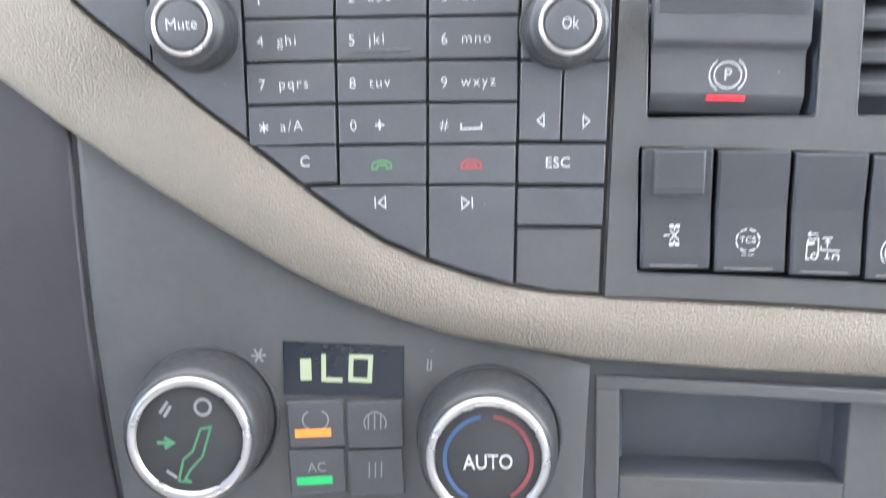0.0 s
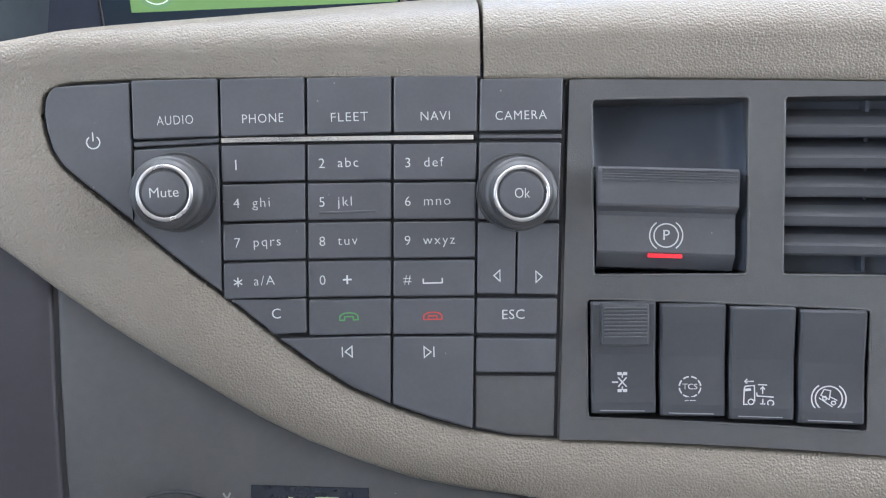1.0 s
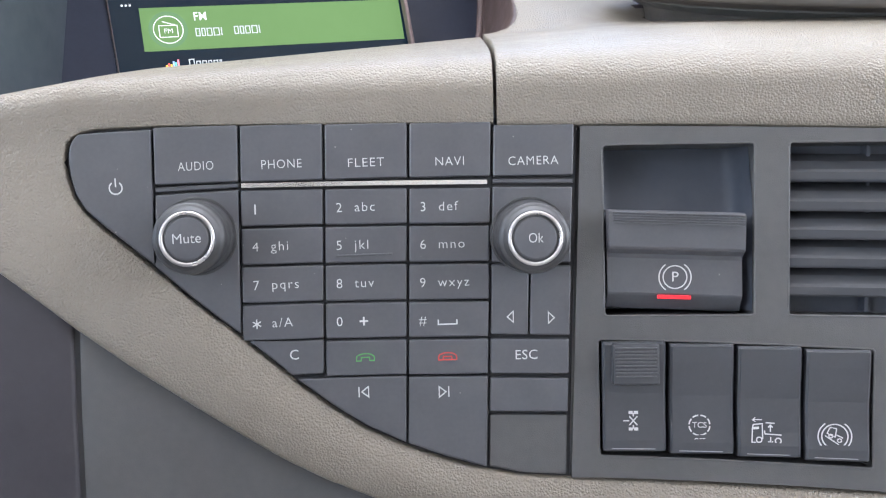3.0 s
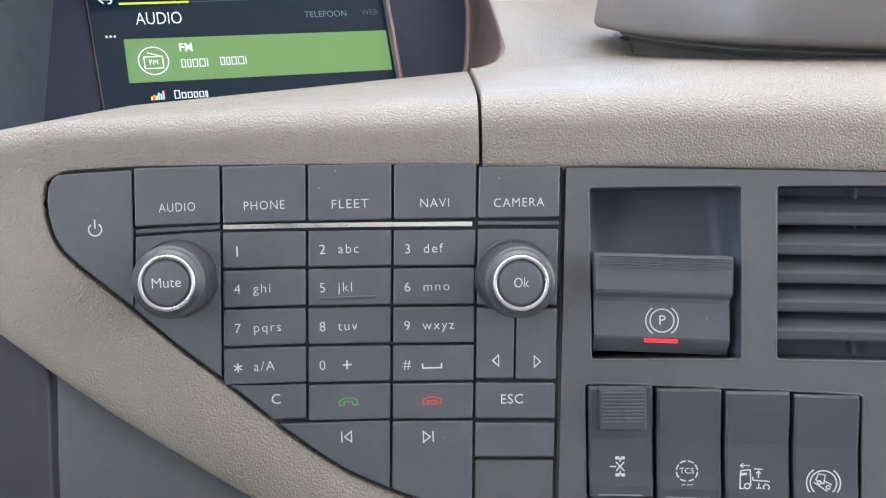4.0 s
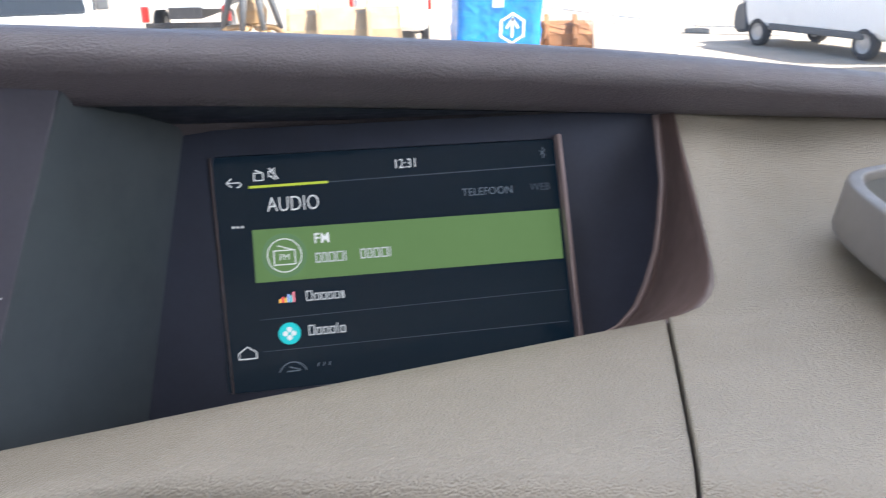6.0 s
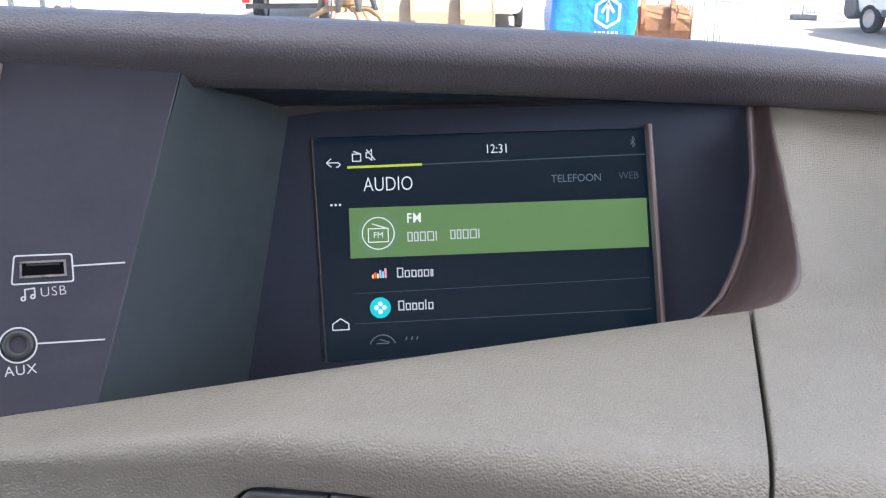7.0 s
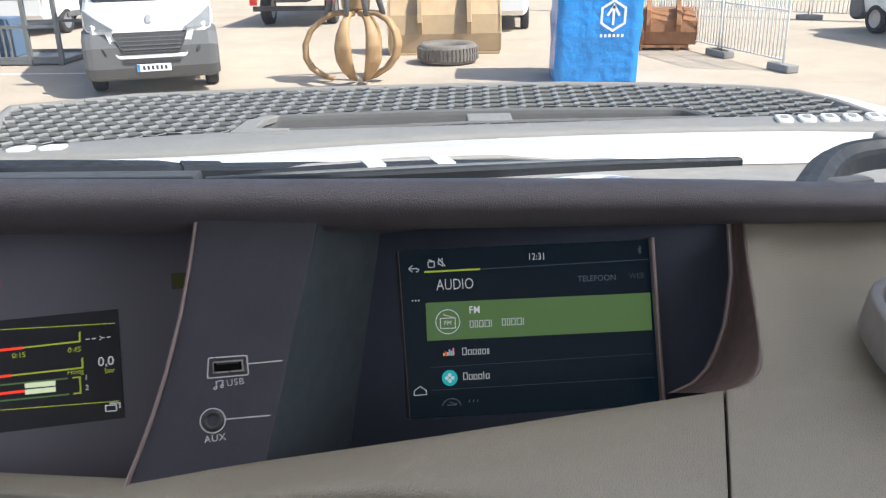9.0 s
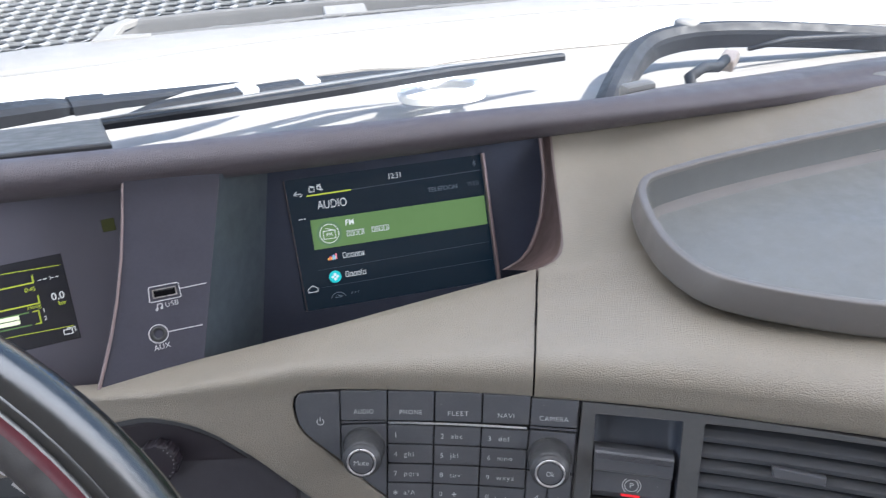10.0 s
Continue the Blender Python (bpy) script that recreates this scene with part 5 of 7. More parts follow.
marks("warning_lamp", INSTR, [[(-57.6, 72.0), (-53.8, 72.0), (-55.0, 75.6), (-56.4, 75.6), (-57.6, 72.0)], arc(-55.7, 76.8, 0.9, 0, 360, 8), [(-58.2, 76.8), (-53.2, 71.2)]], 0.8, IW, WARNRED, idp, "red seat belt warning lamp")
marks("warning_lamp", INSTR, [arc(-71, 74.4, 2.6, 0, 360, 14), arc(-71, 74.4, 4.0, -60, 60, 6)], 0.8, IW, WARNRED, idp, "red brake warning lamp")
# faint glowing patch painted in place of an olive reflection
plate("reflection_patch", INSTR, rect(28, 62, 36, 70), -6.5, IW, glow("olive_reflection", (0.07, 0.075, 0.03), 0.3), idp, bev=0)

# ---- light dial behind the steering wheel ----
# pod's own black-brown, deepened for the shade under the tan band
POD = material("black_brown_pod_shaded", (0.016, 0.012, 0.016), 0.45, var=0.06, scale=20)
ld = thing("light_dial", face_map(-124, 33, -5), "black knurled dial with a lit edge behind the wheel", "dial")
bm = bmesh.new()
rows = []
for r, w in ((11.6, -5.5), (11.6, 3), (10.8, 5)):
    rows.append([face_map(-125 + (r + (0.9 if i % 6 < 2 else 0)) * math.cos(2 * math.pi * i / 72), 37 + (r + (0.9 if i % 6 < 2 else 0)) * math.sin(2 * math.pi * i / 72), w) for i in range(72)])
vs = sheet(bm, rows, True)
bm.faces.new(vs[-1])
part("dial", bm, POD, ld)
plate("pod", face_map, [(-150, 17), (-131, 14.5), (-116, 17), (-104, 21.5), (-92, 27.5), (-74, 41.5), (-64, 52), (-70, 62), (-84, 68), (-100, 84), (-160, 84)], -6, -4.2, POD, ld, bev=1.0, label="black-brown pod round the dial, darkened as shade", r=4)
for i in range(9):
    a = radians(-60 + 15 * i)
    marks("dial_tick", face_map, [[(-125 + 9.6 * math.cos(a), 37 + 9.6 * math.sin(a)), (-125 + 10.7 * math.cos(a), 37 + 10.7 * math.sin(a))]], 0.5, 5.2, GREYPRINT, ld, "thin pale tick")

# ---- storage tray ----
tray = thing("storage_tray", (0.36, 0.36, 2.165), "grey plastic storage tray on the tan dashboard", "tray")


def smooth_loop(pts, k=4):
    out, n = [], len(pts)
    for i in range(n):
        p0, p1, p2, p3 = [Vector(pts[(i + j) % n]) for j in (-1, 0, 1, 2)]
        for j in range(k):
            t = j / k
            out.append(tuple(0.5 * ((2 * p1) + (p2 - p0) * t + (2 * p0 - 5 * p1 + 4 * p2 - p3) * t * t + (3 * p1 - p0 - 3 * p2 + p3) * t ** 3)))
    return out


loop = smooth_loop(TR)
TRAY_Z = lambda x, y: 2.1835 - 0.0335 * (x - 0.3) + 0.0293 * (y - 0.35)
bm = bmesh.new()
rows = []
RIMTOP = ((0.022, -0.055), (0.015, -0.0242), (0.004, -0.0212), (-0.0012, -0.0204), (-0.0024, -0.0192), (-0.0028, -0.0175), (-0.0014, -0.009), (-0.0004, -0.0030), (0.0, -0.0020), (0.0002, -0.0010), (0.0006, -0.0004), (0.0012, -0.0001), (0.0024, 0.0), (0.0046, 0.0), (0.0054, -0.0002), (0.0058, -0.0006), (0.0060, -0.0014), (0.0062, -0.0035))
for d, dz in RIMTOP:
    rows.append([Vector((a, b, TRAY_Z(a, b) + dz)) for a, b in inset(loop, d)])
sheet(bm, rows, True)
part("rim", bm, TRAY, tray, "grey plastic rim", smooth=True)
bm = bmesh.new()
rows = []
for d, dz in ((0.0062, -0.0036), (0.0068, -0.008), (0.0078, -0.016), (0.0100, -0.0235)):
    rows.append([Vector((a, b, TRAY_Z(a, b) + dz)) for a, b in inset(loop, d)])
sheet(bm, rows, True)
part("basin_wall", bm, BASINWALL, tray, "inner wall of the tray, shade painted into its grey", smooth=True)
bm = bmesh.new()
rows = rows[-1:]
ctr = Vector((0.42, 0.345))
for f, dz in ((0.97, -0.0268), (0.93, -0.0288), (0.86, -0.0298), (0.75, -0.0302), (0.5, -0.0302), (0.25, -0.0302), (0.02, -0.0302)):
    rows.append([Vector((ctr.x + (a - ctr.x) * f, ctr.y + (b - ctr.y) * f, TRAY_Z(a, b) + dz)) for a, b in inset(loop, 0.010)])
vs = sheet(bm, rows, True)
bm.faces.new(vs[-1])
part("basin", bm, TRAYFLOOR, tray, "smooth grey tray basin", smooth=True)

# ---- steering wheel ----
wheel = thing("steering_wheel", (-0.2486, 0.0100, 2.1629), "black leather steering wheel with red stitching", "steering wheel")
WC, WU, WV = Vector((-0.2486, 0.0100, 2.1629)), Vector((1, 0, 0)), Vector((0, math.cos(0.794), math.sin(0.794)))
WN = WU.cross(WV)
GREYLEATHER = material("grey_wheel_leather", (0.024, 0.02, 0.019), 0.6, var=0.1, scale=60, bump=0.0001, bump_scale=900, cells=True)
REDPIPE = material("red_piping", (0.085, 0.008, 0.016), 0.55, var=0.15, scale=200)


def rim_point(a, j):
    rad = WU * math.cos(a) + WV * math.sin(a)
    return WC + rad * (0.2125 + 0.0151 * math.cos(j)) + WN * 0.0168 * math.sin(j)


def rim_band(name, j0, j1, n, mat, label, proud=0.0):
    b = bmesh.new()
    rws = []
    for i in range(121):
        a = 2 * math.pi * i / 120
        rad = WU * math.cos(a) + WV * math.sin(a)
        row = []
        for q in range(n + 1):
            j = radians(j0 + (j1 - j0) * q / n)
            row.append(rim_point(a, j) + (rad * math.cos(j) + WN * math.sin(j)) * proud * math.sin(math.pi * q / n))
        rws.append(row)
    sheet(b, rws)
    bmesh.ops.remove_doubles(b, verts=b.verts, dist=1e-6)
    return part(name, b, mat, wheel, label, smooth=True)


rim = rim_band("rim", -120, 76, 20, LEATHER, "glossy black outer rim")
rim_band("lip", 76, 92, 8, LEATHER, "glossy black lip beside the piping", 0.0007)
rim_band("piping", 92, 106, 4, REDPIPE, "dark red piping along the rim", 0.0004)
rim_band("inner_rim", 106, 240, 12, GREYLEATHER, "grey leather inner rim")
bm = bmesh.new()
for i in range(150):
    a = 2 * math.pi * i / 150
    p0, p1 = rim_point(a, radians(186)), rim_point(a + 0.022, radians(180))
    tube(bm, [p0 + (p0 - WC) * -0.004, p1 + (p1 - WC) * -0.004], 0.0010, 5)
tagged(part("stitching", bm, WHITE, rim, "pale stitches"), kind="stuff")
for a in (radians(200), radians(-20)):
    bm = bmesh.new()
    rad = WU * math.cos(a) + WV * math.sin(a)
    tube(bm, [WC + rad * 0.06 - WN * 0.04, WC + rad * 0.14 - WN * 0.03, WC + rad * 0.205], [0.03, 0.02, 0.014], 12)
    part("spoke", bm, LEATHER, wheel, "black spoke", smooth=True)
bm = bmesh.new()
lathe(bm, lambda a, b, w: WC + WU * a + WV * b + WN * (w - 0.06), (0, 0), [(0.05, -0.12), (0.055, 0.0), (0.085, 0.005), (0.085, 0.02), (0.07, 0.03), (0.0001, 0.034)], 32)
part("hub", bm, LEATHER, wheel, "black centre pad", smooth=True)
# ---- truck cab around the dashboard ----
CABIN = material("grey_cab_lining", (0.5, 0.49, 0.48), 0.8, var=0.08, scale=8)
WHITEPAINT = material("white_truck_paint", (0.8, 0.8, 0.79), 0.25, var=0.03, scale=4, coat=0.5)
SCUTTLE = material("grey_scuttle_plastic", (0.24, 0.228, 0.212), 0.6, var=0.1, scale=12, bump=0.0002, bump_scale=400)
LID = material("pale_grey_plastic", (0.2, 0.195, 0.185), 0.6, var=0.08, scale=10, bump=0.0001, bump_scale=500)
GRILLE = material("grey_grille_plastic", (0.15, 0.153, 0.15), 0.5, var=0.1, scale=10)
# grey of the added grille sheet, standing for shade inside the cells
HOLE = material("grille_shade_tone", (0.07, 0.072, 0.072), 0.9, spec=0.1)
# lid plastic again, darkened for the shade inside the grip slot
GRIP = material("lid_plastic_shade_tone", (0.1, 0.1, 0.1), 0.7, var=0.1, scale=10)
PLUG = material("beige_plug_plastic", (0.5, 0.4, 0.32), 0.5)
BUMPERGREY = material("dull_grey_plastic", (0.09, 0.095, 0.1), 0.5, var=0.1, scale=20)
WIPER = material("black_wiper_plastic", (0.013, 0.015, 0.019), 0.6, spec=0.3, var=0.15, scale=40)


def wall(name, pts, thick, mat, label=""):
    """A flat wall through four corners, with thickness away from the cab."""
    bm = bmesh.new()
    pts = [Vector(p) for p in pts]
    n = (pts[1] - pts[0]).cross(pts[2] - pts[0]).normalized() * thick
    a, b = [bm.verts.new(p) for p in pts], [bm.verts.new(p + n) for p in pts]
    bm.faces.new(a)
    bm.faces.new(b[::-1])
    for i in range(len(pts)):
        bm.faces.new((a[i - 1], a[i], b[i], b[i - 1]))
    return tagged(part(name, bm, mat), label, "wall", kind="structure")


X0, X1, YB = -1.1, 1.1, -1.35
wall("floor", [(X0, YB, 1.05), (X1, YB, 1.05), (X1, 0.7, 1.05), (X0, 0.7, 1.05)], -0.06, CABIN, "grey cab floor")
wall("ceiling", [(X0, YB, 3.05), (X1, YB, 3.05), (X1, 0.35, 3.05), (X0, 0.35, 3.05)], 0.06, CABIN, "pale grey cab ceiling")
wall("wall_back", [(X0, YB, 1.05), (X1, YB, 1.05), (X1, YB, 3.05), (X0, YB, 3.05)], 0.06, CABIN, "grey cab back wall")
wall("wall_front", [(X0, 0.62, 1.05), (X1, 0.62, 1.05), (X1, 0.62, 2.13), (X0, 0.62, 2.13)], -0.05, CABIN, "bulkhead under the dashboard")
for sx, tag in ((X0, "left"), (X1, "right")):
    sgn = 0.06 if tag == "right" else -0.06
    for nm, y0, y1, z0, z1 in (("lower", YB, 0.62, 1.05, 2.15), ("rear", YB, -0.65, 2.15, 3.05), ("upper", -0.65, 0.5, 2.85, 3.05)):
        wall("wall_" + tag, [(sx, y0, z0), (sx, y1, z0), (sx, y1, z1), (sx, y0, z1)], sgn, CABIN, "grey door and cab side wall")
    wall("pillar_" + tag, [(sx, 0.52, 2.15), (sx, 0.66, 2.15), (sx, 0.43, 3.05), (sx, 0.29, 3.05)], sgn, CABIN, "grey windscreen pillar")

# windscreen glass
GLASS = bpy.data.materials.new("windscreen_glass")
GLASS.use_nodes = True
gn, gl = GLASS.node_tree.nodes, GLASS.node_tree.links
gn.remove(gn["Principled BSDF"])
tr, gs, mx, fr = gn.new("ShaderNodeBsdfTransparent"), gn.new("ShaderNodeBsdfGlossy"), gn.new("ShaderNodeMixShader"), gn.new("ShaderNodeFresnel")
tr.inputs["Color"].default_value = (0.95, 0.97, 0.96, 1)
gs.inputs["Roughness"].default_value = 0.02
fr.inputs["IOR"].default_value = 1.3
gl.new(fr.outputs[0], mx.inputs[0])
gl.new(tr.outputs[0], mx.inputs[1])
gl.new(gs.outputs[0], mx.inputs[2])
# thin diffuse film added to lift dark tones outside, standing in for haze
df, tl, haze_mix, film_mix = gn.new("ShaderNodeBsdfDiffuse"), gn.new("ShaderNodeBsdfTranslucent"), gn.new("ShaderNodeMixShader"), gn.new("ShaderNodeMixShader")
df.inputs["Color"].default_value = tl.inputs["Color"].default_value = (0.75, 0.76, 0.8, 1)
film_noise, film_level = gn.new("ShaderNodeTexNoise"), gn.new("ShaderNodeMapRange")
film_noise.inputs["Scale"].default_value = 3.0
film_level.inputs["To Min"].default_value, film_level.inputs["To Max"].default_value = 0.03, 0.06
gl.new(film_noise.outputs["Fac"], film_level.inputs["Value"])
gl.new(film_level.outputs[0], film_mix.inputs[0])
gl.new(df.outputs[0], haze_mix.inputs[1])
gl.new(tl.outputs[0], haze_mix.inputs[2])
gl.new(mx.outputs[0], film_mix.inputs[1])
gl.new(haze_mix.outputs[0], film_mix.inputs[2])
gl.new(film_mix.outputs[0], gn["Material Output"].inputs["Surface"])
bm = bmesh.new()
rows = []
for i in range(9):
    x = X0 + (X1 - X0) * i / 8
    bow = 0.05 * (1 - (x / 1.1) ** 2)
    rows.append([Vector((x, 0.62 + bow, 2.12)), Vector((x, 0.50 + bow, 2.6)), Vector((x, 0.37 + bow * 0.6, 3.06))])
sheet(bm, rows)
ws = part("window_1", bm, GLASS, smooth=True)
ws.visible_shadow = False
tagged(ws, "curved windscreen glass with an added haze film", "window", kind="structure")


def lid_z(x, y):
    return 2.090 + 0.05 * (y - 1.1) - 0.01 * x


def panel_z(x, y):
    return 2.087 - 0.15 * (y - 1.1)


# ---- front of the truck below the windscreen ----
front = thing("truck_front", (0, 1.0, 1.6), "white truck front with open grey honeycomb grille lid", "truck front", kind="structure")
BORDER = [(-1.15, 0.86), (-0.9, 0.95), (-0.62, 1.03), (-0.46, 1.048), (-0.32, 1.073), (-0.18, 1.11), (-0.03, 1.14), (0.14, 1.165), (0.31, 1.182), (0.45, 1.19), (0.8, 1.17), (1.15, 1.1)]
NEAR = [(-1.15, 0.72), (-0.9, 0.78), (-0.377, 0.838), (-0.265, 0.835), (-0.09, 0.85), (0.0, 0.88), (0.15, 0.955), (0.295, 0.99), (0.6, 1.02), (1.15, 0.97)]
xs = [-1.15 + 0.05 * i for i in range(47)]
bm = bmesh.new()
sheet(bm, [[Vector((x, y, z)) for y, z in ((0.54, 2.125), (0.66, 2.122), (0.76, 2.118), (interp(x, NEAR) - 0.03, panel_z(x, interp(x, NEAR)) - 0.012), (interp(x, NEAR) + 0.005, panel_z(x, interp(x, NEAR)) - 0.012), (interp(x, NEAR) + 0.01, 2.06))] for x in xs])
part("scuttle", bm, SCUTTLE, front, "grey plastic scuttle under the wipers", smooth=True)
bm = bmesh.new()
rows = []
for x in xs:
    n, b = interp(x, NEAR), interp(x, BORDER)
    rows.append([Vector((x, n, panel_z(x, n) - 0.011)), Vector((x, n + 0.001, panel_z(x, n) - 0.002)), Vector((x, n + 0.006, panel_z(x, n))), Vector((x, 0.5 * (n + b), panel_z(x, 0.5 * (n + b)) + 0.006)),
                 Vector((x, b - 0.014, lid_z(x, b) + 0.001)), Vector((x, b - 0.003, lid_z(x, b) - 0.003)), Vector((x, b - 0.002, lid_z(x, b) - 0.05))])
sheet(bm, rows)
part("white_panel", bm, WHITEPAINT, front, "glossy white body panel", smooth=True)
FAR = [(-0.745, 1.311), (-0.69, 1.334), (-0.58, 1.39), (-0.357, 1.432), (-0.044, 1.466), (0.155, 1.479), (0.351, 1.470), (0.463, 1.452), (0.529, 1.422), (0.569, 1.358), (0.597, 1.258)]
LIDEDGE = [(-0.80, 1.0), (-0.64, 1.067), (-0.58, 1.10), (-0.5, 1.127), (-0.42, 1.148), (-0.34, 1.163), (0.34, 1.245), (0.43, 1.254), (0.51, 1.261), (0.62, 1.249)]
bm = bmesh.new()
lx = [-0.80 + 0.04 * i for i in range(39)]
rows = []
for x in lx:
    b, e = interp(x, BORDER) + 0.002, interp(x, LIDEDGE)
    rows.append([Vector((x, b, lid_z(x, b) - 0.05)), Vector((x, b + 0.001, lid_z(x, b) - 0.004)), Vector((x, b + 0.005, lid_z(x, b) + 0.002)), Vector((x, b + 0.012, lid_z(x, b) + 0.004)), Vector((x, e - 0.006, lid_z(x, e) + 0.004)), Vector((x, e, lid_z(x, e) + 0.001)), Vector((x, e + 0.003, lid_z(x, e) - 0.03))])
sheet(bm, rows)
part("lid_border", bm, LID, front, "pale grey border of the grille lid", smooth=True)
# grip slot with a rib
smap = lambda a, b, w: Vector((a / 1000, b / 1000, lid_z(a / 1000, b / 1000) + w / 1000))
SLOT = rounded([(-345, 1158), (-340, 1212), (-316, 1246), (-213, 1267), (-39, 1289), (137, 1299), (312, 1300), (342, 1272), (356, 1243), (215, 1230), (53, 1217), (-14, 1210), (-120, 1188), (-281, 1166)], 16, 4)
bm = bmesh.new()
rings = [(SLOT, -30), (SLOT, 3), (inset(SLOT, 2), 5.5), (inset(SLOT, 5), 5.5), (inset(SLOT, 8), 3), (inset(SLOT, 10), -2), (inset(SLOT, 14), -18), (inset(SLOT, 18), -26)]
vs = [[bm.verts.new(smap(a, b, w)) for a, b in q] for q, w in rings]
k = len(SLOT)
for r in range(len(vs) - 1):
    for i in range(k):
        bm.faces.new((vs[r][i - 1], vs[r][i], vs[r + 1][i], vs[r + 1][i - 1]))
bm.faces.new(vs[-1])
part("grip_slot", bm, GRIP, front, "recessed grip slot in the lid, shade painted into its grey", smooth=False)
bm = bmesh.new()
slab(bm, smap, [(-352, 1150), (-344, 1214), (-318, 1249), (-300, 1243), (-318, 1218), (-322, 1172), (-270, 1172), (-270, 1160)], -3, 6.5, 2)
part("slot_lip", bm, LID, front, "pale flared end of the grip slot")
plate("slot_rib", smap, [(-14, 1212), (53, 1218), (50, 1262), (-17, 1256)], -28, 6, LID, front, bev=2)
# honeycomb: deep six-sided cells with rounded lips
bm = bmesh.new()
P, Q = 0.0193, 0.867
hexa = [(math.cos(radians(60 * i)), math.sin(radians(60 * i)) * Q) for i in range(6)]
RINGS = ((1.0, 0.0), (0.96, 0.0012), (0.90, 0.0012), (0.84, 0.0), (0.82, -0.002), (0.90, -0.005), (0.97, -0.022))


def on_mesh(x, y):
    """Whether a cell's centre lies on the grille, clear of the grip slot and the borders."""
    left = interp(y, [(1.06, -0.65), (1.182, -0.703), (1.247, -0.729), (1.311, -0.745)])
    right = interp(y, [(1.24, 0.60), (1.36, 0.57), (1.42, 0.53)])
    if y < interp(x, LIDEDGE) - 0.002 or y > interp(x, FAR) - 0.002 or not left - 0.004 < x < right + 0.004:
        return False
    return not inside(SLOT, x * 1000, y * 1000 - 6)


for r in range(-2, 20):
    for c in range(-27, 24):
        x, y = c * P * 1.5, 1.04 + (r + (0.5 if c % 2 else 0)) * P * 1.732 * Q
        if not on_mesh(x, y):
            continue
        rings = [[bm.verts.new((x + p[0] * P * f, y + p[1] * P * f, lid_z(x, y) + 0.002 + dz)) for p in hexa] for f, dz in RINGS]
        for q in range(len(rings) - 1):
            for i in range(6):
                bm.faces.new((rings[q][i - 1], rings[q][i], rings[q + 1][i], rings[q + 1][i - 1]))
part("honeycomb", bm, GRILLE, front, "grey honeycomb grille mesh")
# sheet added under the cells; its grey is the shade there
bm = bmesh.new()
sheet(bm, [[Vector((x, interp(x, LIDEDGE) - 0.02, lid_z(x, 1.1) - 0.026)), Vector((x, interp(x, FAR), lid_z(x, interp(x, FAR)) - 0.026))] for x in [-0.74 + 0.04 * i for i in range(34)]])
part("grille_backing", bm, HOLE, front, "grey sheet added behind the grille, toned as its shade")
bm = bmesh.new()
rows = []
for x, y in [(-0.63, 1.045), (-0.655, 1.09), (-0.703, 1.182), (-0.729, 1.247)] + FAR + [(0.60, 1.235)]:
    d = Vector((x - 0.0, (y - 1.2) * 1.4, 0)).normalized() * 0.02
    z = lid_z(x, y)
    rows.append([Vector((x, y, z - 0.02)), Vector((x, y, z + 0.003)), Vector((x + d.x * 0.5, y + d.y * 0.5, z + 0.005)), Vector((x + d.x, y + d.y, z + 0.001)), Vector((x + d.x * 1.3, y + d.y * 1.3, z - 0.06))])
sheet(bm, rows)
part("grille_rim", bm, LID, front, "grey rim of the grille", smooth=True)
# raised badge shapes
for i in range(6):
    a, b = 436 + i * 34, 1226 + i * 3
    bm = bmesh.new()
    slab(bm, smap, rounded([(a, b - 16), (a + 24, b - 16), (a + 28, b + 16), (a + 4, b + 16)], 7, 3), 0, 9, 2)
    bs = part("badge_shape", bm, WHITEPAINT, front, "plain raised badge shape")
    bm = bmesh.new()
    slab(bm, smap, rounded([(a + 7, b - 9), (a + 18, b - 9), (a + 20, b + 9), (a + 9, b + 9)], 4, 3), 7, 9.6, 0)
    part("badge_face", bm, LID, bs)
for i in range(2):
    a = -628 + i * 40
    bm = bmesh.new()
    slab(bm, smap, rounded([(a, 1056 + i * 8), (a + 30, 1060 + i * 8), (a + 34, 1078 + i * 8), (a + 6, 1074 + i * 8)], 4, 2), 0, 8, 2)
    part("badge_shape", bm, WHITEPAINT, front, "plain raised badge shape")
# white wings of the front
for sg in (-1, 1):
    bm = bmesh.new()
    edge = [(620, 1225), (612, 1300), (588, 1372), (570, 1416), (596, 1418), (640, 1335), (700, 1250), (1150, 1160), (1150, 1105), (800, 1176), (640, 1186)] if sg > 0 else [(-770, 1000), (-1150, 880), (-1090, 1300), (-790, 1320)]
    slab(bm, smap, edge, -60, 0, 8)
    part("wing_panel", bm, WHITEPAINT, front, "white outer body panel")

# ---- wipers ----
wl = thing("windscreen_wiper", (-0.25, 0.68, 2.16), "long black windscreen wiper arm with a tapering blade", "wiper")


def strip(pts, wide, tall):
    """A low moulded bar along points: flat top, sloping sides, tapering by the widths given."""
    b = bmesh.new()
    pts = [Vector(p) for p in pts]
    rws = []
    for i, p in enumerate(pts):
        d = (pts[min(i + 1, len(pts) - 1)] - pts[max(i - 1, 0)]).normalized()
        sd = d.cross(Vector((0, 0, 1))).normalized() * wide[i] * 0.5
        up = Vector((0, 0, tall[i]))
        rws.append([p - sd, p - sd + up * 0.75, p - sd * 0.55 + up, p + sd * 0.55 + up, p + sd + up * 0.75, p + sd])
    vs = sheet(b, rws, True)
    b.faces.new(vs[0])
    b.faces.new(vs[-1])
    return b


wz = lambda x, y, d=0.0: (x, y, 2.17 - 0.2 * (y - 0.68) + d)
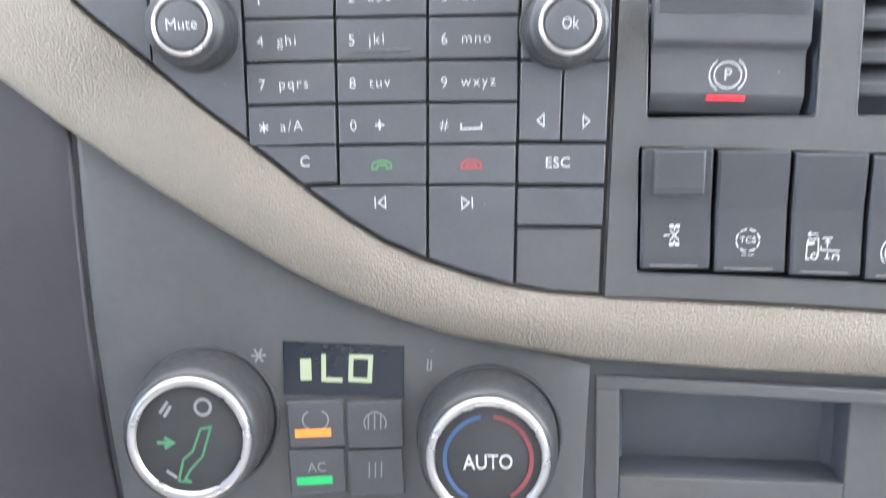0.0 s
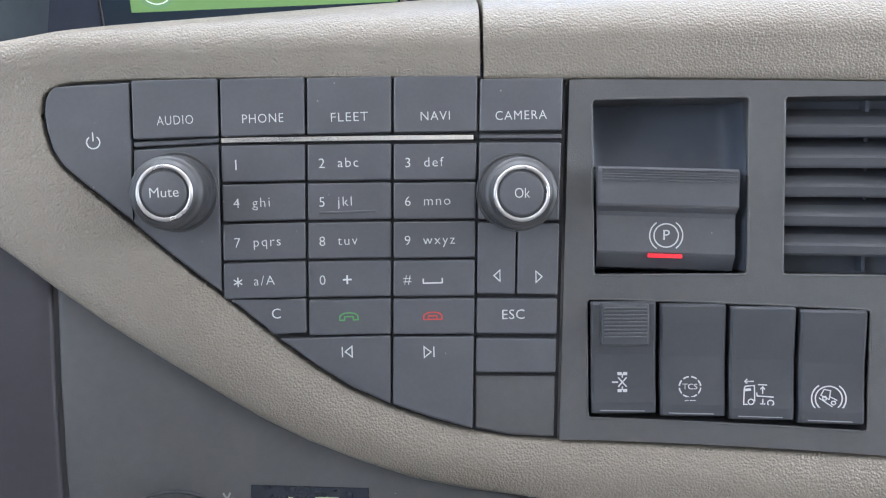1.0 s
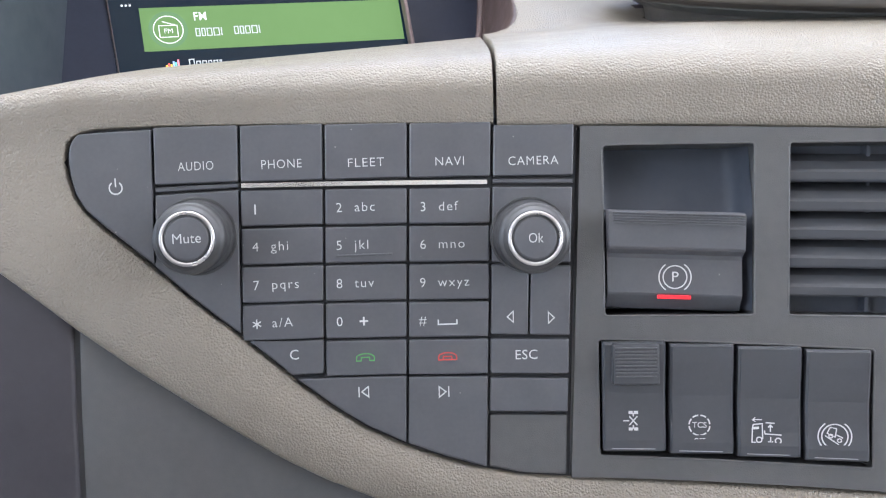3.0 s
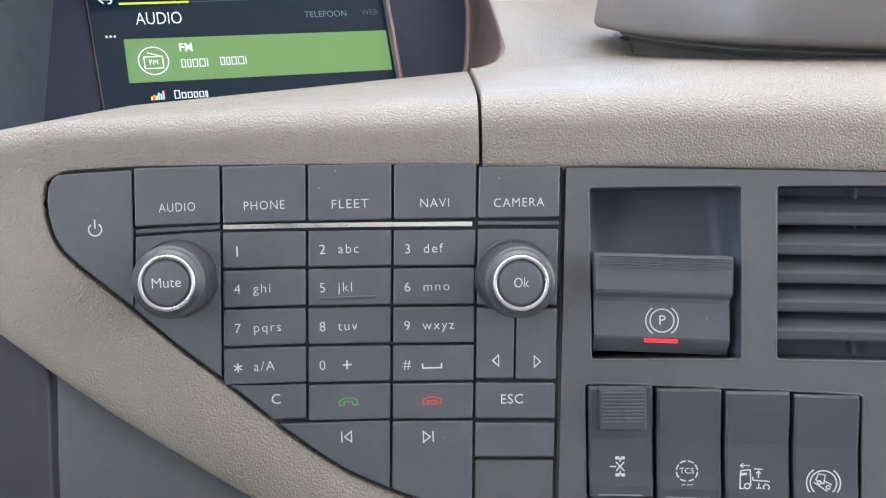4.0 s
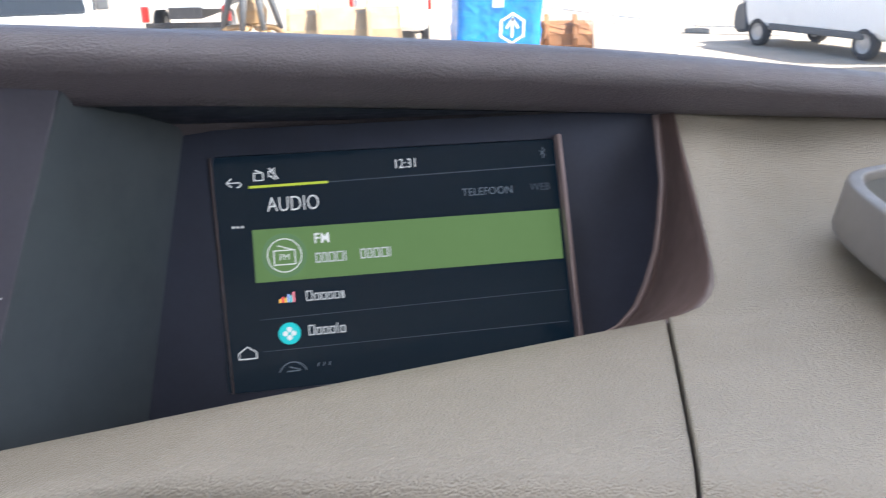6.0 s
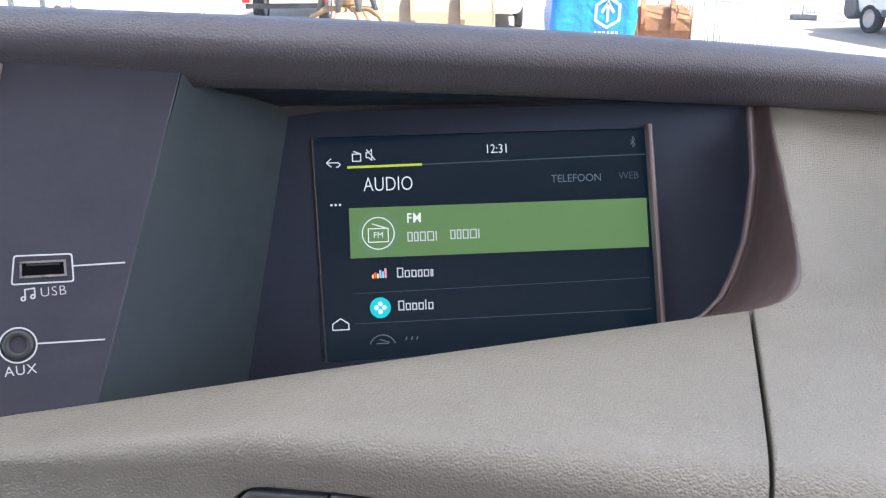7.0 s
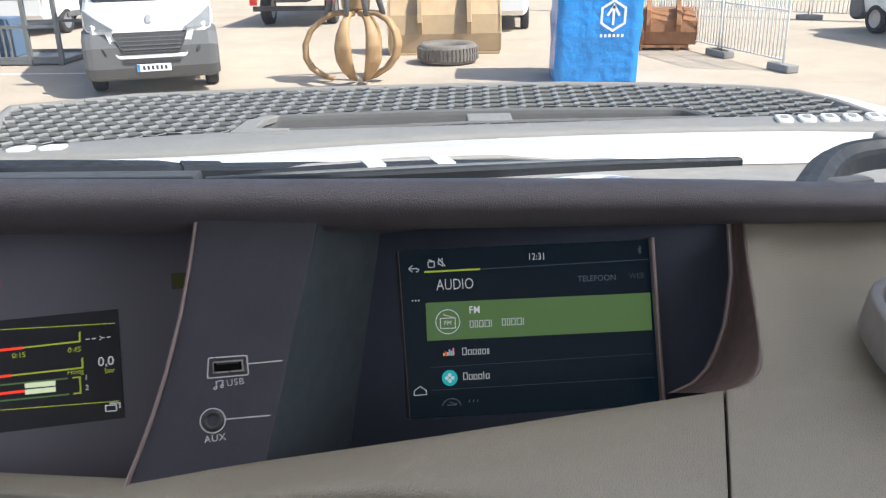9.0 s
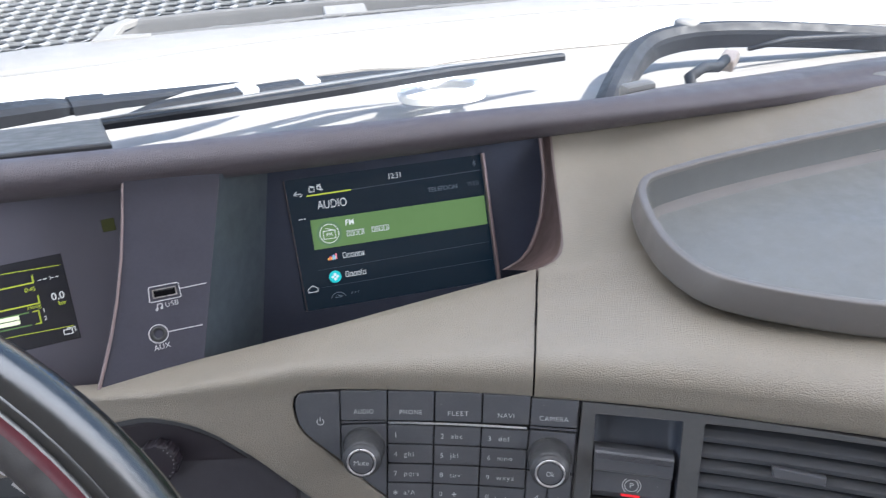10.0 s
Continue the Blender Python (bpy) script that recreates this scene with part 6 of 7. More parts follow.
part("arm", strip([wz(-0.66, 0.50, 0.0), wz(-0.45, 0.568), wz(-0.33, 0.620), wz(-0.262, 0.664), wz(-0.243, 0.672)], [0.045, 0.05, 0.046, 0.034, 0.022], [0.018, 0.017, 0.015, 0.012, 0.009]), WIPER, wl, "broad black wiper arm")
part("joint", strip([wz(-0.247, 0.668), wz(-0.218, 0.682)], [0.032, 0.03], [0.0115, 0.0105]), WIPER, wl, "black hinge block")
part("blade", strip([wz(-0.218, 0.682), wz(-0.14, 0.710), wz(-0.105, 0.736), wz(-0.080, 0.758)], [0.024, 0.022, 0.014, 0.002], [0.009, 0.008, 0.006, 0.002]), WIPER, wl, "black tapering blade")
wr = thing("windscreen_wiper", (0.03, 0.70, 2.16), "black wiper blade with grey topped bows on the scuttle", "wiper")
part("blade", strip([wz(-0.20, 0.560), wz(-0.1, 0.604), wz(0.0, 0.653), wz(0.11, 0.716), wz(0.243, 0.768)], [0.008, 0.012, 0.013, 0.012, 0.009], [0.006, 0.007, 0.008, 0.008, 0.007]), WIPER, wr, "black rubber blade")
part("blade_rail", strip([wz(-0.196, 0.575, 0.004), wz(-0.1, 0.618, 0.005), wz(0.0, 0.668, 0.006), wz(0.11, 0.730, 0.005), wz(0.2, 0.764, 0.003)], [0.003, 0.006, 0.006, 0.006, 0.003], [0.003, 0.004, 0.004, 0.004, 0.002]), BUMPERGREY, wr, "grey rail along the blade")
part("bow", strip([wz(-0.190, 0.590), wz(-0.16, 0.628), wz(-0.09, 0.663), wz(-0.03, 0.690), wz(0.03, 0.725), wz(0.108, 0.755)], [0.003, 0.018, 0.022, 0.022, 0.018, 0.003], [0.002, 0.008, 0.010, 0.010, 0.008, 0.003]), WIPER, wr, "black curved bow")
part("bow_cover", strip([wz(-0.19, 0.606), wz(-0.14, 0.664, 0.006), wz(-0.06, 0.70, 0.008), wz(0.02, 0.745, 0.008), wz(0.11, 0.765, 0.002)], [0.002, 0.010, 0.012, 0.010, 0.002], [0.002, 0.004, 0.005, 0.004, 0.002]), SCUTTLE, wr, "grey cover edge above the bow")
for x, y in ((-0.087, 0.666), (-0.031, 0.690)):
    bm = bmesh.new()
    boxmesh(bm, pose(x, y, wz(x, y)[2] + 0.002, 0, 0, 22), 0.016, 0.026, 0.010, 0.002)
    part("clip", bm, WHITEPAINT, wr, "white clip")
wp = thing("windscreen_wiper", (0.36, 0.78, 2.15), "black bent wiper arm with pivot beside the cowl", "wiper")
hz = lambda x, y, d: Vector((x, y, 2.137 - 0.1 * (y - 0.75) + d))
bm = bmesh.new()
arm = [(0.225, 0.585, 2.135), (0.246, 0.628, 2.144), (0.270, 0.675, 2.150), (0.303, 0.737, 2.151), (0.334, 0.788, 2.151), (0.366, 0.823, 2.151), (0.412, 0.843, 2.151), (0.47, 0.846, 2.150), (0.55, 0.848, 2.143), (0.66, 0.850, 2.130), (0.80, 0.852, 2.112)]
arm = [Vector(p) for p in arm]
rows = []
fine_arm = []
for i in range(len(arm) - 1):
    p0, p1, p2, p3 = arm[max(i - 1, 0)], arm[i], arm[i + 1], arm[min(i + 2, len(arm) - 1)]
    for j in range(5):
        t = j / 5
        fine_arm.append(0.5 * ((2 * p1) + (p2 - p0) * t + (2 * p0 - 5 * p1 + 4 * p2 - p3) * t * t + (3 * p1 - p0 - 3 * p2 + p3) * t ** 3))
fine_arm.append(arm[-1])
for i, p in enumerate(fine_arm):
    d = (fine_arm[min(i + 1, len(fine_arm) - 1)] - fine_arm[max(i - 1, 0)]).normalized()
    sd = d.cross(Vector((0, 0, 1))).normalized() * (0.0145 if i < 36 else 0.0145 - 0.0005 * (i - 36))
    up = Vector((0, 0, 1))
    rows.append([p + sd * 0.95 - up * 0.020, p + sd - up * 0.004, p + sd * 0.92 + up * 0.001, p + sd * 0.35 + up * 0.008, p - sd * 0.2 + up * 0.008, p - sd * 0.92 + up * 0.001, p - sd - up * 0.004, p - sd * 0.95 - up * 0.020])
sheet(bm, rows, True)
part("arm", bm, WIPER, wp, "thick black curved arm with a ridged top")
bm = bmesh.new()
lathe(bm, lambda a, b, w: Vector((0.418 + a / 1000, 0.852 + b / 1000, 2.158 + w / 1000)), (0, 0), [(15, -8), (15, 1), (13, 3.5), (6, 4.5), (0.001, 4.6)], 20)
part("pivot_cap", bm, LID, wp, "grey pivot cap", smooth=True)
bm = bmesh.new()
tube(bm, [hz(0.475, 0.80, 0.006), hz(0.53, 0.815, 0.010), hz(0.64, 0.84, 0.002), hz(0.8, 0.86, -0.01)], [0.003, 0.004, 0.004, 0.004], 8)
part("blade", bm, WIPER, wp, "black rubber blade", smooth=True)
# paper-white ring, wire and clip on top of the dashboard
ring = thing("plastic_ring", (0.1, 0.717, 2.145), "white plastic ring lying by the windscreen", "ring")
bm = bmesh.new()
RING_C = Vector((0.101, 0.717))
oval = lambda f, g, k: [(RING_C.x + 0.045 * f * math.copysign(abs(math.cos(2 * math.pi * i / 40)) ** k, math.cos(2 * math.pi * i / 40)), RING_C.y + 0.040 * g * math.copysign(abs(math.sin(2 * math.pi * i / 40)) ** k, math.sin(2 * math.pi * i / 40))) for i in range(40)]
rows = [[Vector((a + (0.006 if f < 0.8 else 0), b + (0.004 if f < 0.8 else 0), 2.146 - 0.1 * (b - 0.717) + dz)) for a, b in oval(f, g, k)] for f, g, k, dz in ((1.0, 1.0, 0.75, -0.004), (1.0, 1.0, 0.75, 0.003), (0.97, 0.97, 0.75, 0.005), (0.68, 0.62, 1.0, 0.005), (0.64, 0.57, 1.0, 0.003), (0.64, 0.57, 1.0, -0.004))]
sheet(bm, rows, True)
part("ring", bm, WHITEPAINT, ring, smooth=False)
wire = thing("wire_connector", hz(0.36, 0.66, 0.0), "black wire end with a white connector", "cable")
bm = bmesh.new()
tube(bm, [hz(0.325, 0.60, 0.0), hz(0.335, 0.645, 0.02), hz(0.36, 0.67, 0.022), hz(0.385, 0.69, 0.016), hz(0.40, 0.705, 0.02)], 0.0055, 10)
part("wire", bm, WIPER, wire, "black wrapped wire", smooth=True)
bm = bmesh.new()
boxmesh(bm, look(hz(0.40, 0.705, 0.02), hz(0.44, 0.76, 0.03)) @ pose(0, -0.008, -0.034), 0.017, 0.013, 0.034, 0.003)
part("plug", bm, PLUG, wire, "white plastic plug")
clip = thing("mounting_clip", (0.246, 0.55, 2.19), "small grey clip behind the brown cowl", "clip")
bm = bmesh.new()
boxmesh(bm, pose(0.246, 0.55, 2.188, 0, 0, 18), 0.03, 0.014, 0.014, 0.004)
part("body", bm, LID, clip)

# ---- yard ----
CONCRETE = material("sunlit_concrete", (0.42, 0.35, 0.27), 0.85, var=0.14, scale=0.6, bump=0.004, bump_scale=30)
bm = bmesh.new()
gx = [-400, -60, -30, -18, -9, 0, 9, 18, 30, 60, 400]
sheet(bm, [[Vector((x, y, 0)) for y in (-60, -20, 0, 10, 20, 30, 45, 80, 400)] for x in gx])
tagged(part("ground", bm, CONCRETE), "pale dusty concrete yard", "ground", kind="structure")
# ---- things in the yard ----
VANWHITE = material("white_van_paint", (0.78, 0.78, 0.77), 0.3, var=0.03, scale=2, coat=0.4)
BUMPER = material("grey_bumper_plastic", (0.105, 0.107, 0.11), 0.6, var=0.1, scale=6)
TYRE = material("black_tyre_rubber", (0.03, 0.03, 0.032), 0.8, var=0.2, scale=20)
DUSTYTYRE = material("dusty_tyre_rubber", (0.17, 0.15, 0.13), 0.9, var=0.25, scale=9)
GALVA = material("galvanised_cage_steel", (0.2, 0.21, 0.21), 0.5, metal=0.3, var=0.2, scale=6)
RIM = material("grey_steel_rim", (0.35, 0.35, 0.35), 0.4, metal=0.7, var=0.1)
DARKGLASS = material("dark_car_glass", (0.02, 0.025, 0.03), 0.08, var=0.05)
LAMPGLASS = material("headlight_glass", (0.2, 0.215, 0.225), 0.12, var=0.2, scale=8)
REDGLASS = material("red_light_glass", (0.5, 0.03, 0.02), 0.25)
OCHRE = material("ochre_worn_steel", (0.36, 0.23, 0.11), 0.6, var=0.3, scale=3, bump=0.003, bump_scale=40)
SAND = material("sand_painted_steel", (0.42, 0.30, 0.17), 0.6, var=0.2, scale=3, bump=0.003, bump_scale=30)
RUST = material("rusty_orange_steel", (0.33, 0.15, 0.06), 0.7, var=0.35, scale=4, bump=0.004, bump_scale=40)
BLUE = material("blue_plastic_sheet", (0.025, 0.24, 0.64), 0.22, var=0.22, scale=2.5, bump=0.05, bump_scale=3.2)
SIGNWHITE = material("white_sign_print", (0.75, 0.78, 0.8), 0.5)
FENCE = material("galvanised_fence", (0.8, 0.79, 0.76), 0.5, metal=0.0, var=0.08)
BLOCK = material("grey_concrete_block", (0.25, 0.25, 0.24), 0.85, var=0.15, scale=8)
CHASSIS = material("dark_chassis", (0.04, 0.04, 0.042), 0.6, var=0.2, scale=5)
GREENSHEET = material("green_wall_sheet", (0.12, 0.28, 0.1), 0.6, var=0.1, scale=2)
PALESHEET = material("pale_wall_sheet", (0.5, 0.52, 0.42), 0.6, var=0.08, scale=1)
LINEPAINT = material("white_line_paint", (0.7, 0.7, 0.68), 0.7, var=0.1, scale=6)


def prism(bm, m, outline, x0, x1, bev=0.0):
    """A body whose side view is an outline of (y, z) points, from x0 to x1 of the pose m, drawn in a little towards its sides."""
    k = len(outline)
    cy, cz = sum(p[0] for p in outline) / k, sum(p[1] for p in outline) / k
    rows = []
    for x, f in ((x0, 1 - bev * 1.2), (x0 + bev * 0.4, 1 - bev * 0.4), (x0 + bev, 1.0), (x1 - bev, 1.0), (x1 - bev * 0.4, 1 - bev * 0.4), (x1, 1 - bev * 1.2)):
        rows.append([m @ Vector((x, cy + (y - cy) * f, cz + (z - cz) * f)) for y, z in outline])
    vs = sheet(bm, rows, True)
    bm.faces.new(vs[0])
    bm.faces.new(vs[-1][::-1])


def wheel_parts(parent, m, radius, width):
    """A tyre with its rim, axle along the x of the pose m."""
    bm = bmesh.new()
    prof = [(0.62, -0.5), (0.9, -0.5), (0.98, -0.38), (1.0, -0.2), (1.0, 0.2), (0.98, 0.38), (0.9, 0.5), (0.62, 0.5), (0.62, -0.5)]
    sheet(bm, [[m @ Vector((w * width, r * radius * math.cos(2 * math.pi * i / 28), r * radius * math.sin(2 * math.pi * i / 28))) for i in range(28)] for r, w in prof], True)
    ty = part("wheel", bm, TYRE, parent, "black tyre on a steel rim", smooth=True)
    bm = bmesh.new()
    rp = [(0.63, -0.42), (0.58, -0.46), (0.5, -0.3), (0.3, -0.26), (0.12, -0.34), (0.001, -0.34)]
    for sg in (1, -1):
        sheet(bm, [[m @ Vector((sg * w * width, r * radius * math.cos(2 * math.pi * i / 24), r * radius * math.sin(2 * math.pi * i / 24))) for i in range(24)] for r, w in rp], True)
    part("rim", bm, RIM, ty, smooth=True)


def van(at, turn, label, scale=1.0, mat=None, plate_on=True):
    """A panel van that faces along -y of its pose before the turn."""
    mat = mat or VANWHITE
    th = thing("van", at, label, "van", "vans in the yard")
    m = Matrix.Translation(at) @ pose(0, 0, 0, 0, 0, turn) @ Matrix.Scale(scale, 4)
    bm = bmesh.new()
    prism(bm, m, [(-0.78, 0.62), (-0.86, 0.90), (-0.84, 1.10), (-0.66, 1.26), (-0.05, 1.42), (0.75, 2.22), (1.15, 2.45), (4.3, 2.48), (4.42, 2.32), (4.45, 0.55), (4.3, 0.42), (-0.6, 0.42)], -1.0, 1.0, 0.16)
    part("body", bm, mat, th, "painted van body", smooth=False)
    bm = bmesh.new()
    prism(bm, m, [(-0.88, 0.30), (-0.95, 0.46), (-0.95, 0.78), (-0.86, 0.98), (-0.55, 1.10), (-0.40, 0.5), (-0.45, 0.34), (-0.8, 0.26)], -1.02, 1.02, 0.14)
    bp = part("bumper", bm, BUMPER, th, "dark grey plastic bumper")
    bm = bmesh.new()
    fm = lambda a, b, w: m @ Vector((a, -0.97 - w + 0.12 * (abs(a) / 0.6) ** 2 * 0.3 + max(0, b - 0.8) * 0.25, b))
    slab(bm, fm, rounded([(-0.70, 1.10), (0.70, 1.10), (0.66, 0.98), (0.52, 0.60), (-0.52, 0.60), (-0.66, 0.98)], 0.06, 3), -0.12, 0.012, 0.01)
    part("grille_frame", bm, mat, th, "pale frame round the grille")
    bm = bmesh.new()
    slab(bm, fm, rounded([(-0.57, 1.00), (0.57, 1.00), (0.54, 0.92), (0.43, 0.69), (-0.43, 0.69), (-0.54, 0.92)], 0.04, 3), -0.1, 0.026, 0.008)
    gr = part("grille", bm, CHASSIS, th, "black front grille")
    for i in range(4):
        bm = bmesh.new()
        boxmesh(bm, m @ pose(0, -0.98 + 0.018 * i, 0.74 + i * 0.06), 0.86 + 0.045 * i, 0.02, 0.016)
        part("grille_bar", bm, BUMPER, gr)
    bm = bmesh.new()
    slab(bm, lambda a, b, w: m @ Vector((a, -0.965 - w, b)), rounded([(-0.46, 0.60), (0.46, 0.60), (0.42, 0.54), (-0.42, 0.54)], 0.02, 2), -0.1, 0.012, 0.006)
    part("lower_intake", bm, CHASSIS, bp, "black lower air intake")
    for sg in (-1, 1):
        bm = bmesh.new()
        hm = lambda a, b, w: m @ Vector((sg * a, -0.98 - w + 0.45 * (a - 0.5) ** 2 * 2.2 + (b - 0.98) * 0.42, b))
        slab(bm, hm, rounded([(0.50, 1.04), (0.93, 1.04), (0.97, 1.36), (0.84, 1.26)], 0.05, 3), -0.14, 0.015, 0.01)
        part("headlight", bm, LAMPGLASS, th, "clear swept headlight")
        bm = bmesh.new()
        slab(bm, lambda a, b, w: m @ Vector((sg * a, -0.955 - w + max(0, a - 0.7) * 0.35, b)), rounded([(0.66, 0.66), (0.95, 0.78), (0.93, 0.88), (0.70, 0.76)], 0.03, 3), -0.1, 0.012, 0.008)
        part("fog_lamp", bm, CHASSIS, bp, "dark fog lamp pocket", smooth=False)
        for wy in (0.0, 3.45):
            wheel_parts(th, m @ pose(sg * 0.9, wy, 0.345), 0.345, 0.215)
        bm = bmesh.new()
        boxmesh(bm, m @ pose(sg * 1.12, 0.35, 1.45), 0.2, 0.12, 0.36, 0.03)
        part("mirror", bm, BUMPER, th, "dark door mirror")
        bm = bmesh.new()
        boxmesh(bm, m @ pose(sg * 1.0, 4.43, 0.95), 0.1, 0.06, 0.7, 0.02)
        part("tail_light", bm, REDGLASS, th, "red tail light")
    bm = bmesh.new()
    gm = lambda a, b, w: m @ Vector((a, -0.12 + (b - 1.38) * 0.96 - w * 0.7, b + w * 0.7))
    slab(bm, gm, rounded([(-0.86, 1.42), (0.86, 1.42), (0.78, 2.16), (-0.78, 2.16)], 0.08, 3), -0.05, 0.02, 0.01)
    part("windscreen", bm, DARKGLASS, th, "dark windscreen")
    for sg in (-1, 1):
        bm = bmesh.new()
        slab(bm, lambda a, b, w: m @ Vector((sg * (0.985 + w), a, b)), rounded([(0.1, 1.44), (1.25, 1.48), (1.25, 2.05), (0.75, 2.0)], 0.06, 3), -0.05, 0.02, 0.008)
        part("side_window", bm, DARKGLASS, th, "dark side window")
    bm = bmesh.new()
    boxmesh(bm, m @ pose(0, 1.9, 0.42), 2.04, 3.0, 0.16, 0.04)
    part("sill", bm, BUMPER, th, "dark grey side skirt")
    if plate_on:
        bm = bmesh.new()
        boxmesh(bm, m @ pose(0.0, -0.975, 0.40), 0.52, 0.02, 0.115, 0.005)
        part("number_plate", bm, SIGNWHITE, bp, "white plate with plain bars")
        bm = bmesh.new()
        for i in range(6):
            boxmesh(bm, m @ pose(-0.15 + i * 0.066, -0.987, 0.428), 0.034, 0.004, 0.06)
        part("plate_bars", bm, CHASSIS, bp, "plain dark bars")
        bm = bmesh.new()
        boxmesh(bm, m @ pose(-0.235, -0.987, 0.402), 0.045, 0.004, 0.11)
        part("plate_edge", bm, BLUE, bp, "blue strip on the plate")
        bm = bmesh.new()
        slab(bm, lambda a, b, w: m @ Vector((a, -0.80 - w + (b - 1.15) * 0.6, b)), rounded([(-0.05, 1.13), (0.05, 1.13), (0.06, 1.23), (-0.03, 1.25)], 0.02, 2), -0.05, 0.03, 0.008)
        part("badge_shape", bm, RIM, th, "plain grey badge shape")
    return th


van((-5.52, 14.2, 0), 20, "white panel van facing the yard with grey bumper", 1.02)
van((10.54, 21.0, 0), 194, "white panel van parked beyond the fence", 1.0, plate_on=False)
van((0.55, 26.5, 0), 178, "white panel van seen from behind, far off", 1.0, plate_on=False)
van((-12.2, 27.0, 0), 176, "white van far behind the metal cage", 1.0, plate_on=False)

# grapple with curved tines
gp = thing("grapple", (-2.05, 14.6, 0), "ochre steel grapple with curved tines on the ground", "grapple")
hub = Vector((-2.05, 14.6, 1.45))
bm = bmesh.new()
lathe(bm, lambda a, b, w: hub + Vector((a, b, w)), (0, 0), [(0.16, -0.28), (0.24, -0.2), (0.26, 0.0), (0.2, 0.12), (0.13, 0.2), (0.12, 0.6), (0.001, 0.62)], 20)
part("hub", bm, OCHRE, gp, "worn ochre hub")
TINE = [(0.20, 1.22), (0.42, 1.20), (0.62, 1.08), (0.76, 0.88), (0.80, 0.66), (0.74, 0.42), (0.58, 0.22), (0.36, 0.08), (0.14, 0.01)]
TINE_W = [0.12, 0.13, 0.16, 0.24, 0.30, 0.30, 0.25, 0.16, 0.03]
for deg, ajar in ((186, 0.28), (258, 0.0), (298, 0.05), (345, 0.0), (75, 0.1)):
    a = radians(deg)
    d, sd = Vector((math.cos(a), math.sin(a), 0)), Vector((-math.sin(a), math.cos(a), 0))
    rows = []
    for k in range(33):
        q = k / 4
        r, z, w = [interp(q, list(enumerate(col))) for col in ([p[0] for p in TINE], [p[1] for p in TINE], TINE_W)]
        r += ajar * (1.2 - z)
        c = Vector((hub.x, hub.y, 0)) + d * r + Vector((0, 0, z))
        inn = (Vector((hub.x, hub.y, 0.66)) - c).normalized()
        rows.append([c + sd * w * 0.5 + inn * 0.05, c + sd * w * 0.28, c - sd * w * 0.28, c - sd * w * 0.5 + inn * 0.05, c - sd * w * 0.3 + inn * 0.10, c + sd * w * 0.3 + inn * 0.10])
    bm = bmesh.new()
    vs = sheet(bm, rows, True)
    bm.faces.new(vs[0])
    bm.faces.new(vs[-1])
    part("tine", bm, OCHRE, gp, "curved worn steel tine", smooth=True)
    bm = bmesh.new()
    tube(bm, [hub + d * 0.16 + Vector((0, 0, 0.55)), hub + d * 0.36 + Vector((0, 0, 0.15)), Vector((hub.x, hub.y, 0)) + d * 0.5 + Vector((0, 0, 1.14))], [0.05, 0.06, 0.045], 10)
    part("ram", bm, BUMPER, gp, "grey hydraulic ram", smooth=True)


def bucket(at, turn, w, h, d, mat, label):
    """A digger bucket: curved shell, cheeks, ribs and a cutting edge."""
    th = thing("digger_bucket", at, label, "bucket", "digger buckets")
    m = Matrix.Translation(at) @ pose(0, 0, 0, 0, 0, turn)
    prof = [(0.0, 0.06), (-0.05, 0.35), (0.02, 0.66), (0.22, 0.90), (0.5, 1.0), (0.8, 0.98)]
    back = [(y * d, z * h) for y, z in prof]
    bm = bmesh.new()
    rows = []
    for x in (-w / 2, -w / 6, w / 6, w / 2):
        rows.append([m @ Vector((x, y, z)) for y, z in back] + [m @ Vector((x, y + 0.05, z - 0.05)) for y, z in reversed(back)])
    vs = sheet(bm, rows, True)
    bm.faces.new(vs[0])
    bm.faces.new(vs[-1])
    part("shell", bm, mat, th, "curved steel shell")
    for sg in (-1, 1):
        bm = bmesh.new()
        slab(bm, lambda a, b, t: m @ Vector((sg * (w / 2 + t), a, b)), back + [(0.95 * d, 0.5 * h), (0.9 * d, 0.05)], -0.04, 0.03, 0.01)
        part("cheek", bm, mat, th, "side plate")
    for fx in (-0.22, 0.22):
        bm = bmesh.new()
        slab(bm, lambda a, b, t: m @ Vector((fx * w + t, a, b)), [(-0.18 * d, 0.55 * h), (-0.05 * d, 0.95 * h), (0.3 * d, 1.2 * h), (0.4 * d, 0.98 * h), (0.03 * d, 0.62 * h), (-0.02 * d, 0.3 * h)], -0.05, 0.05, 0.015)
        part("lug", bm, mat, th, "mounting lug")
    bm = bmesh.new()
    boxmesh(bm, m @ pose(0, 0.45 * d, 0), w, 0.9 * d, 0.06, 0.015)
    part("floor_plate", bm, mat, th, "worn bottom plate")
    return th


bucket((-0.65, 17.9, 0), 3, 2.35, 1.25, 1.1, SAND, "large sand coloured digger bucket on the ground")
bucket((4.0, 18.2, 0.12), -8, 1.4, 0.75, 0.8, RUST, "rusty orange digger bucket on a pallet")
pal = thing("pallet", (4.0, 18.5, 0), "low rusty steel pallet under the bucket", "pallet")
for i in range(3):
    box("slat", pose(3.9, 18.2 + i * 0.3, 0.06), 1.3, 0.12, 0.05, RUST, pal)
for i in range(2):
    box("runner", pose(3.5 + i * 0.8, 18.5, 0), 0.12, 0.8, 0.06, RUST, pal)
bm = bmesh.new()
tube(bm, [(3.55, 18.1, 0.15), (3.45, 18.0, 0.7), (3.5, 18.15, 1.5)], 0.06, 10)
arm_ = thing("steel_hook", (3.5, 18.1, 0), "rusty steel arm leaning on the bucket", "arm")
part("bar", bm, RUST, arm_, smooth=True)

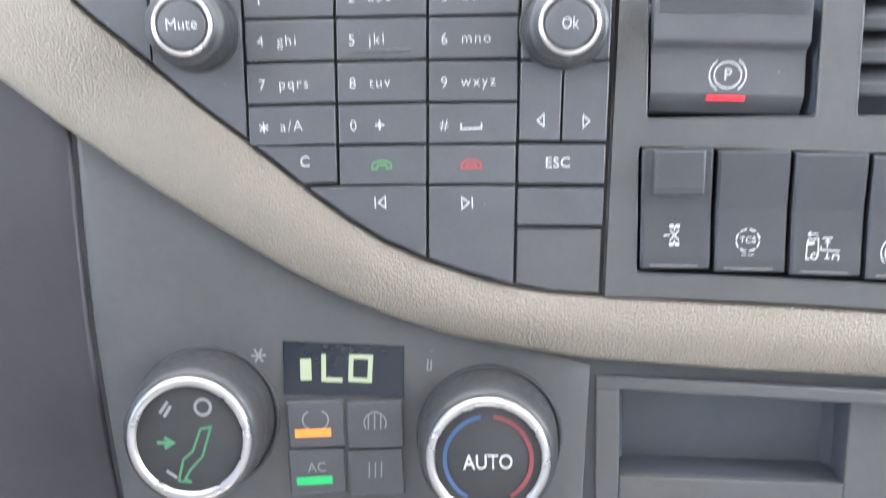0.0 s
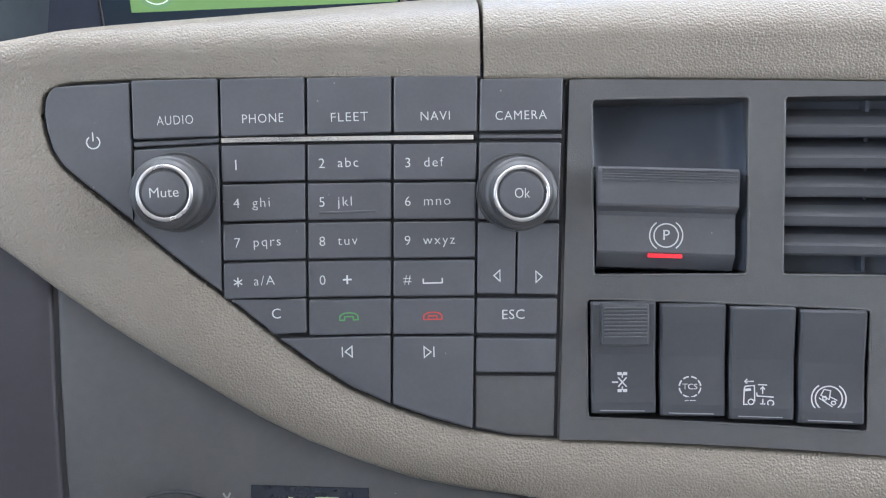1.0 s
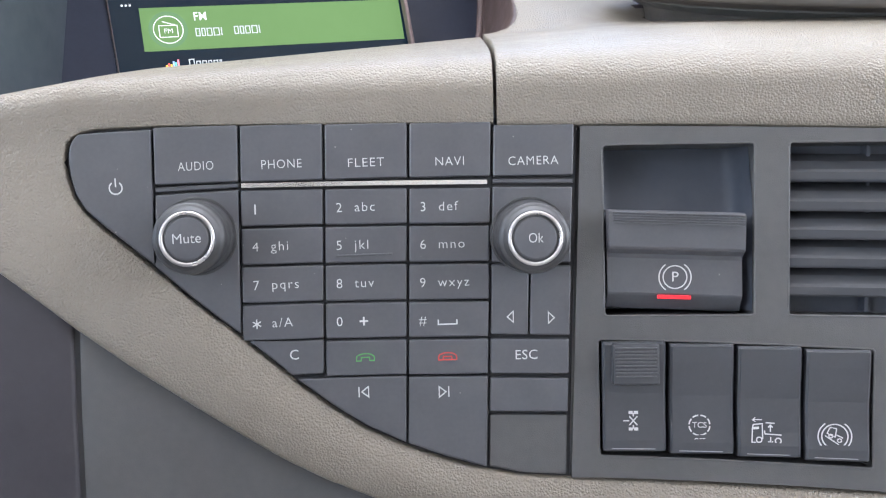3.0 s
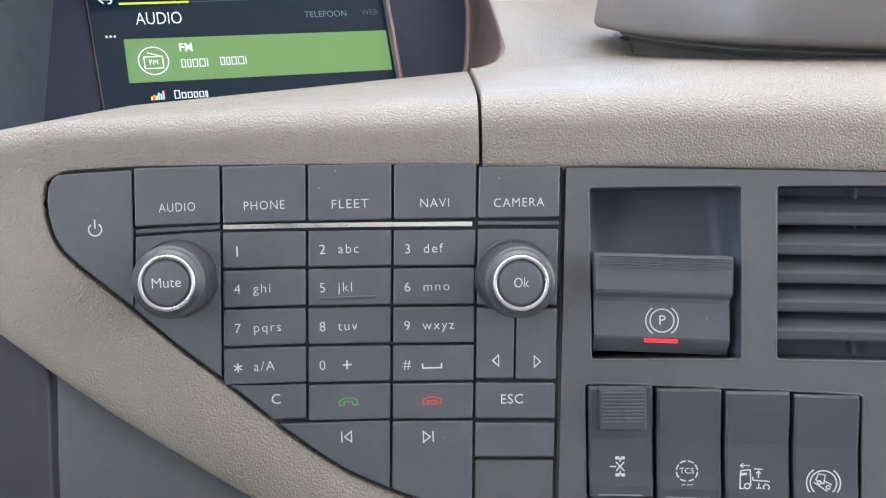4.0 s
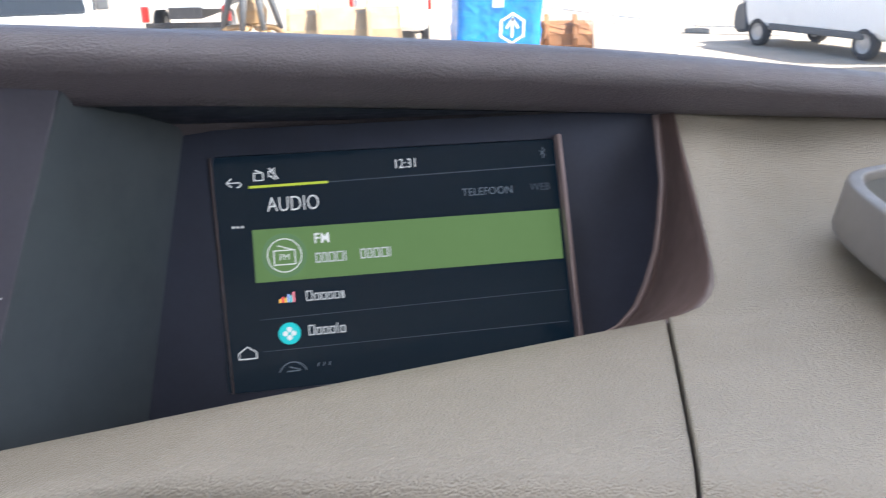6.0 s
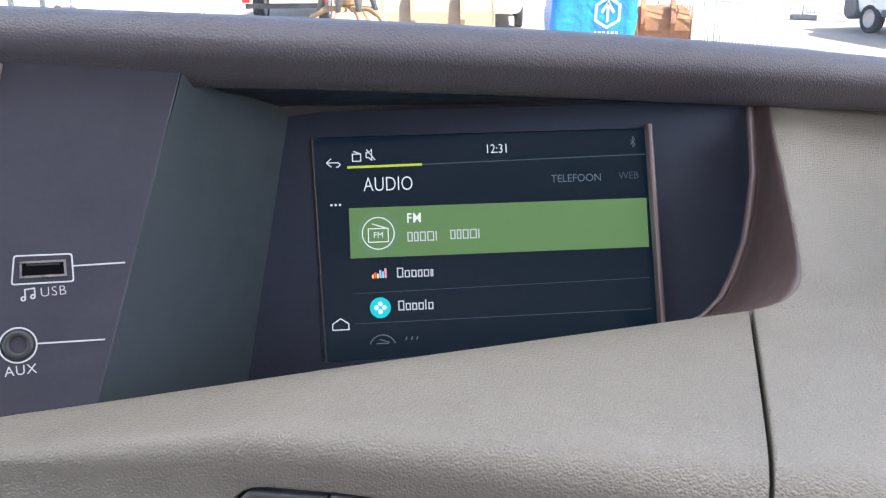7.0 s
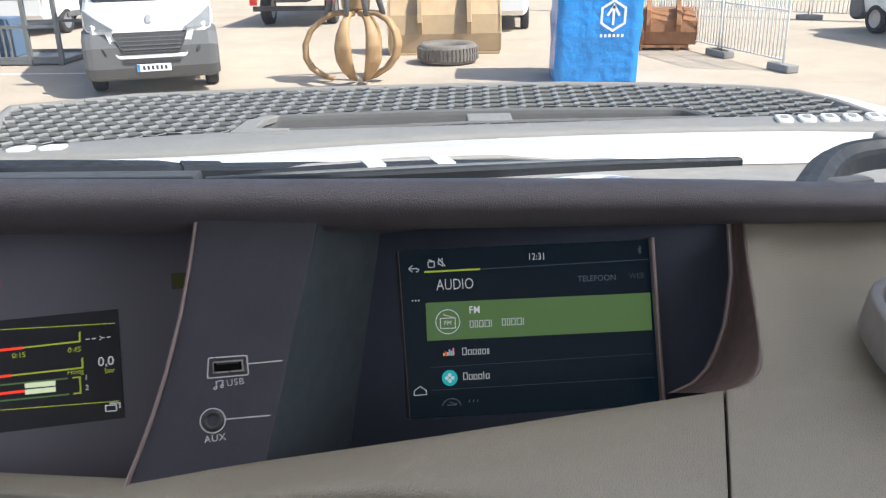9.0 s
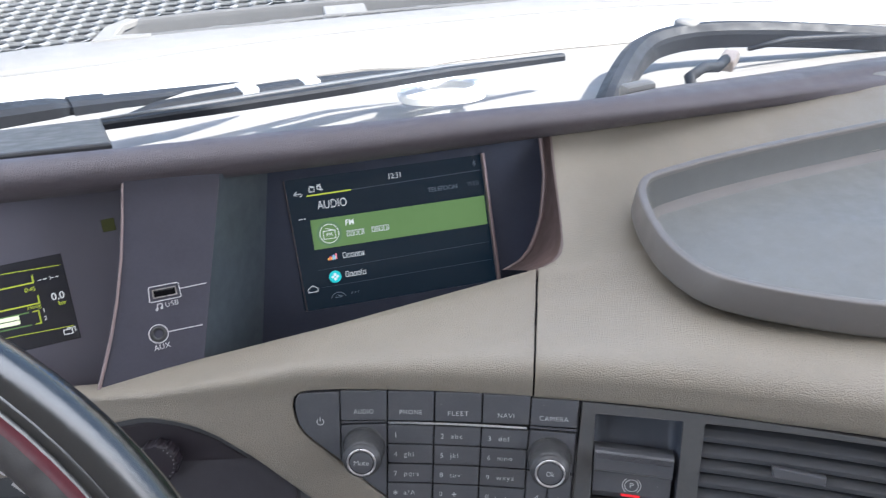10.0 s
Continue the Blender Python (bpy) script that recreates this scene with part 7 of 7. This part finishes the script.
# tyre lying flat
ty = thing("loose_tyre", (-0.55, 16.75, 0), "large black tyre lying flat on the concrete", "tyre")
bm = bmesh.new()
prof = [(0.34, 0.05), (0.52, 0.0), (0.58, 0.05), (0.60, 0.14), (0.60, 0.24), (0.58, 0.34), (0.52, 0.39), (0.34, 0.34), (0.30, 0.2), (0.34, 0.05)]
sheet(bm, [[Vector((-0.55 + r * math.cos(2 * math.pi * i / 48), 16.75 + r * math.sin(2 * math.pi * i / 48), z)) for i in range(48)] for r, z in prof], True)
part("carcass", bm, DUSTYTYRE, ty, smooth=True)
bm = bmesh.new()
for i in range(48):
    a = 2 * math.pi * i / 48
    for z in (0.09, 0.22):
        boxmesh(bm, Matrix.Translation((-0.55 + 0.598 * math.cos(a + z), 16.75 + 0.598 * math.sin(a + z), z)) @ pose(0, 0, 0, 0, 0, math.degrees(a + z)), 0.03, 0.05, 0.1)
part("tread", bm, DUSTYTYRE, ty, "blocky tread")

# blue sheeted container with a printed symbol
bx = thing("blue_crate", (2.0, 14.5, 0), "tall crate wrapped in wrinkled blue plastic sheet", "crate")
bm = bmesh.new()
rows = []
for z, g in ((0.0, 0.0), (0.08, 0.02), (0.6, 0.015), (1.05, 0.05), (1.15, 0.02), (1.7, 0.06), (2.2, 0.04), (2.3, -0.1)):
    ring_ = []
    for i in range(40):
        t = i / 40 * 4
        side, f = int(t), t - int(t)
        px, py = [(-0.5 + f, -0.5), (0.5, -0.5 + f), (0.5 - f, 0.5), (-0.5, 0.5 - f)][side]
        wob = 0.016 * math.sin(9.1 * px + 4 * z) * math.cos(5.3 * py + 7 * z) + 0.012 * math.sin(23 * px + 11 * z + 17 * py)
        ring_.append(Vector((2.02 + px * (1.36 + g) * (1 + wob) + 0.03 * z, 14.72 + py * (1.2 + g) * (1 + wob), z)))
    rows.append(ring_)
vs = sheet(bm, rows, True)
bm.faces.new(vs[-1])
part("sheet", bm, BLUE, bx, "shiny wrinkled blue sheet", smooth=True)
fmb = lambda a, b, w: Vector((2.02 + a + 0.03 * b, 14.06 - w, b))
hx = [(0.22 * math.sin(radians(60 * i)) + 0.22, 1.10 + 0.24 * math.cos(radians(60 * i))) for i in range(7)]
marks("symbol", fmb, [hx, [(0.22, 0.95), (0.22, 1.26)], [(0.12, 1.10), (0.22, 1.26), (0.32, 1.10)]], 0.04, -0.03, SIGNWHITE, bx, "white arrow symbol")
marks("symbol", fmb, [[(0.02 + 0.07 * i, 0.78), (0.06 + 0.07 * i, 0.78)] for i in range(6)], 0.05, -0.03, SIGNWHITE, bx, "plain white bars")
plate("label", fmb, rect(-0.12, 1.44, 0.06, 1.60), -0.08, -0.025, SIGNWHITE, bx, bev=0)


def fence_run(p, q, label):
    """A mobile fence panel between two feet."""
    p, q = Vector(p), Vector(q)
    th = thing("fence_panel", (p + q) / 2, label, "fence", "mobile fence panels")
    d = (q - p).normalized()
    up = Vector((0, 0, 1))
    for a, b, r in ((p + up * 0.02, p + up * 2.0, 0.021), (q + up * 0.02, q + up * 2.0, 0.021)):
        bm = bmesh.new()
        tube(bm, [a, b], r, 8)
        part("post", bm, FENCE, th, smooth=True)
    for z in (0.2, 1.05, 1.95):
        bm = bmesh.new()
        tube(bm, [p + up * z, q + up * z], 0.016, 8)
        part("rail", bm, FENCE, th, smooth=True)
    n = int((q - p).length / 0.11)
    for i in range(1, n):
        c = p + (q - p) * i / n
        bm = bmesh.new()
        tube(bm, [c + up * 0.2, c + up * 1.95], 0.013, 6)
        part("bar", bm, FENCE, th, smooth=True)
    for c in (p, q):
        bm = bmesh.new()
        boxmesh(bm, Matrix.Translation(c) @ pose(0, 0, 0, 0, 0, math.degrees(math.atan2(d.y, d.x)) + 90), 0.24, 0.62, 0.14, 0.03)
        part("foot", bm, BLOCK, th, "grey concrete foot")
    return th


fence_run((4.95, 17.1, 0), (5.5, 15.15, 0), "pale mobile fence panel on concrete feet")
fence_run((4.3, 19.6, 0), (4.92, 17.2, 0), "pale mobile fence panel on concrete feet")
fence_run((3.6, 22.0, 0), (4.27, 19.7, 0), "pale mobile fence panel on concrete feet")
fence_run((6.2, 26.5, 0), (9.4, 24.4, 0), "pale mobile fence panel far off")
fence_run((9.45, 24.3, 0), (12.6, 22.6, 0), "pale mobile fence panel far off")
fence_run((3.0, 28.5, 0), (6.15, 26.6, 0), "pale mobile fence panel far off")

# metal cage on the left
cg = thing("metal_cage", (-9.6, 17.4, 0), "grey steel transport cage on the yard", "cage")
for x in (-10.6, -9.9, -9.2, -8.55):
    for y in (17.0, 18.3):
        box("post", pose(x, y, 0), 0.08, 0.08, 2.2, GALVA, cg)
for z in (0.12, 0.75, 1.3, 2.1):
    for y in (17.0, 18.3):
        box("rail", pose(-9.58, y, z), 2.1, 0.06, 0.06, GALVA, cg)
box("deck", pose(-9.58, 17.65, 0.02), 2.1, 1.36, 0.1, GALVA, cg, bev=0.02)
for i in range(7):
    box("bar", pose(-10.4 + i * 0.14, 16.98, 0.15), 0.03, 0.03, 0.6, GALVA, cg)
box("sign", pose(-9.9, 16.95, 1.15), 0.42, 0.03, 0.2, material("yellow_sign", (0.6, 0.42, 0.05), 0.5), cg, bev=0.005, label="small yellow plate")
box("crate", pose(-10.2, 17.6, 0.12), 0.9, 0.8, 0.8, material("steel_blue_box", (0.1, 0.16, 0.25), 0.5, var=0.2), cg, bev=0.03, label="blue grey box in the cage")

# rear of a flatbed truck
ft = thing("flatbed_truck", (-5.3, 24.2, 0), "dark rear end of a flatbed truck with red lights", "truck")
box("bed", pose(-5.2, 27.2, 1.05), 2.5, 6.0, 0.18, CHASSIS, ft, bev=0.02)
box("tail_board", pose(-5.2, 24.15, 0.95), 2.5, 0.08, 0.5, VANWHITE, ft, bev=0.02, label="pale tail board")
box("bumper_bar", pose(-5.2, 24.2, 0.45), 2.3, 0.1, 0.14, CHASSIS, ft, bev=0.02)
for sg in (-1, 1):
    box("tail_light", pose(-5.2 + sg * 1.1, 24.1, 0.62), 0.22, 0.08, 0.42, REDGLASS, ft, bev=0.02, label="red tail light")
    wheel_parts(ft, pose(-5.2 + sg * 0.95, 25.2, 0.45), 0.45, 0.3)
box("chassis_rail", pose(-5.2, 26.5, 0.7), 0.9, 5.0, 0.3, CHASSIS, ft)

# green and pale shed at the right edge of the yard
shed = thing("storage_shed", (14.8, 13.4, 0), "pale storage shed with a green corner", "shed")
box("wall", pose(15.3, 12.6, 0), 6.4, 5.2, 3.6, PALESHEET, shed, bev=0.02)
box("corner_post", pose(12.06, 15.2, 0), 0.5, 0.4, 3.62, GREENSHEET, shed, bev=0.02, label="green corner panel")
box("roof", pose(15.3, 12.6, 3.6), 6.8, 5.6, 0.15, GREENSHEET, shed, bev=0.02)
for i in range(11):
    box("wall_rib", pose(12.35 + i * 0.58, 15.2, 0), 0.06, 0.05, 3.55, PALESHEET, shed)

# far hall closing the yard
hall = thing("warehouse", (0, 62, 0), "long pale warehouse far across the yard", "building")
box("wall", pose(0, 66, 0), 150, 8, 7, PALESHEET, hall)
for i in range(12):
    box("door", pose(-55 + i * 10, 61.95, 0), 4.0, 0.12, 4.2, VANWHITE, hall, label="white roller door")
box("roof", pose(0, 66, 7), 151, 9, 0.4, LID, hall)

# painted line
ln_ = thing("ground_line", (-8.6, 15.85, 0), "worn white line painted on concrete", "marking", kind="structure")
box("paint", pose(-9.4, 15.85, 0.0), 5.2, 0.1, 0.004, LINEPAINT, ln_)
